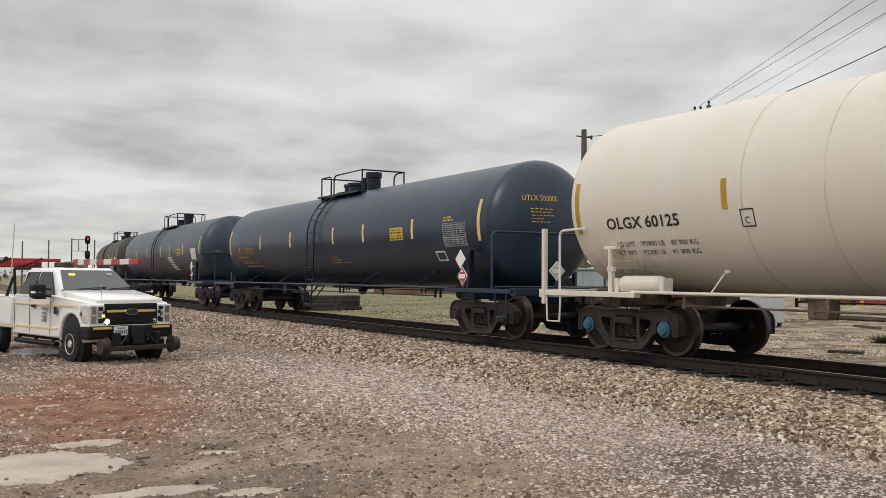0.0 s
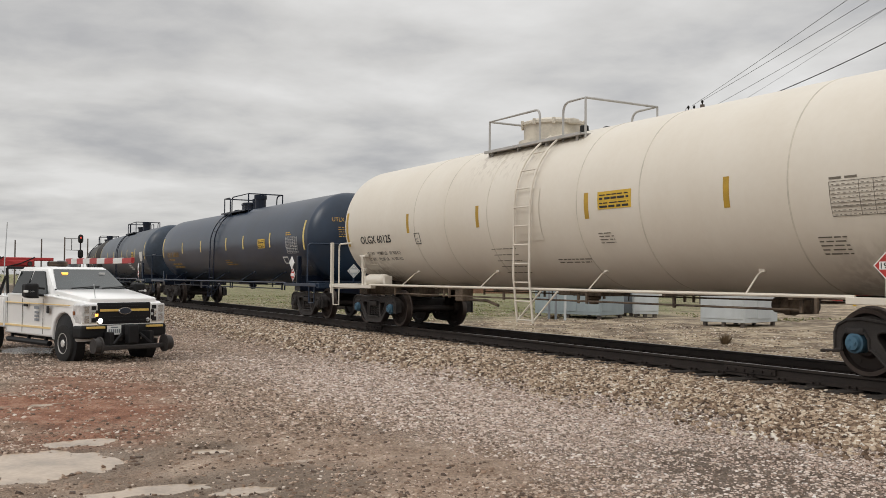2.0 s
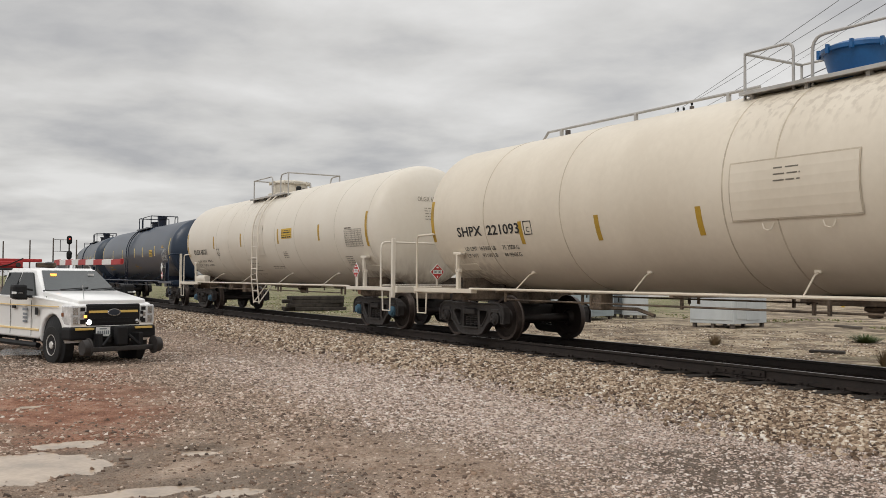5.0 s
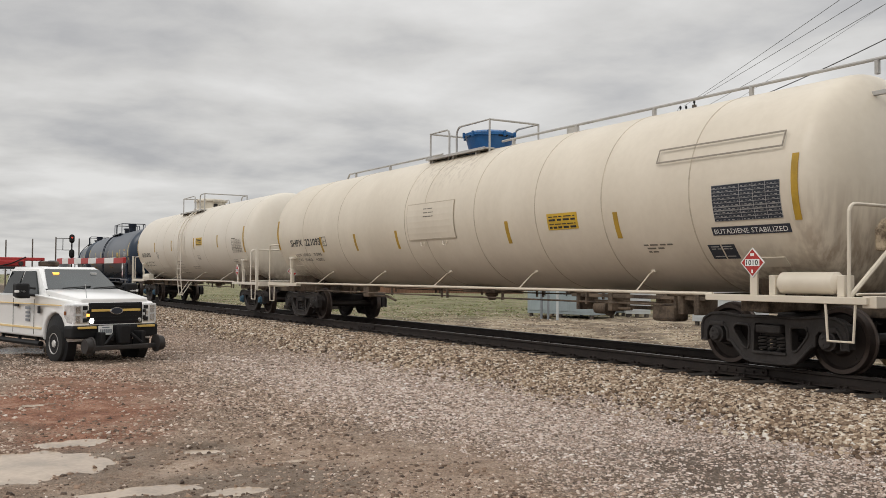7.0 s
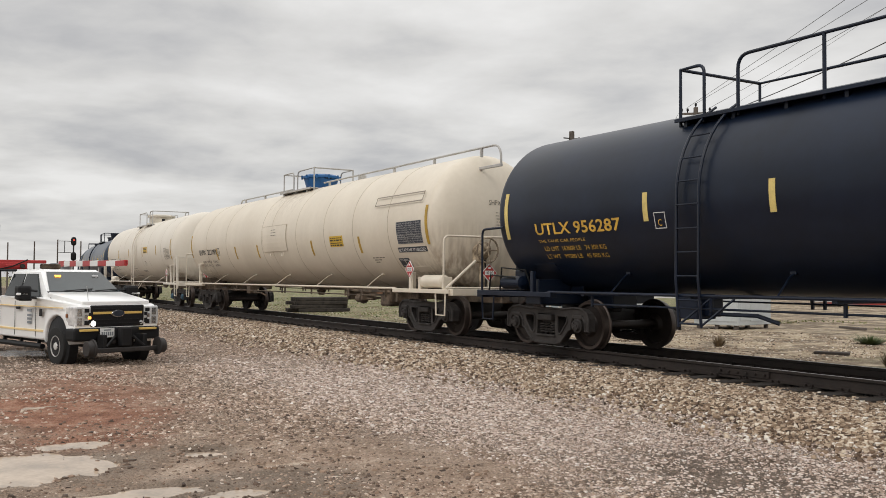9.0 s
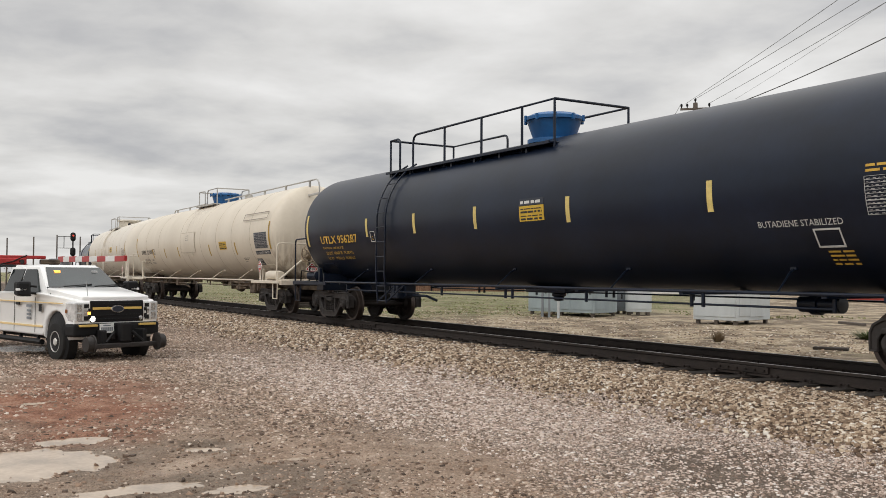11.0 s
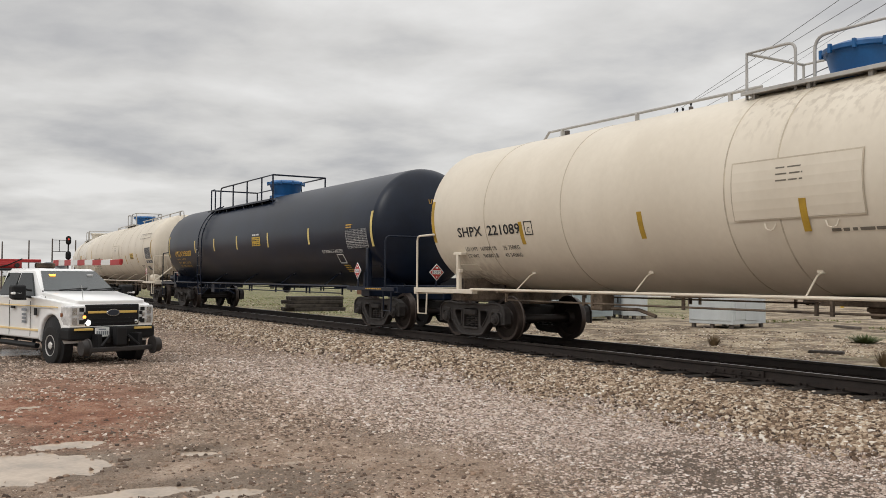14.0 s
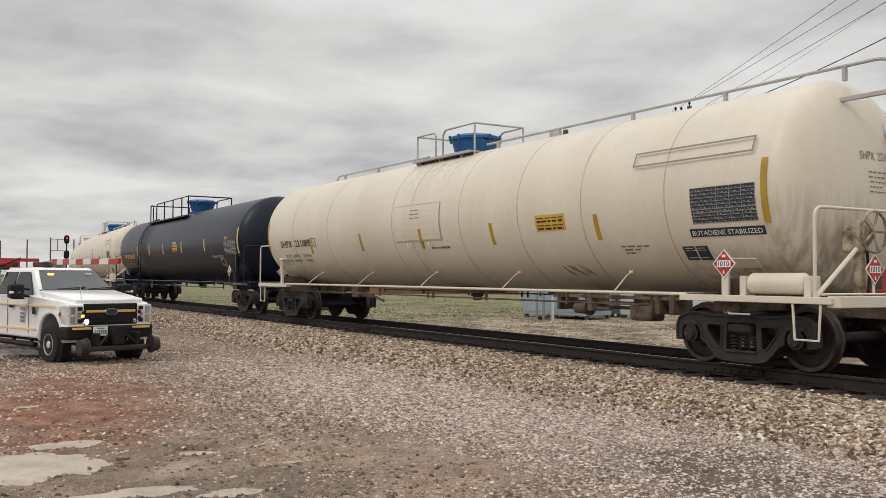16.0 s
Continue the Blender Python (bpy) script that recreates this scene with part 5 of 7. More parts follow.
def building(x, y, a, lx, ly, h, wall, roofm, label, gable=1.0, wins=3):
    b = thing("building", pose(x, y, -0.45, 0, 0, a), label, "building", "buildings behind the yard")
    bm = B()
    box(bm, -lx / 2, lx / 2, -ly / 2, ly / 2, 0, h)
    part("wall", bm, wall, b)
    bm = B()
    vs = [bm.verts.new(q) for q in ((-lx / 2 - 0.3, -ly / 2 - 0.3, h), (lx / 2 + 0.3, -ly / 2 - 0.3, h), (lx / 2 + 0.3, ly / 2 + 0.3, h), (-lx / 2 - 0.3, ly / 2 + 0.3, h), (-lx / 2 - 0.3, 0, h + gable), (lx / 2 + 0.3, 0, h + gable))]
    for f in ((0, 1, 5, 4), (3, 4, 5, 2), (0, 4, 3), (1, 2, 5), (0, 3, 2, 1)):
        bm.faces.new([vs[i] for i in f])
    bmesh.ops.recalc_face_normals(bm, faces=bm.faces)
    part("roof", bm, roofm, b)
    for i in range(wins):
        u = -lx / 2 + lx * (i + 0.5) / wins
        bm = B()
        box(bm, u - 0.55, u + 0.55, -ly / 2 - 0.05, -ly / 2 + 0.02, 0.95, 2.05, 0.01)
        w = part("window", bm, wall, b)
        bm = B()
        box(bm, u - 0.48, u + 0.48, -ly / 2 - 0.06, -ly / 2 - 0.04, 1.02, 1.98)
        part("pane", bm, M_GLASSD, w)
        bm = B()
        box(bm, u - 0.6, u + 0.6, -ly / 2 - 0.1, -ly / 2, 0.88, 0.95, 0.01)
        part("sill", bm, wall, w)
    return b


building(-63.4, 64.0, 45, 9, 6, 2.7, M_WALLW, M_ROOF, "small white wooden house with a dark roof", 1.4, 3)
building(-39.5, 65.0, 40, 14, 8, 3.5, M_REDW, M_REDW, "low red metal-clad shed", 0.8, 2)
building(-95.0, 60.0, 30, 26, 8, 3.0, M_WALLW, M_ROOF, "long pale building far behind the field", 1.2, 6)
# rusty sheet wall across the field
wl = thing("sheet_fence", pose(-77.0, 46.0, -0.45, 0, 0, 59), "long low rusty sheet-metal fence across the field", "fence")
rnd = random.Random(8)
for i in range(16):
    hh = 1.15 + rnd.uniform(-0.08, 0.1)
    bm = B()
    n = 12
    pts = [(-8 + i + k / n, (0.03 if k % 2 else -0.03)) for k in range(n + 1)]
    lo = [[bm.verts.new((x, y + d, 0)) for x, y in pts] for d in (0.0, 0.02)]
    hi = [[bm.verts.new((x, y + d, hh)) for x, y in pts] for d in (0.0, 0.02)]
    for k in range(n):
        bm.faces.new((lo[0][k], lo[0][k + 1], hi[0][k + 1], hi[0][k]))
        bm.faces.new((lo[1][k + 1], lo[1][k], hi[1][k], hi[1][k + 1]))
        bm.faces.new((hi[0][k], hi[0][k + 1], hi[1][k + 1], hi[1][k]))
    part("sheet", bm, M_RUSTW, wl)


def simple_car(x, y, a, material, label, name="parked_car"):
    """A parked car far off: body, glasshouse, wheels, lamps."""
    c = thing(name, pose(x, y, -0.45, 0, 0, a), label, "car", "parked cars behind the yard")
    bm = B()
    box(bm, -2.2, 2.2, -0.9, 0.9, 0.3, 0.95, 0.14)
    part("body", bm, material, c, "", True)
    bm = B()
    vs = box(bm, -2.0, 0.8, -0.82, 0.82, 0.9, 1.6, 0.12)
    for v in bm.verts:
        k = max(0, (v.co.z - 0.95) / 0.65)
        v.co.y *= 1 - 0.16 * k
        v.co.x += (-0.45 if v.co.x > -0.5 else 0.2) * k
    part("glasshouse", bm, M_GLASSD, c, "dark glass", True)
    bm = B()
    box(bm, -1.7, 0.3, -0.68, 0.68, 1.57, 1.64, 0.03)
    part("roof", bm, material, c)
    for x_ in (-1.35, 1.35):
        for s in (-1, 1):
            bm = B()
            lathe(bm, [(-0.11, 0.2), (-0.11, 0.31), (-0.08, 0.34), (0.08, 0.34), (0.11, 0.31), (0.11, 0.2)], 20, "y", Matrix.Translation((x_, s * 0.82, 0.34)))
            part("wheel", bm, M_TYRE, c)
    for s in (-1, 1):
        bm = B()
        box(bm, 2.12, 2.22, s * 0.68 - 0.18, s * 0.68 + 0.18, 0.68, 0.84, 0.02)
        part("headlight", bm, M_CHROME, c)
    bm = B()
    box(bm, 2.17, 2.23, -0.45, 0.45, 0.5, 0.8, 0.02)
    part("grille", bm, M_DARK, c)
    return c


M_CHROME = mat("bright_trim", (0.6, 0.6, 0.6), 0.2, metal=0.9, var=0.05)
simple_car(-40.0, 54.0, -52, M_WHITE, "white parked sport utility car facing the yard", "parked_suv")
for x, y in ((-35.2, 49.6),):
    bm = B()
    lathe(bm, [(0, 0.1), (1.35, 0.1), (1.42, 0.06), (1.44, 0)], 14, "z")
    ob = obj("bollard", bm, M_YELLOW2)
    ob.location = (x, y, -0.45)
    tagged(ob, "yellow steel bollard before the red shed", "bollard")


# ---- distant tree line and posts ----
def far_trees(name, pts, label):
    rs3 = np.random.RandomState(21)
    bm = B()
    for cx, cy, w, h in pts:
        for k in range(90):
            u = rs3.uniform(-1, 1)
            z = h * (0.15 + 0.85 * rs3.uniform(0, 1) * (1 - u * u * 0.7))
            c = Vector((cx + u * w * 0.3, cy + u * w, -0.45 + z))
            r = rs3.uniform(0.25, 0.8)
            vs = [bm.verts.new(c + Vector(rs3.uniform(-r, r, 3))) for _ in range(3)]
            bm.faces.new(vs)
        tube(bm, [(cx, cy, -0.5), (cx, cy, h * 0.5)], 0.2, 5)
    return tagged(obj(name, bm, mat("far_" + name, (0.10, 0.095, 0.08), 0.9, var=0.3)), label, "trees", "", "stuff")


far_trees("bare_trees", [(-230, 8 + 13 * k + (k * 37 % 7), 9, (2.2 if k < 4 else 4.5) + (k * 53 % 5) * (0.3 if k < 4 else 1)) for k in range(26)] + [(-150, 120 + 14 * k, 9, 4 + (k * 31 % 4)) for k in range(12)], "grey-brown leafless tree line on the horizon")
for x, y, top in ((-89.6, 8.45, 4.2), (-89.4, 10.6, 4.35), (-89.1, 12.5, 4.55), (-88.8, 14.43, 4.45), (-120, 3.8, 4.0)):
    bm = B()
    lathe(bm, [(0, 0.075), (top + 0.5, 0.055)], 8, "z")
    ob = obj("line_post", bm, M_POLE)
    ob.location = (x, y, -0.5)
    tagged(ob, "thin dark wooden post standing by the line", "post", "posts by the line")
sg = thing("railway_signal", pose(-93.9, 14.6, -0.5), "dark signal mast with a red-lit head and ladder platform", "railway signal")
bm = B()
tube(bm, [(0, 0, 0), (0, 0, 5.4)], 0.07, 10)
part("mast", bm, M_STEEL, sg)
for z, lit in ((5.1, True), (3.65, False)):
    bm = B()
    box(bm, -0.12, 0.2, -0.24, 0.24, z - 0.42, z + 0.42, 0.2)
    hd = part("head", bm, M_DARK, sg)
    bm = B()
    lathe(bm, [(0.2, 0.09), (0.23, 0.07), (0.24, 0)], 16, "x", Matrix.Translation((0, 0, z + 0.1)))
    part("lens", bm, mat("red_lamp", (0.8, 0.08, 0.05), 0.3, emit=0.35) if lit else M_DARK, hd)
for d in ([(0, -0.2, 4.0), (0, -1.4, 4.0), (0, -1.4, 5.1), (0, -0.2, 5.1)], [(0, -0.8, 4.0), (0, -0.8, 5.1)]):
    bm = B()
    tube(bm, d, 0.035, 5)
    part("cage_rail", bm, M_STEEL, sg)

# ---- crossing gate behind the pickup ----
gate = thing("crossing_gate", pose(-38.2, 5.5, -0.62), "lowered red and white striped crossing gate arm", "crossing gate")
bm = B()
tube(bm, [(0, 0.35, 0), (0, 0.35, 2.25)], 0.06, 10)
part("mast", bm, M_GREYRAIL, gate)
bm = B()
box(bm, -0.25, 0.25, 0.0, 0.28, 1.95, 2.33, 0.04)
part("mechanism", bm, M_GREY3, gate)
M_REDS = mat("red_gate_sheeting", (0.42, 0.03, 0.03), 0.5, var=0.1)
bm = B()
box(bm, -1.9, -0.3, -0.05, 0.1, 2.15, 2.27, 0.02)
box(bm, -2.3, -1.7, -0.12, 0.2, 2.10, 2.36, 0.03)
part("counterweight", bm, M_GREY3, gate)
for k in range(9):
    x0 = -0.5 + 1.36 * k
    hgt = 0.11 - 0.004 * k
    zc_ = 2.31 - 0.013 * k
    bm = B()
    box(bm, x0, x0 + 1.36, -0.03, 0.03, zc_ - hgt, zc_ + hgt, 0.006)
    part("arm_section", bm, M_REDS if k % 2 == 0 else M_WHITE, gate, "red band" if k % 2 == 0 else "white band")
bm = B()
box(bm, 11.64, 11.74, -0.05, 0.05, 2.15, 2.29, 0.02)
part("tip_lamp", bm, M_REDS, gate)


# ---- service pickup on the lot ----
M_BODY = mat("white_body_paint", (0.87, 0.87, 0.86), 0.28, var=0.04, scale=1.5, coat=0.4)
M_GLASS = mat("tinted_car_glass", (0.014, 0.018, 0.019), 0.05, var=0.3, scale=1.2, spec=0.35)
M_SHIELD = mat("windscreen_glass", (0.030, 0.040, 0.041), 0.03, var=0.6, scale=0.9, spec=0.9, coat=0.3)
M_BLK = mat("black_trim", (0.009, 0.009, 0.010), 0.55, spec=0.3)
M_AMBER = mat("amber_strobe", (1.0, 0.42, 0.08), 0.3, emit=2.0)
M_LAMP = mat("lit_headlamp", (1.0, 0.98, 0.92), 0.2, emit=3.0)
M_LENS = mat("headlight_lens", (0.74, 0.74, 0.74), 0.12, metal=0.3, var=0.35, scale=9)
M_RIM = mat("steel_rim", (0.60, 0.59, 0.57), 0.4, metal=0.3, var=0.3)
M_YEL = mat("yellow_safety_tape", (0.70, 0.47, 0.13), 0.5)
M_YELS = mat("faded_yellow_stripe", (0.80, 0.60, 0.30), 0.5)


def prism(bm, prof, y0, y1, bev=0.0, top_in=0.0):
    """Extrude a side outline (x, z) across the car from y0 to y1."""
    a = [bm.verts.new((x, y0, z)) for x, z in prof]
    b = [bm.verts.new((x, y1, z)) for x, z in prof]
    n = len(prof)
    fs = [bm.faces.new(a[::-1]), bm.faces.new(b)]
    for i in range(n):
        fs.append(bm.faces.new((a[i], a[(i + 1) % n], b[(i + 1) % n], b[i])))
    bmesh.ops.recalc_face_normals(bm, faces=bm.faces)
    if bev:
        es = [e for f in fs[:2] for e in f.edges]
        bmesh.ops.bevel(bm, geom=list(set(es)), offset=bev, segments=3, affect="EDGES", profile=0.5)


def road_wheel(parent, x, y, s):
    w = part("wheel", (lambda bm: (lathe(bm, [(-0.02, 0.0), (-0.02, 0.20), (-0.12, 0.215), (-0.135, 0.30), (-0.12, 0.385), (-0.09, 0.405), (0.09, 0.405), (0.12, 0.385), (0.135, 0.30), (0.12, 0.215), (0.02, 0.20), (0.02, 0.0)], 36, "y"), bm)[-1])(B()), M_TYRE, parent, "black rubber tyre", True)
    w.location = (x, y, 0.405)
    bm = B()
    lathe(bm, [(s * 0.022, 0.0), (s * 0.022, 0.21), (s * 0.128, 0.222), (s * 0.128, 0.21), (s * 0.08, 0.20), (s * 0.035, 0.185), (s * 0.03, 0.165), (s * 0.075, 0.13), (s * 0.085, 0.10), (s * 0.13, 0.07), (s * 0.14, 0.0)], 28, "y")
    part("rim", bm, M_RIM, w, "", True)
    for k in range(8):
        a = 2 * math.pi * (k + 0.5) / 8
        bm = B()
        lathe(bm, [(s * 0.04, 0.034), (s * 0.082, 0.032), (s * 0.0825, 0)], 10, "y", Matrix.Translation((0.152 * math.cos(a), 0, 0.152 * math.sin(a))))
        part("hand_hole", bm, M_BLK, w)
    for k in range(8):
        a = 2 * math.pi * k / 8
        bm = B()
        lathe(bm, [(s * 0.09, 0.018), (s * 0.12, 0.016), (s * 0.125, 0)], 6, "y", Matrix.Translation((0.095 * math.cos(a), 0, 0.095 * math.sin(a))))
        part("lug_nut", bm, M_STEEL, w)


def pickup():
    c = thing("service_pickup", pose(-19.85, 3.64, -0.572, 0, 0, 16.5) @ Matrix.Scale(0.945, 4), "white hi-rail service pickup with yellow stripes and lit amber strobes", "pickup truck")
    # body sides with wheel openings
    prof = [(0.93, 0.62), (0.97, 0.80), (0.97, 1.19), (0.90, 1.25), (-0.60, 1.35), (-0.95, 1.38), (-3.02, 1.38), (-3.02, 0.50)] + [(-0.62, 0.50)]
    prof += [(-0.58, 0.52)] + [(-0.54 * math.cos(math.pi * i / 10), 0.46 + 0.555 * math.sin(math.pi * i / 10)) for i in range(0, 11)] + [(0.56, 0.56)]
    bm = B()
    prism(bm, prof, -0.99, 0.99, 0.05)
    for v in bm.verts:
        if v.co.z > 1.0:
            v.co.y *= 1 - 0.10 * (v.co.z - 1.0) / 0.34
    part("body", bm, M_BODY, c, "", True)
    # raised bonnet
    bm = B()
    box(bm, -0.74, 0.91, -0.80, 0.80, 1.16, 1.34, 0.05)
    for v in bm.verts:
        if v.co.z > 1.28:
            v.co.z += 0.165 * (0.9 - v.co.x) / 1.6 + 0.01 - 0.05 * v.co.y ** 2
    part("bonnet", bm, M_BODY, c, "", True)
    # cab above the belt line
    bm = B()
    lo = [(-0.50, 0.86), (-3.0, 0.86)]
    hi = [(-1.42, 0.62), (-2.86, 0.66)]
    q = []
    for (x, y), z in ((lo[0], 1.31), (lo[1], 1.31), (hi[1], 1.97), (hi[0], 1.97)):
        q.append((bm.verts.new((x, -y, z)), bm.verts.new((x, y, z))))
    for f in ((0, 1, 2, 3),):
        bm.faces.new([q[i][0] for i in f])
        bm.faces.new([q[i][1] for i in f[::-1]])
    for i in range(4):
        j = (i + 1) % 4
        bm.faces.new((q[i][0], q[i][1], q[j][1], q[j][0]))
    bmesh.ops.recalc_face_normals(bm, faces=bm.faces)
    bmesh.ops.bevel(bm, geom=[e for e in bm.edges if min(v.co.z for v in e.verts) > 1.5 or abs(e.verts[0].co.z - e.verts[1].co.z) > 0.3], offset=0.06, segments=3, affect="EDGES")
    part("cab", bm, M_BODY, c, "", True)

    def pane(name, pts, out, material=M_GLASS, th=0.02):
        bm = B()
        o = Vector(out).normalized()
        a = [bm.verts.new(Vector(p) + o * 0.012) for p in pts]
        b = [bm.verts.new(Vector(p) - o * th) for p in pts]
        n = len(pts)
        bm.faces.new(a)
        bm.faces.new(b[::-1])
        for i in range(n):
            bm.faces.new((a[i], b[i], b[(i + 1) % n], a[(i + 1) % n]))
        bmesh.ops.recalc_face_normals(bm, faces=bm.faces)
        return part(name, bm, material, c)

    pane("windscreen", [(-0.565, -0.79, 1.36), (-0.565, 0.79, 1.36), (-1.32, 0.58, 1.91), (-1.32, -0.58, 1.91)], (0.58, 0, 0.81), M_SHIELD)
    for s in (-1, 1):
        yl, yh = s * 0.838, s * 0.675
        pane("front_door_glass", [(-0.98, yl, 1.385), (-2.02, yl, 1.385), (-2.02, yh, 1.87), (-1.50, yh, 1.87)], (0, s, 0.33))
        pane("rear_door_glass", [(-2.10, yl, 1.385), (-2.82, yl, 1.385), (-2.74, yh, 1.87), (-2.10, yh, 1.87)], (0, s, 0.33))
        for x in (-0.98, -2.06, -2.9):
            bm = B()
            box(bm, x - 0.006, x + 0.006, s * 0.985, s * 0.995, 0.56, 1.28, 0.002)
            part("door_gap", bm, M_BLK, c)
        for x in (-1.85,):
            bm = B()
            box(bm, x - 0.10, x + 0.10, s * 0.99, s * 1.02, 1.10, 1.16, 0.012)
            part("door_handle", bm, M_BLK, c)
        bm = B()
        box(bm, -1.15, -0.90, min(s * 1.06, s * 1.34), max(s * 1.06, s * 1.34), 1.30, 1.62, 0.05)
        mr = part("mirror", bm, M_BLK, c)
        bm = B()
        tube(bm, [(-1.0, s * 0.9, 1.36), (-1.03, s * 1.12, 1.38)], 0.03, 6)
        tube(bm, [(-1.0, s * 0.88, 1.5), (-1.03, s * 1.12, 1.54)], 0.025, 6)
        part("mirror_arm", bm, M_BLK, mr)
        bm = B()
        box(bm, -0.99, -0.9, min(s * 1.1, s * 1.3), max(s * 1.1, s * 1.3), 1.42, 1.47, 0.01)
        part("mirror_trim", bm, M_BODY, mr)
        # stripes
        for z0, z1 in ((0.665, 0.70), (1.165, 1.19)):
            bm = B()
            box(bm, -3.0, -0.62 if z0 < 1 else 0.3, s * 0.975, s * 0.997, z0, z1, 0.002)
            part("side_stripe", bm, M_YELS, c, "pale yellow tape stripe")
        bm = B()
        box(bm, -1.42, -1.18, s * 0.985, s * 0.996, 1.06, 1.12)
        for k in range(3):
            box(bm, -1.40, -1.20, s * 0.985, s * 0.996, 0.80 + 0.08 * k, 0.85 + 0.08 * k)
        part("door_emblem", bm, M_GREY3, c, "grey emblem and bars")
        bm = B()
        box(bm, -0.80, -0.66, s * 0.985, s * 1.0, 0.98, 1.14, 0.01)
        part("fender_vent", bm, M_BLK, c)
        # lamps
        bm = B()
        box(bm, 0.42, 0.985, s * 0.81 - 0.17, s * 0.81 + 0.185, 0.80, 1.21, 0.03)
        hl = part("headlight", bm, M_LENS, c, "clear headlight lens")
        bm = B()
        box(bm, 0.985, 0.995, s * 0.66 - 0.02, s * 0.66 + 0.06, 0.86, 1.08, 0.004)
        part("marker", bm, M_BLK, hl)
        for q, z0_, z1_ in ((0.72, 0.83, 0.92), (0.72, 0.96, 1.05), (0.72, 1.09, 1.17), (0.88, 0.83, 0.98), (0.88, 1.02, 1.17)):
            bm = B()
            box(bm, 0.983, 0.992, s * q - 0.055, s * q + 0.055, z0_, z1_, 0.004)
            part("reflector", bm, M_BLK if q < 0.8 and z0_ in (0.83, 1.09) else M_CHROME, hl)
        bm = B()
        box(bm, 0.46, 0.56, s * 0.99 - 0.01, s * 0.99 + 0.01, 0.98, 1.06, 0.01)
        part("side_marker", bm, mat("amber_lens", (0.22, 0.07, 0.015), 0.3), hl)
        bm = B()
        lathe(bm, [(0.985, 0.06), (1.005, 0.05), (1.01, 0)] if s < 0 else [(0.985, 0.045), (1.0, 0.035), (1.005, 0)], 20, "x", Matrix.Translation((0, s * 0.57, 0.86)))
        part("driving_lamp", bm, M_LAMP if s < 0 else M_LENS, c, "lit white lamp" if s < 0 else "")
        bm = B()
        box(bm, 0.995, 1.015, s * 0.66 - 0.035, s * 0.66 + 0.035, 0.95, 1.01, 0.01)
        part("strobe", bm, M_AMBER if s < 0 else M_LENS, c, "amber strobe")
        bm = B()
        box(bm, -1.22, -1.14, s * 0.40 - 0.06, s * 0.40 + 0.06, 1.80, 1.85, 0.01)
        part("visor_strobe", bm, M_AMBER if s < 0 else M_LENS, c, "amber strobe behind the glass")
        road_wheel(c, 0.0, s * 0.87, s)
        road_wheel(c, -4.05, s * 0.87, s)
        bm = B()
        lathe(bm, [(-0.16, 0.3), (-0.1, 0.535), (0.09, 0.535)], 24, "y", Matrix.Translation((0, s * 0.82, 0.46)))
        part("wheel_well", bm, M_BLK, c)
        bm = B()
        tube(bm, [(-0.75, s * 0.93, 0.36), (-2.95, s * 0.93, 0.36)], 0.06, 8)
        for x in (-1.0, -1.9, -2.8):
            box(bm, x - 0.03, x + 0.03, s * 0.9 - 0.03, s * 0.9 + 0.03, 0.36, 0.56)
        part("running_board", bm, M_BLK, c)
    # nose
    bm = B()
    box(bm, 0.90, 0.985, -0.64, 0.64, 0.78, 1.235, 0.03)
    g = part("grille", bm, M_BLK, c, "black grille")
    for z in (0.85, 0.93, 1.16):
        bm = B()
        box(bm, 0.975, 1.005, -0.58, 0.58, z - 0.012, z + 0.012, 0.005)
        part("grille_bar", bm, M_BLK, g)
    for s in (-1, 1):
        bm = B()
        box(bm, 0.985, 1.012, s * 0.36 - 0.22, s * 0.36 + 0.22, 1.05, 1.10, 0.005)
        part("grille_tape", bm, M_YEL, g, "yellow tape strip")
    bm = B()
    lathe(bm, [(1.0, 0.13), (1.03, 0.12), (1.035, 0)], 28, "x", Matrix.Translation((0, 0, 1.06)) @ Matrix.Diagonal((1, 1.25, 0.62, 1)))
    bd = part("badge", bm, M_CHROME, g, "oval badge with a bright rim", True)
    bm = B()
    lathe(bm, [(1.03, 0.105), (1.042, 0.10), (1.043, 0)], 28, "x", Matrix.Translation((0, 0, 1.06)) @ Matrix.Diagonal((1, 1.25, 0.62, 1)))
    part("badge_field", bm, M_BOARD, bd)
    bm = B()
    box(bm, 0.60, 1.14, -1.02, 1.02, 0.53, 0.77, 0.05)
    for v in bm.verts:
        if abs(v.co.y) > 0.8:
            v.co.x -= 0.10
    bp = part("bumper", bm, M_BLK, c, "black steel bumper")
    for s in (-1, 1):
        bm = B()
        box(bm, 1.0, 1.146, s * 0.70 - 0.20, s * 0.70 + 0.20, 0.715, 0.75, 0.005)
        part("bumper_tape", bm, M_YEL, bp, "yellow tape strip")
        bm = B()
        box(bm, 1.05, 1.14, s * 0.13 - 0.04, s * 0.13 + 0.04, 0.46, 0.60, 0.02)
        part("tow_hook", bm, M_STEEL, bp)
    bm = B()
    box(bm, 1.13, 1.155, -0.46, -0.13, 0.60, 0.76, 0.005)
    pl = part("number_plate", bm, M_WHITE, bp, "white plate with dark bars")
    bm = B()
    for k in range(6):
        box(bm, 1.15, 1.16, -0.43 + 0.048 * k, -0.43 + 0.048 * k + 0.034, 0.635, 0.70)
    box(bm, 1.15, 1.16, -0.38, -0.21, 0.72, 0.74)
    part("plate_bars", bm, M_GREY3, pl)
    bm = B()
    tube(bm, [(0.80, -0.62, 1.2), (0.80, -0.62, 1.62)], 0.008, 5)
    part("bonnet_whip", bm, M_PALE, c)
    # rail gear ahead of the bumper
    bm = B()
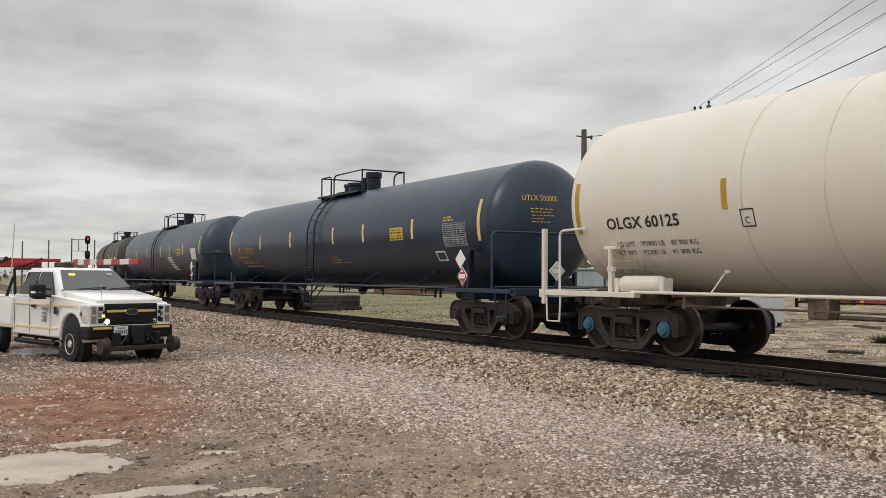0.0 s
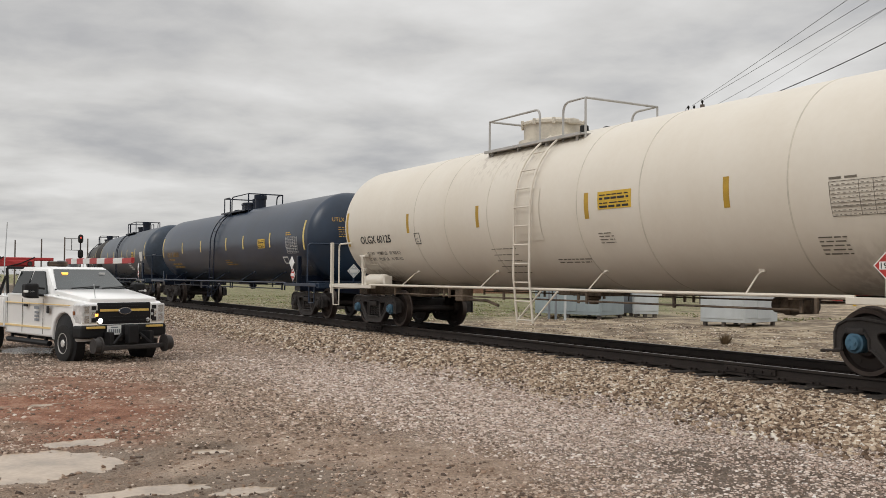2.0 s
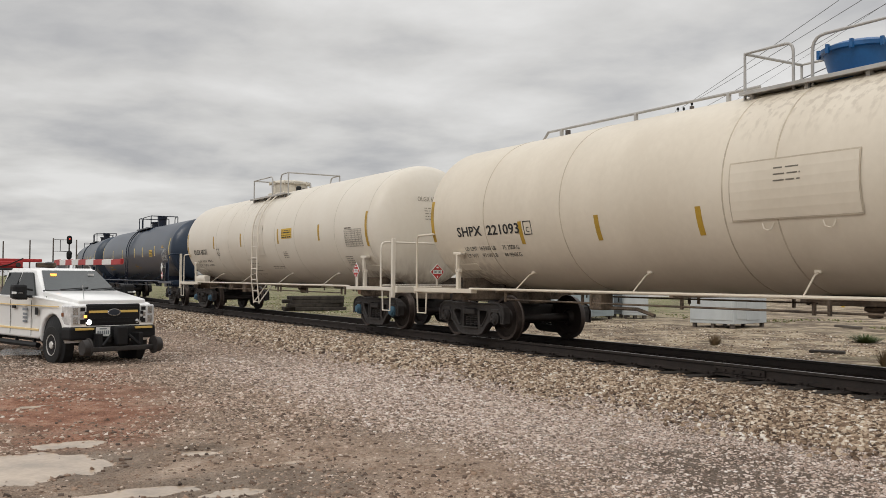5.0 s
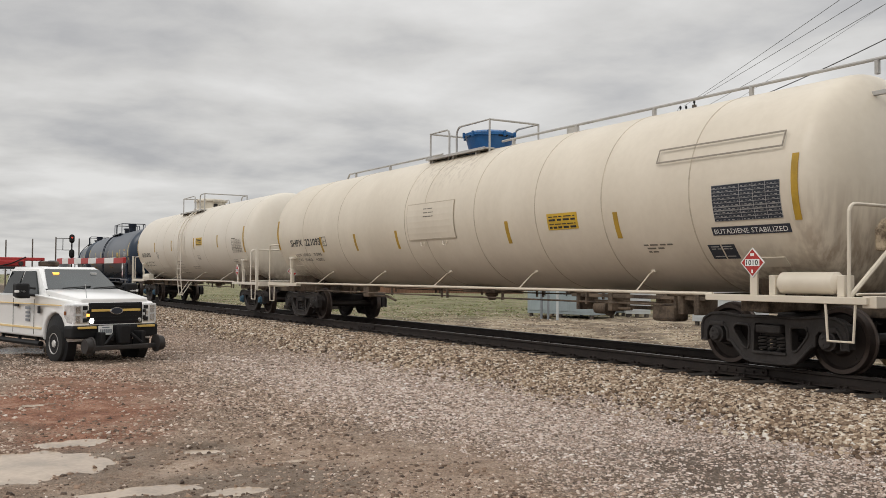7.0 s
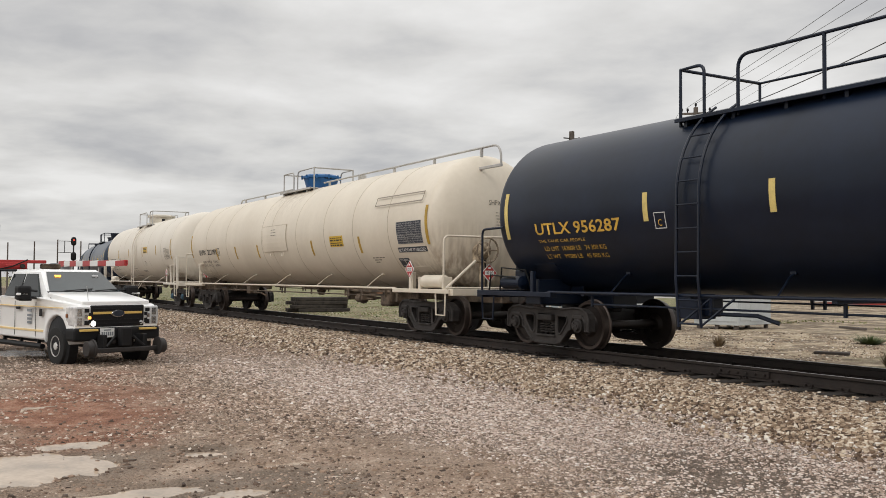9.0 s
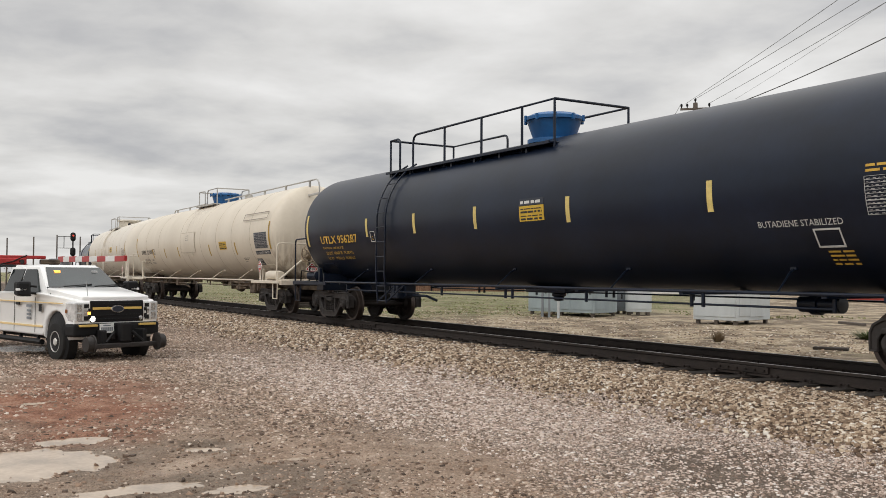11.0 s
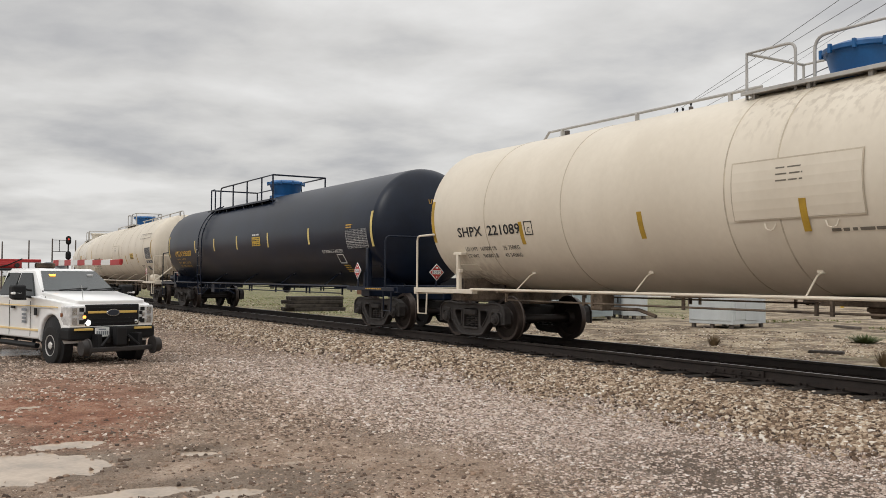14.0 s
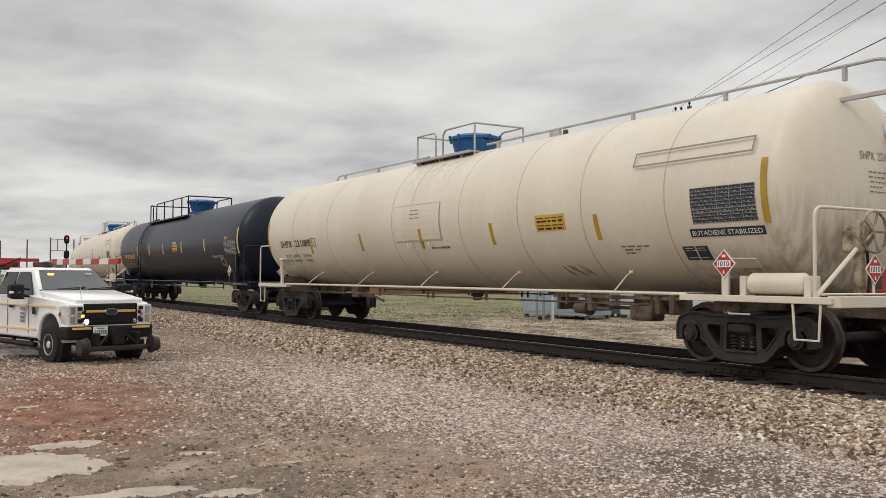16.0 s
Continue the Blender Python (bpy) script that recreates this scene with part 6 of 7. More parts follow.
    box(bm, 1.14, 1.24, -0.82, 0.82, 0.30, 0.40, 0.02)
    hr = part("rail_gear_beam", bm, M_STEEL, c, "grimy steel rail-guide axle")
    for s in (-1, 1):
        bm = B()
        lathe(bm, [(-0.07, 0.05), (-0.07, 0.15), (-0.03, 0.155), (0.05, 0.16), (0.055, 0.19), (0.085, 0.19), (0.085, 0.05)], 26, "y", Matrix.Translation((1.22, s * 0.80, 0.40)) @ Matrix.Diagonal((1, -s, 1, 1)))
        part("guide_wheel", bm, M_STEEL, hr, "rusty flanged guide wheel", True)
        bm = B()
        box(bm, 1.02, 1.2, s * 0.45 - 0.05, s * 0.45 + 0.05, 0.34, 0.66, 0.02)
        tube(bm, [(1.12, s * 0.2, 0.62), (1.2, s * 0.42, 0.42)], 0.03, 6)
        part("gear_arm", bm, M_BLK, hr)
    bm = B()
    box(bm, 1.08, 1.26, -0.12, 0.12, 0.42, 0.78, 0.03)
    part("gear_lock", bm, M_BLK, hr)
    # service body behind the cab
    bm = B()
    box(bm, -5.6, -3.08, -1.0, 1.0, 0.62, 1.32, 0.03)
    sb = part("service_body", bm, M_BODY, c, "white steel service body")
    for k in range(3):
        bm = B()
        box(bm, -5.55 + 0.84 * k, -4.77 + 0.84 * k, -1.012, -0.995, 0.70, 1.27, 0.008)
        part("locker_door", bm, M_BODY, sb)
    bm = B()
    box(bm, -5.6, -3.1, -1.016, -1.0, 0.66, 0.695, 0.002)
    part("body_stripe", bm, M_YELS, sb)
    bm = B()
    for s in (-1, 1):
        tube(bm, [(-3.15, s * 0.88, 1.3), (-3.15, s * 0.84, 1.95)], 0.03, 6)
        tube(bm, [(-3.15, s * 0.86, 1.75), (-3.6, s * 0.9, 1.3)], 0.03, 6)
    tube(bm, [(-3.15, -0.84, 1.95), (-3.15, 0.84, 1.95)], 0.03, 6)
    part("headache_rack", bm, M_BLK, c)
    bm = B()
    tube(bm, [(-3.4, -0.85, 1.3), (-3.42, -0.80, 2.0), (-3.36, -0.78, 3.0)], 0.012, 5)
    part("whip_antenna", bm, M_PALE, c)
    bm = B()
    box(bm, -4.0, 0.85, -0.45, 0.45, 0.36, 0.62, 0.03)
    part("chassis", bm, M_BLK, c)
    bm = B()
    box(bm, -0.86, -0.70, -0.74, 0.74, 1.46, 1.50, 0.008)
    for s in (-0.45, 0.2):
        tube(bm, [(-0.70, s, 1.51), (-0.78, s + 0.62, 1.55)], 0.012, 5)
    part("wiper_cowl", bm, M_BLK, c)
    # a short blunt nose, a wide cab and a high belt line
    for ob in c.children_recursive:
        low = ob.name.split(".")[0]
        if low in ("wheel", "rim", "hand_hole", "lug_nut"):
            continue
        for v in ob.data.vertices:
            x, y, z = v.co
            if x > 1.03 and low in ("rail_gear_beam", "guide_wheel", "gear_arm", "gear_lock"):
                x -= 0.10
            elif x > 0.4:
                x = 0.4 + (x - 0.4) * 0.60
                y *= 1 - 0.05 * min(1, (x - 0.4) / 0.25)
            if z > 1.3:
                y *= 1 + 0.09 * min(1, (z - 1.3) / 0.05) * (0.5 if low == "mirror" else 1)
            if z > 0.62:
                z += 0.035 * min(1, (z - 0.62) / 0.15) + 0.03 * max(0, z - 1.2)
            v.co = (x, y, z)
    return c


pickup()


def boom_truck():
    """A crane truck behind the pickup: its red folded boom shows over the pickup's roof."""
    t = thing("boom_truck", pose(-33.6, 2.85, -0.60, 0, 0, 92), "parked white crane truck with a red folded boom", "truck")
    bm = B()
    box(bm, -5.5, 2.6, -1.15, 1.15, 0.75, 1.05, 0.03)
    part("flatbed", bm, M_BLK, t)
    bm = B()
    box(bm, -7.6, -5.6, -1.15, 1.15, 0.6, 2.1, 0.12)
    cb = part("cab", bm, M_BODY, t)
    bm = B()
    box(bm, -7.2, -6.0, -1.17, -1.13, 1.3, 1.9, 0.02)
    part("side_glass", bm, M_GLASS, cb)
    # two nested boom sections with hoses, pins and a hook block
    bm = B()
    box(bm, -4.4, 0.9, -0.24, 0.16, 2.03, 2.25, 0.03)
    b = part("boom", bm, M_REDS, t, "red plated crane boom")
    bm = B()
    box(bm, -4.0, 1.5, -0.19, 0.11, 2.23, 2.34, 0.02)
    part("boom_extension", bm, M_REDS, b)
    for x, z in ((-3.6, 2.13), (-2.5, 2.31), (-1.55, 2.15), (-0.5, 2.31), (0.45, 2.13)):
        bm = B()
        box(bm, x - 0.22, x + 0.22, -0.28, 0.19, z - 0.06, z + 0.06, 0.02)
        part("boom_plate", bm, M_PALE if z > 2.3 else M_REDS, b)
        bm = B()
        tube(bm, [(x - 0.4, -0.29, 2.03), (x, -0.3, 2.13), (x + 0.45, -0.29, 2.35)], 0.022, 5)
        part("hose", bm, M_DARK, b)
        bm = B()
        lathe(bm, [(-0.31, 0.0), (-0.31, 0.07), (-0.27, 0.08)], 12, "y", Matrix.Translation((x + 0.3, 0, z)))
        part("pin", bm, M_STEEL, b)
    bm = B()
    box(bm, 1.35, 1.95, -0.22, 0.18, 2.05, 2.22, 0.04)
    part("boom_head", bm, M_RUSTY, b)
    for x in (-3.0, 0.8):
        bm = B()
        box(bm, x - 0.14, x + 0.14, -0.2, 0.2, 1.0, 2.05, 0.03)
        part("boom_rest", bm, M_BLK, t)
    for x in (-6.4, -3.5, -2.3, 1.6):
        for s in (-1, 1):
            bm = B()
            lathe(bm, [(-0.15, 0.25), (-0.15, 0.46), (-0.1, 0.5), (0.1, 0.5), (0.15, 0.46), (0.15, 0.25)], 24, "y", Matrix.Translation((x, s * 1.0, 0.5)))
            part("wheel", bm, M_TYRE, t)


boom_truck()


# ---- the cars of the train, head to tail ----
CARS = []
M_INKW = mat("white_lettering", (0.62, 0.62, 0.60), 0.6)
M_INKG = mat("worn_grey_lettering", (0.16, 0.14, 0.11), 0.7)
M_PALESTRIPE = mat("pale_reflective_strip", (0.68, 0.53, 0.18), 0.5, var=0.2, scale=4)
M_INKF = mat("faded_orange_lettering", (0.36, 0.22, 0.05), 0.7, var=0.5, scale=5)
S_SPEC = dict(rail_from=1.48, lead_end=1.55, post_lead=1.46, step_lead=1.24, paint=M_CREAM, under=M_RUSTY, stripe_z=(1.81, 2.21), seams=(-23.4, -21.1, -17.6, -16.75, -14.8, -12.85, -11.1, -9.24),
              centre=-16.33, trucks=(-24.45, -8.2), shell=(-25.36, -7.42), stripes=(-25.29, -22.27, -20.2, -18.05, -13.75, -10.8, -7.48))
O_SPEC = dict(rail_from=1.08, post_lead=1.18, rail_top=2.0, paint=M_IVORY, under=M_RUSTY, caps=M_CAPS, stripe_z=(2.15, 2.57), centre=-35.7, trucks=(-42.75, -28.66), shell=(-43.62, -28.15),
              stripes=(-43.48, -40.3, -37.45, -34.15, -31.2, -28.4), seams=(-40.0, -38.7, -37.1, -34.4, -32.9, -30.2, -28.32))
K_SPEC = dict(rail_from=1.24, lead_end=1.56, post_lead=1.44, step_lead=1.24, rail_top=2.14, paint=M_BLACK, under=M_BLACK, pipes=M_BLACK, radius=1.375, stripe_z=(2.08, 2.51), centre=4.62, trucks=(-3.85, 13.08), shell=(-4.78, 13.56),
              stripes=(-4.57, -0.95, 1.37, 3.8, 6.65, 9.75, 13.5), stripe_paint=M_PALESTRIPE)
B_SPEC = dict(stripe_paint=M_PALESTRIPE, paint=M_NAVY, under=M_BLACK, pipes=M_BLACK, radius=1.255, stripe_z=(2.06, 2.5), centre=-54.95, trucks=(-62.8, -47.1), shell=(-63.4, -46.5),
              stripes=(-63.2, -60.0, -57.3, -54.1, -52.2, -49.6, -46.8))


def shifted(spec, d):
    out = dict(spec)
    for k in ("trucks", "shell", "stripes", "seams"):
        if k in spec:
            out[k] = tuple(u + d for u in spec[k])
    out["centre"] = spec["centre"] + d
    return out


def stencil(car, ink, u, mark, load, tare, width, h=0.195, z=2.0, w2=1.8):
    words("reporting_mark", car, ink, mark, u, z, width * 0.98, h, 0.018)
    words("load_limit", car, ink, load, u + 0.12, z - 0.27, w2, 0.085)
    words("light_weight", car, ink, tare, u + 0.10, z - 0.40, w2, 0.085)


def end_marks(car, c, spec, ink, mark, z):
    x1 = spec["shell"][1] - c - 0.06
    y, w = {"cream_paint": (-0.2, 0.76), "ivory_paint": (-0.42, 0.62), "black_paint": (-0.14, 0.74)}.get(spec["paint"].name, (-0.7, 0.8))
    head_words(car, M_INKG if ink is M_INK else ink, mark, x1, y, z, w, 0.11, [(y + 0.16, y + 0.68, z - 0.17, 0.016), (y + 0.16, y + 0.62, z - 0.235, 0.016), (y + 0.18, y + 0.72, z - 0.30, 0.016), (y + 0.18, y + 0.45, z - 0.365, 0.016), (y + 0.18, y + 0.6, z - 0.43, 0.016)])
    yp = {"cream_paint": -0.41, "ivory_paint": -0.26}.get(spec["paint"].name, -0.31)
    d = diamond(car, spec["trucks"][1] - c + 1.56, yp, 1.33, *(("", M_PALE) if spec["paint"] is M_NAVY else ("1010",)))
    d.matrix_basis = pose(spec["trucks"][1] - c + 1.56, yp, 1.33, 0, 0, 90)
    bm = B()
    box(bm, -0.02, 0.02, 0.008, 0.03, -0.32, 0.16, 0.004)
    part("placard_holder", bm, spec["paint"], d)


def placard(car, spec, x, z, number):
    d = diamond(car, x, -1.5, z, number)
    bm = B()
    w = 0.055 if spec["paint"] in (M_CREAM, M_IVORY) else 0.03
    box(bm, -w, w, 0.008, 0.03, 0.985 - z, 0.12, 0.004)
    part("placard_holder", bm, spec["paint"], d)
    return d


SCUFF = (-12.05, -11.45)


def cream_car(d, mark, load, tare):
    spec = shifted(S_SPEC, d)
    if d:
        spec["stripes"] = (16.41, 19.42, 22.45, 25.33, 27.97, 30.93, 34.22)
    car, c = tank_car("cream-white tank car with a blue valve housing and stained ends", spec)
    o = lambda u: u + d - c
    stencil(car, M_INK, o(-24.38), mark, load, tare, 2.12)
    frame_box("inspection_mark", car, M_INK, o(-22.17), o(-21.94), 1.97, 2.21, 0.014)
    words("inspection_letter", car, M_INK, "C", o(-22.1), 2.01, 0.09, 0.10)
    bars("capacity_print", car, M_INKG, [(o(-16.75), o(-16.35), z, 0.018) for z in (2.6, 2.52, 2.44)], 0.02)
    patch("test_panel", car, M_CREAM, o(-17.45), o(-15.55), 1.99, 2.72, 0.018, "raised cream plate on the tank side")
    frame_box("panel_edge", car, M_SEAM, o(-17.47), o(-15.53), 1.97, 2.74, 0.018, 0.016)
    frame_box("sight_frame", car, M_EDGE, o(-9.9), o(-7.66), 2.85, 3.06, 0.022, 0.05)
    q = 0.08 if d else 0.0
    data_table(car, o(-8.82 + q), o(-7.70 + q), 1.97, 2.45, M_BOARD, M_GREYRAIL, 10)
    patch("product_strip", car, M_BOARD, o(-8.92 + q), o(-7.63 + q), 1.785, 1.895, 0.007)
    words("product_name", car, M_WHITE, "BUTADIENE STABILIZED", o(-8.88 + q), 1.805, 1.21, 0.07, 0, 0.0095)
    for a in (-9.1, -8.85):
        patch("qualification_stencil", car, M_BOARD, o(a), o(a + 0.22), 1.47, 1.66, 0.007)
    bars("qualification_print", car, M_GREYRAIL, [(o(-9.05), o(-8.68), z, 0.010) for z in (1.50, 1.60, 1.63)], 0.0095)
    q = 0.18 if d else 0.0
    notice(car, o(-12.52 + q), o(-11.72 + q), 2.0, 2.27)
    bars("small_print", car, M_INKG, [(o(-10.35), o(-9.75), 1.68, 0.02), (o(-10.3), o(-9.95), 1.63, 0.02), (o(-10.3), o(-10.1), 1.58, 0.02)])
    if d:
        bm = B()
        rnd = random.Random(8)
        for k in range(13):
            u, z = SCUFF[0] + (SCUFF[1] - SCUFF[0]) * k / 12, rnd.uniform(1.24, 1.34)
            patch_bm(bm, o(u), o(u) + 0.014, z, z + rnd.uniform(0.06, 0.16), 0.006, -0.10, 0.001)
        tagged(part("scuff_marks", bm, M_INKG, car, "dark scrape marks low on the tank"), kind="stuff")
        bars("owner_print", car, M_INKG, [(o(-16.05), o(-15.3), 1.79, 0.036)])
    for a in (-16.9, -16.0):
        bm = B()
        tube(bm, [skin(o(a) - 0.09, arc(1.93), 0.02), skin(o(a) - 0.06, arc(1.87), 0.05), skin(o(a), arc(1.85), 0.05), skin(o(a) + 0.06, arc(1.87), 0.05), skin(o(a) + 0.09, arc(1.93), 0.02)], 0.01, 5)
        part("grab_loop", bm, M_CREAM, car)
    zb, zt = platform(car, M_GREYRAIL, o(-17.92), o(-15.52), ((o(-17.92), o(-17.1), "l"), (o(-16.80), o(-15.52), "r")), ((o(-17.92), o(-17.1), "l"), (o(-16.4), o(-15.52), "r")), 0.62, 4.42)
    dome(car, M_BLUE, o(-16.45), 0.43, -0.02, 0.44, True, 0.09)
    # one long rail over the top, bent down at both ends
    zr = 3.99
    for a, b in ((-22.9, -17.92), (-15.52, -6.38)):
        bm = B()
        pts = [(o(a), -0.3, zr), (o(b), -0.3, zr)]
        if a < -20:
            pts = [(o(a) - 0.25, -0.3, zr - 0.22)] + pts
        else:
            pts = [(o(a), -0.3, zr), *bend((o(a), -0.3, zr), (o(b), -0.3, zr + 0.02), (o(b), -0.3, zr - 1.0), 0.3), (o(b), -0.3, zr - 0.40)]
        tube(bm, pts, 0.024, 8)
        part("top_rail", bm, M_GREYRAIL, car)
        u = a + 0.4
        while u < b - 0.5:
            bm = B()
            box(bm, o(u) - 0.025, o(u) + 0.025, -0.33, -0.27, zr - 0.18, zr, 0.005)
            part("rail_post", bm, M_GREYRAIL, car)
            u += 2.0
    bm = B()
    lathe(bm, [(AXZ + RAD - 0.03, 0.12), (AXZ + RAD + 0.14, 0.12), (AXZ + RAD + 0.15, 0.09)], 14, "z")
    bmesh.ops.translate(bm, verts=bm.verts, vec=(o(-13.6), 0, 0))
    part("vent_stub", bm, M_GREYRAIL, car)
    # ladder up the tail end
    x = o(-6.86)
    steps_ = [(0.0, 1.0), (0.0, 2.5), (-0.08, 2.95), (-0.26, 3.32), (-0.48, 3.56)]
    for y in (0.47, 0.82):
        bm = B()
        tube(bm, [(x + dx, y, z) for dx, z in steps_], 0.022, 6)
        part("end_ladder_rail", bm, M_GREYRAIL, car)
    for k in range(8):
        z = 1.2 + 0.31 * k
        dx = float(np.interp(z, [q_[1] for q_ in steps_], [q_[0] for q_ in steps_]))
        bm = B()
        tube(bm, [(x + dx, 0.47, z), (x + dx, 0.82, z)], 0.014, 5)
        part("end_ladder_rung", bm, M_GREYRAIL, car)
    bm = B()
    box(bm, o(-7.25), o(-6.36), -0.33, -0.27, 3.54, 3.60, 0.008)
    part("rail_bracket", bm, M_GREYRAIL, car)
    reservoir(car, M_CREAM, o(-7.86), o(-6.93))
    bm = B()
    box(bm, o(-10.20) - 0.24, o(-10.20) + 0.24, -1.02, -0.7, 0.54, 0.83, 0.05)
    box(bm, o(-10.20) - 0.17, o(-10.20) + 0.17, -1.0, -0.72, 0.81, 0.97, 0.02)
    part("brake_valve", bm, M_RUSTY, car, "dusty brown brake valve box")
    bm = B()
    for z, y_, a0, b0 in ((0.90, -1.05, -12.3, -9.3), (0.80, -0.9, -11.9, -9.5), (0.72, -0.75, -11.6, -10.5)):
        box(bm, o(a0), o(b0), y_ - 0.03, y_ + 0.03, z - 0.028, z + 0.028, 0.006)
    for u in (-12.1, -11.3, -9.75, -9.45):
        box(bm, o(u) - 0.05, o(u) + 0.05, -1.1, -0.7, 0.66, 0.98, 0.012)
    part("brake_linkage", bm, M_RUSTY, car, "dusty brown brake linkage")
    bm = B()
    lathe(bm, [(-0.34, 0.05), (-0.33, 0.10), (-0.05, 0.105), (-0.04, 0.13), (0.0, 0.13), (0.01, 0.03), (0.5, 0.025)], 16, "x", Matrix.Translation((o(-11.45), -0.95, 0.70)))
    part("slack_adjuster", bm, M_RUSTY, car, "", True)
    hand_brake(car, M_CREAM, o(-6.60), -0.48, 1.80)
    bm = B()
    tube(bm, [(o(-6.75), -1.42, 0.98), (o(-6.68), -0.72, 1.58)], 0.03, 8)
    part("brake_strut", bm, M_CREAM, car)
    placard(car, spec, o(-8.09), 1.40, "1010")
    end_marks(car, c, spec, M_INK, mark, 2.78)
    CARS.append((car, spec))


def manway_car():
    spec = O_SPEC
    car, c = tank_car("cream-white tank car with cream manway dome and side ladder", spec)
    o = lambda u: u - c
    stencil(car, M_INK, o(-42.78), "OLGX 60125", "LD LMT   193800 LB    87 900 KG", "LT WT    92200 LB    41 900 KG", 1.62, 0.19, 1.97, 1.72)
    frame_box("inspection_mark", car, M_INK, o(-40.05), o(-39.82), 1.90, 2.14, 0.014)
    words("inspection_letter", car, M_INK, "C", o(-39.98), 1.94, 0.08, 0.10)
    notice(car, o(-33.86), o(-33.08), 2.28, 2.56)
    data_table(car, o(-29.6), o(-28.66), 1.95, 2.36, None, M_INKG, 8)
    bars("table_heading", car, M_INKG, [(o(-29.6), o(-29.2), 2.39, 0.025)])
    bars("small_print", car, M_INKG, [(o(-37.2), o(-36.4), 1.72 - 0.055 * k, 0.012) for k in range(0, 9, 2)] + [(o(-35.3), o(-34.4), 1.5, 0.016), (o(-35.3), o(-34.45), 1.45, 0.016)])
    bars("repair_print", car, M_INKG, [(o(-33.95), o(-33.6), 1.9 - 0.05 * k, 0.014) for k in range(4)] + [(o(-29.9), o(-29.5), 1.7 - 0.05 * k, 0.015) for k in range(5)])
    patch("ladder_pad", car, M_IVORY, o(-36.18), o(-35.43), 1.85, 2.75, 0.014)
    zb, zt = platform(car, M_GREYRAIL, o(-37.95), o(-34.92), ((o(-37.95), o(-36.25), "l"), (o(-35.55), o(-34.92), "r")), ((o(-37.95), o(-37.2), "l"), (o(-35.6), o(-34.92), "r")), 0.84, 4.33)
    dome(car, M_SEAM2, o(-36.95), 0.56, -0.04, 0.42, True, 0.02)
    for k, (dx, h) in enumerate(((0.85, 0.08), (1.15, 0.11), (1.45, 0.07))):
        bm = B()
        lathe(bm, [(AXZ + RAD - 0.03, 0.09), (AXZ + RAD + h, 0.08), (AXZ + RAD + h + 0.02, 0.05)], 12, "z", Matrix.Translation((o(-36.95) + dx, 0.15 * (-1) ** k, 0)))
        part("top_valve", bm, M_DARK, car, "", True)
    side_ladder(car, M_IVORY, o(-36.06), o(-35.58), 3.9)
    reservoir(car, M_IVORY, o(-42.56), o(-41.62), -1.28, 1.10)
    x = o(-28.66) + 1.70
    bm = B()
    box(bm, x - 0.04, x + 0.04, -1.52, -1.44, 0.75, 2.06, 0.01)
    part("end_post", bm, M_IVORY, car)
    x = o(-42.75) - 1.6
    bm = B()
    box(bm, x - 0.04, x + 0.04, -1.52, -1.44, 0.75, 2.05, 0.01)
    part("end_post", bm, M_IVORY, car)
    placard(car, spec, o(-28.8), 1.35, "1993")
    end_marks(car, c, spec, M_INK, "OLGX 60125", 3.0)
    CARS.append((car, spec))


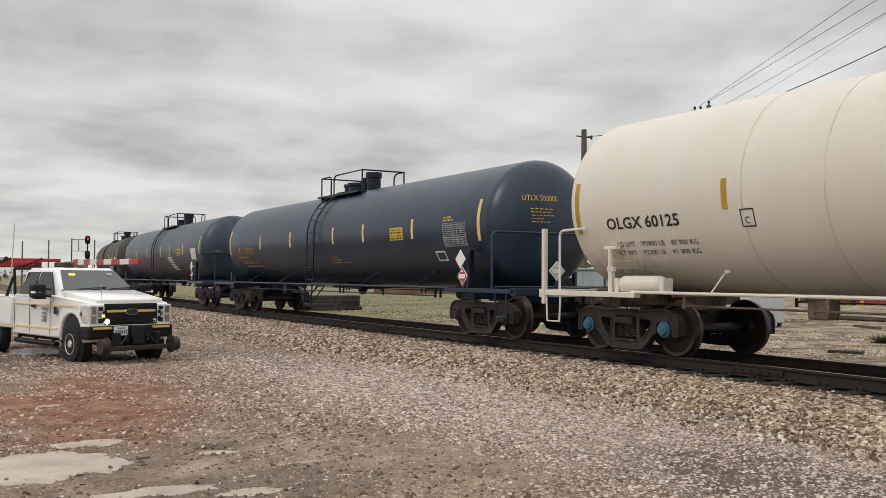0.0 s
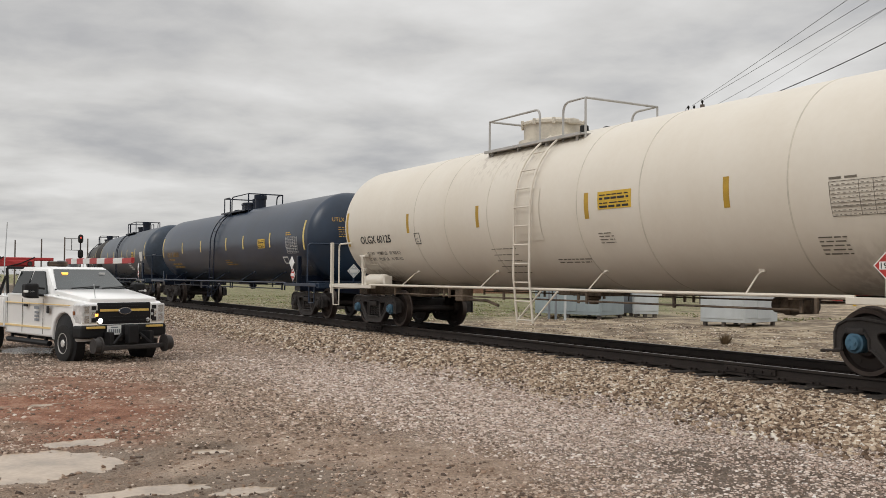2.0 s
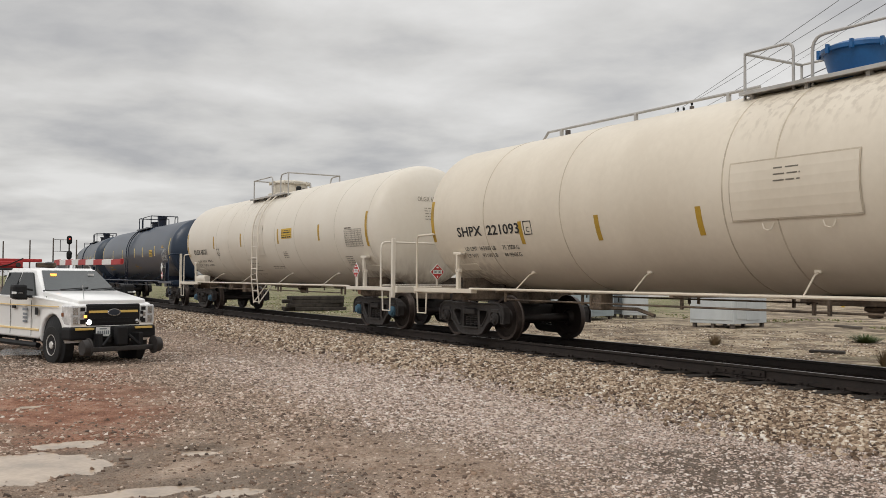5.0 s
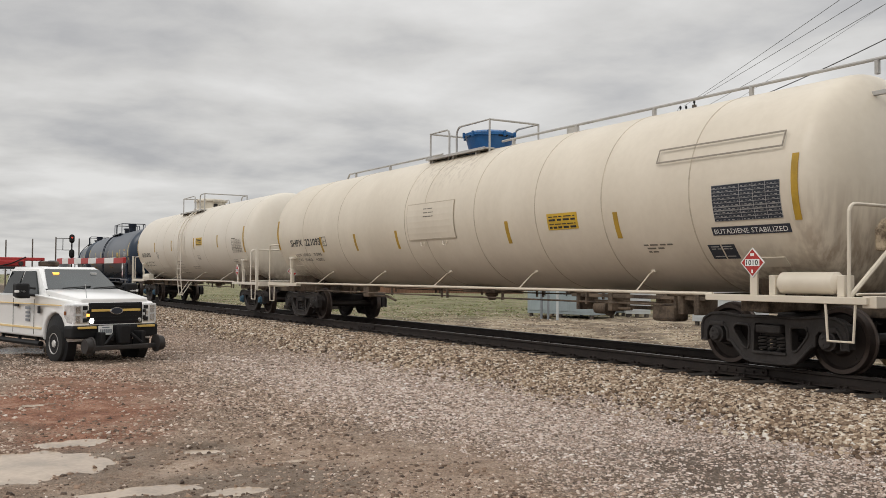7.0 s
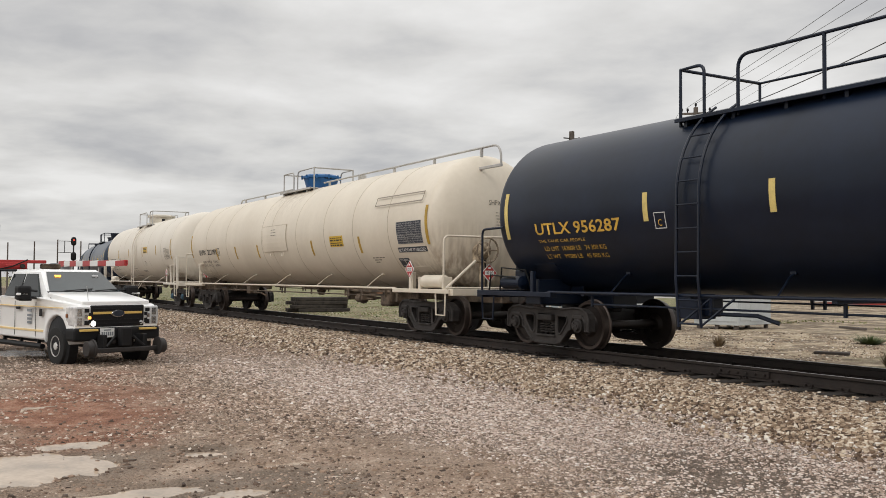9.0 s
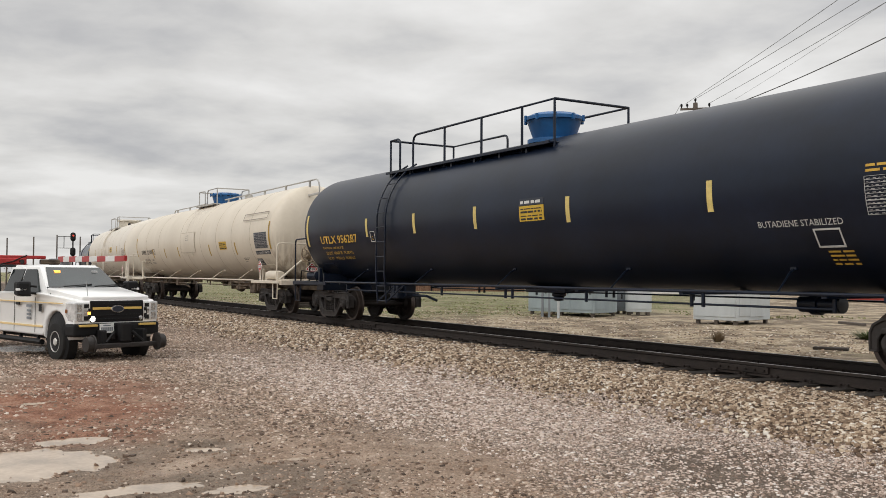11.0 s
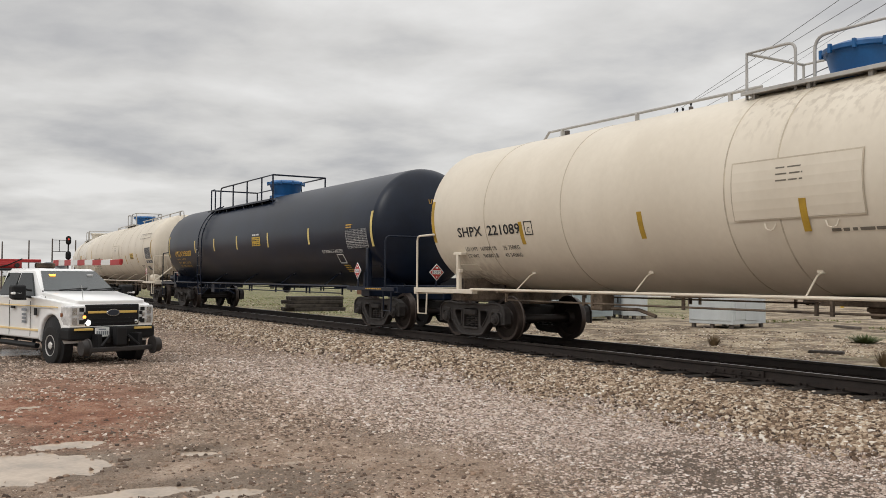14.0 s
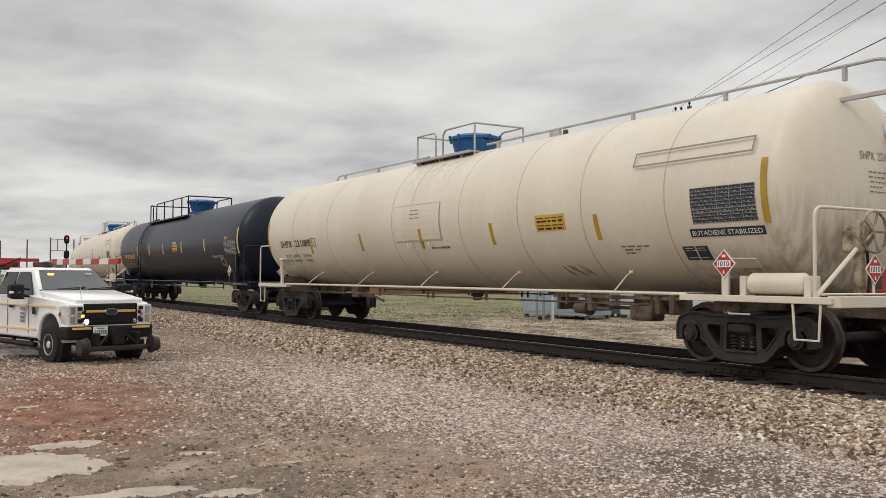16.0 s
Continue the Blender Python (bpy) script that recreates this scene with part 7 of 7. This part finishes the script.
def black_car():
    spec = K_SPEC
    car, c = tank_car("matt black tank car with yellow lettering and blue valve housing", spec)
    o = lambda u: u - c
    stencil(car, M_INKY, o(-3.72), "UTLX 956287", "LD LMT  163600 LB   74 300 KG", "LT WT   99200 LB   45 000 KG", 2.24, 0.21, 1.97, 1.6)
    words("slogan", car, M_INKY, "THE TANK CAR PEOPLE", o(-3.7), 1.84, 1.25, 0.055, -0.004)
    frame_box("inspection_mark", car, M_INKW, o(-0.78), o(-0.55), 1.96, 2.2, 0.012)
    words("inspection_letter", car, M_INKY, "C", o(-0.71), 2.0, 0.08, 0.10)
    notice(car, o(5.28), o(6.0), 2.15, 2.42)
    patch("notice_header", car, M_BOARD, o(5.28), o(6.0), 2.43, 2.55, 0.007)
    bars("header_print", car, M_INKW, [(o(5.32), o(5.9), 2.46, 0.05)], 0.0095)
    data_table(car, o(12.1), o(13.25), 1.92, 2.36, None, M_INKW)
    bars("table_heading", car, M_INKY, [(o(12.12), o(12.5), 2.47, 0.03), (o(12.12), o(12.45), 2.41, 0.03)])
    words("product_name", car, M_INKW, "BUTADIENE STABILIZED", o(10.5), 1.83, 1.25, 0.085)
    frame_box("qualification_stencil", car, M_INKW, o(11.3), o(11.68), 1.56, 1.79, 0.02)
    bars("qualification_print", car, M_INKY, [(o(11.4), o(11.75), 1.5 - 0.05 * k, 0.02) for k in range(4)])
    zb, zt = platform(car, M_BLACK, o(-0.75), o(5.6), ((o(-0.75), o(-0.28), "l"), (o(0.35), o(5.6), "r")), ((o(-0.75), o(1.6), "l"), (o(3.6), o(5.6), "r")), 0.88, 4.38, 0.026)
    for u in (1.75, 3.2, 4.6):
        top_rails(car, M_BLACK, [[(o(u), -0.88, zb - 0.05), (o(u), -0.88, zt)]], 0.026)
    dome(car, M_BLUE, o(4.45), 0.40, 0.0, 0.5, True, 0.13)
    side_ladder(car, M_BLACK, o(-0.21), o(0.21), 3.9, 0.54)
    bm = B()
    box(bm, o(-0.9), o(-0.5), -0.8, -0.4, 0.62, 1.0, 0.02)
    part("valve_box", bm, M_BLACK, car)
    x = o(-3.85) - 0.95
    bm = B()
    box(bm, x - 0.16, x + 0.16, -0.95, -0.65, 1.0, 1.38, 0.03)
    box(bm, x - 0.42, x - 0.22, -0.75, -0.35, 1.0, 1.55, 0.03)
    lathe(bm, [(-0.3, 0.05), (-0.28, 0.12), (0.28, 0.12), (0.3, 0.05)], 16, "x", Matrix.Translation((x + 0.1, -1.15, 1.14)))
    part("brake_valve", bm, M_BLACK, car, "black brake valve and cylinder on the end platform")
    for y_, z_ in ((-1.3, 1.28), (-1.05, 1.42), (-0.5, 1.62)):
        bm = B()
        tube(bm, [(x - 0.5, y_, 1.0), (x - 0.45, y_, z_), (x + 0.25, y_ + 0.05, z_ - 0.05), (x + 0.4, y_ + 0.1, 1.0)], 0.018, 6)
        part("brake_pipe", bm, M_DARK, car)
    placard(car, spec, o(12.97), 1.36, "1010")
    bm = B()
    box(bm, o(13.1), o(13.22), -1.36, -1.24, 0.98, 1.9, 0.02)
    part("bolster_post", bm, M_BLACK, car)
    patch_bm_sill = B()
    for k in range(9):
        box(patch_bm_sill, o(13.4) + 0.09 * k, o(13.4) + 0.09 * k + 0.055, -1.504, -1.5, 0.932, 0.958)
    tagged(part("sill_print", patch_bm_sill, M_INKY, car), kind="stuff")
    end_marks(car, c, spec, M_INKY, "UTLX 956287", 2.95)
    CARS.append((car, spec))


def navy_car(spec, label, mark, full=True):
    car, c = tank_car(label, spec)
    d = spec["centre"] - B_SPEC["centre"]
    o = lambda u: u + d - c
    P = M_BLACK
    if full:
        words("reporting_mark", car, M_INKF, mark, o(-62.5), 1.93, 1.9, 0.21, 0.004)
        bars("weight_print", car, M_INKF, [(o(-62.4), o(-61.4), 1.8, 0.05), (o(-62.0), o(-60.6), 1.62, 0.05), (o(-61.9), o(-60.4), 1.5, 0.05)])
        bars("outlet_print", car, M_INKF, [(o(-54.5), o(-54.0), 1.7, 0.03), (o(-54.5), o(-53.8), 1.63, 0.03), (o(-54.5), o(-53.3), 1.56, 0.03)])
        data_table(car, o(-48.2), o(-47.3), 1.85, 2.33, None, M_INKW)
        bars("table_heading", car, M_INKY, [(o(-48.2), o(-47.8), 2.38, 0.03), (o(-48.2), o(-47.85), 2.44, 0.03)])
        end_marks(car, c, spec, M_INKY, mark, 2.72)
    else:
        bars("worn_print", car, M_INKW, [(o(-52.6 + 0.1 * k), o(-51.8 + 0.12 * k), 1.95 - 0.1 * k, 0.06) for k in range(6)])
        patch("data_board", car, M_INKW, o(-48.2), o(-47.4), 1.85, 2.3, 0.007, "faded grey data stencil")
    notice(car, o(-50.7), o(-50.05), 2.05, 2.34)
    frame_box("qualification_stencil", car, M_INKW, o(-48.7), o(-48.3), 1.55, 1.76, 0.03)
    placard(car, spec, o(-47.07), 1.22, "")
    p = diamond(car, o(-47.15), -1.5, 1.56, "", M_WHITE)
    zb, zt = platform(car, P, o(-56.5), o(-53.7), ((o(-56.5), o(-55.8), "l"), (o(-55.6), o(-53.7), "r")), ((o(-56.5), o(-55.6), "l"), (o(-54.3), o(-53.7), "r")), 0.63, 4.07)
    for dx, r, h in ((-1.0, 0.16, 0.3), (-0.35, 0.3, 0.28), (0.6, 0.2, 0.5), (0.05, 0.1, 0.4)):
        bm = B()
        lathe(bm, [(AXZ + RAD - 0.05, r), (AXZ + RAD + h * 0.7, r), (AXZ + RAD + h * 0.72, r * 1.15), (AXZ + RAD + h, r * 1.15), (AXZ + RAD + h + 0.02, 0)], 20, "z", Matrix.Translation((o(-55.0) + dx, 0.05, 0)))
        part("top_fitting", bm, P, car, "", True)
    side_ladder(car, P, o(-55.7), o(-55.2), 3.85)
    bm = B()
    box(bm, o(-47.1) - 0.06, o(-47.1) + 0.06, -1.36, -1.24, 0.98, 1.75, 0.02)
    part("bolster_post", bm, P, car)
    CARS.append((car, spec))


A_SPEC = shifted(B_SPEC, -20.45)
H_SPEC = shifted(B_SPEC, -40.9)
A_SPEC["paint"] = M_SLATE
H_SPEC["paint"] = M_BROWN
navy_car(H_SPEC, "dull brown-black tank car with a black top platform", "", False)
navy_car(A_SPEC, "faded slate-blue tank car with scuffed white stencils", "", False)
navy_car(B_SPEC, "dark navy tank car with yellow lettering and a black platform", "UTLX 500000")
manway_car()
cream_car(0.0, "SHPX  221093", "LD LMT  165900 LB      75 250KG", "LT WT    97100 LB      44 050KG")
black_car()
cream_car(41.7, "SHPX  221089", "LD LMT  167000 LB      75 750KG", "LT WT    96000 LB      43 545KG")


def rolled(t):
    for (t0, s0), (t1, s1) in zip(TRAIN, TRAIN[1:]):
        if t <= t1:
            return s0 + (s1 - s0) * (t - t0) / (t1 - t0)
    return TRAIN[-1][1]


def on_track(spec, t):
    """A car's pose with both its trucks on the curve."""
    c = spec["centre"]
    s = rolled(t)
    (x0, x1), k = [u - s for u in spec["trucks"]], spec["trucks"][0] - c
    y0, y1 = yc(x0), yc(x1)
    a = math.atan2(y1 - y0, x1 - x0)
    return pose(x0 - k * math.cos(a), y0 - k * math.sin(a), 0, 0, 0, math.degrees(a))


def motions():
    for car, spec in CARS:
        walk(car, [(0.5 * i, on_track(spec, 0.5 * i)) for i in range(33)])
    n = 132
    for w, a in WHEELS:
        walk(w, [(16.0 * i / n, pose(a, 0, WR, 0, -math.degrees(rolled(16.0 * i / n) / WR), 0)) for i in range(n + 1)])


motions()
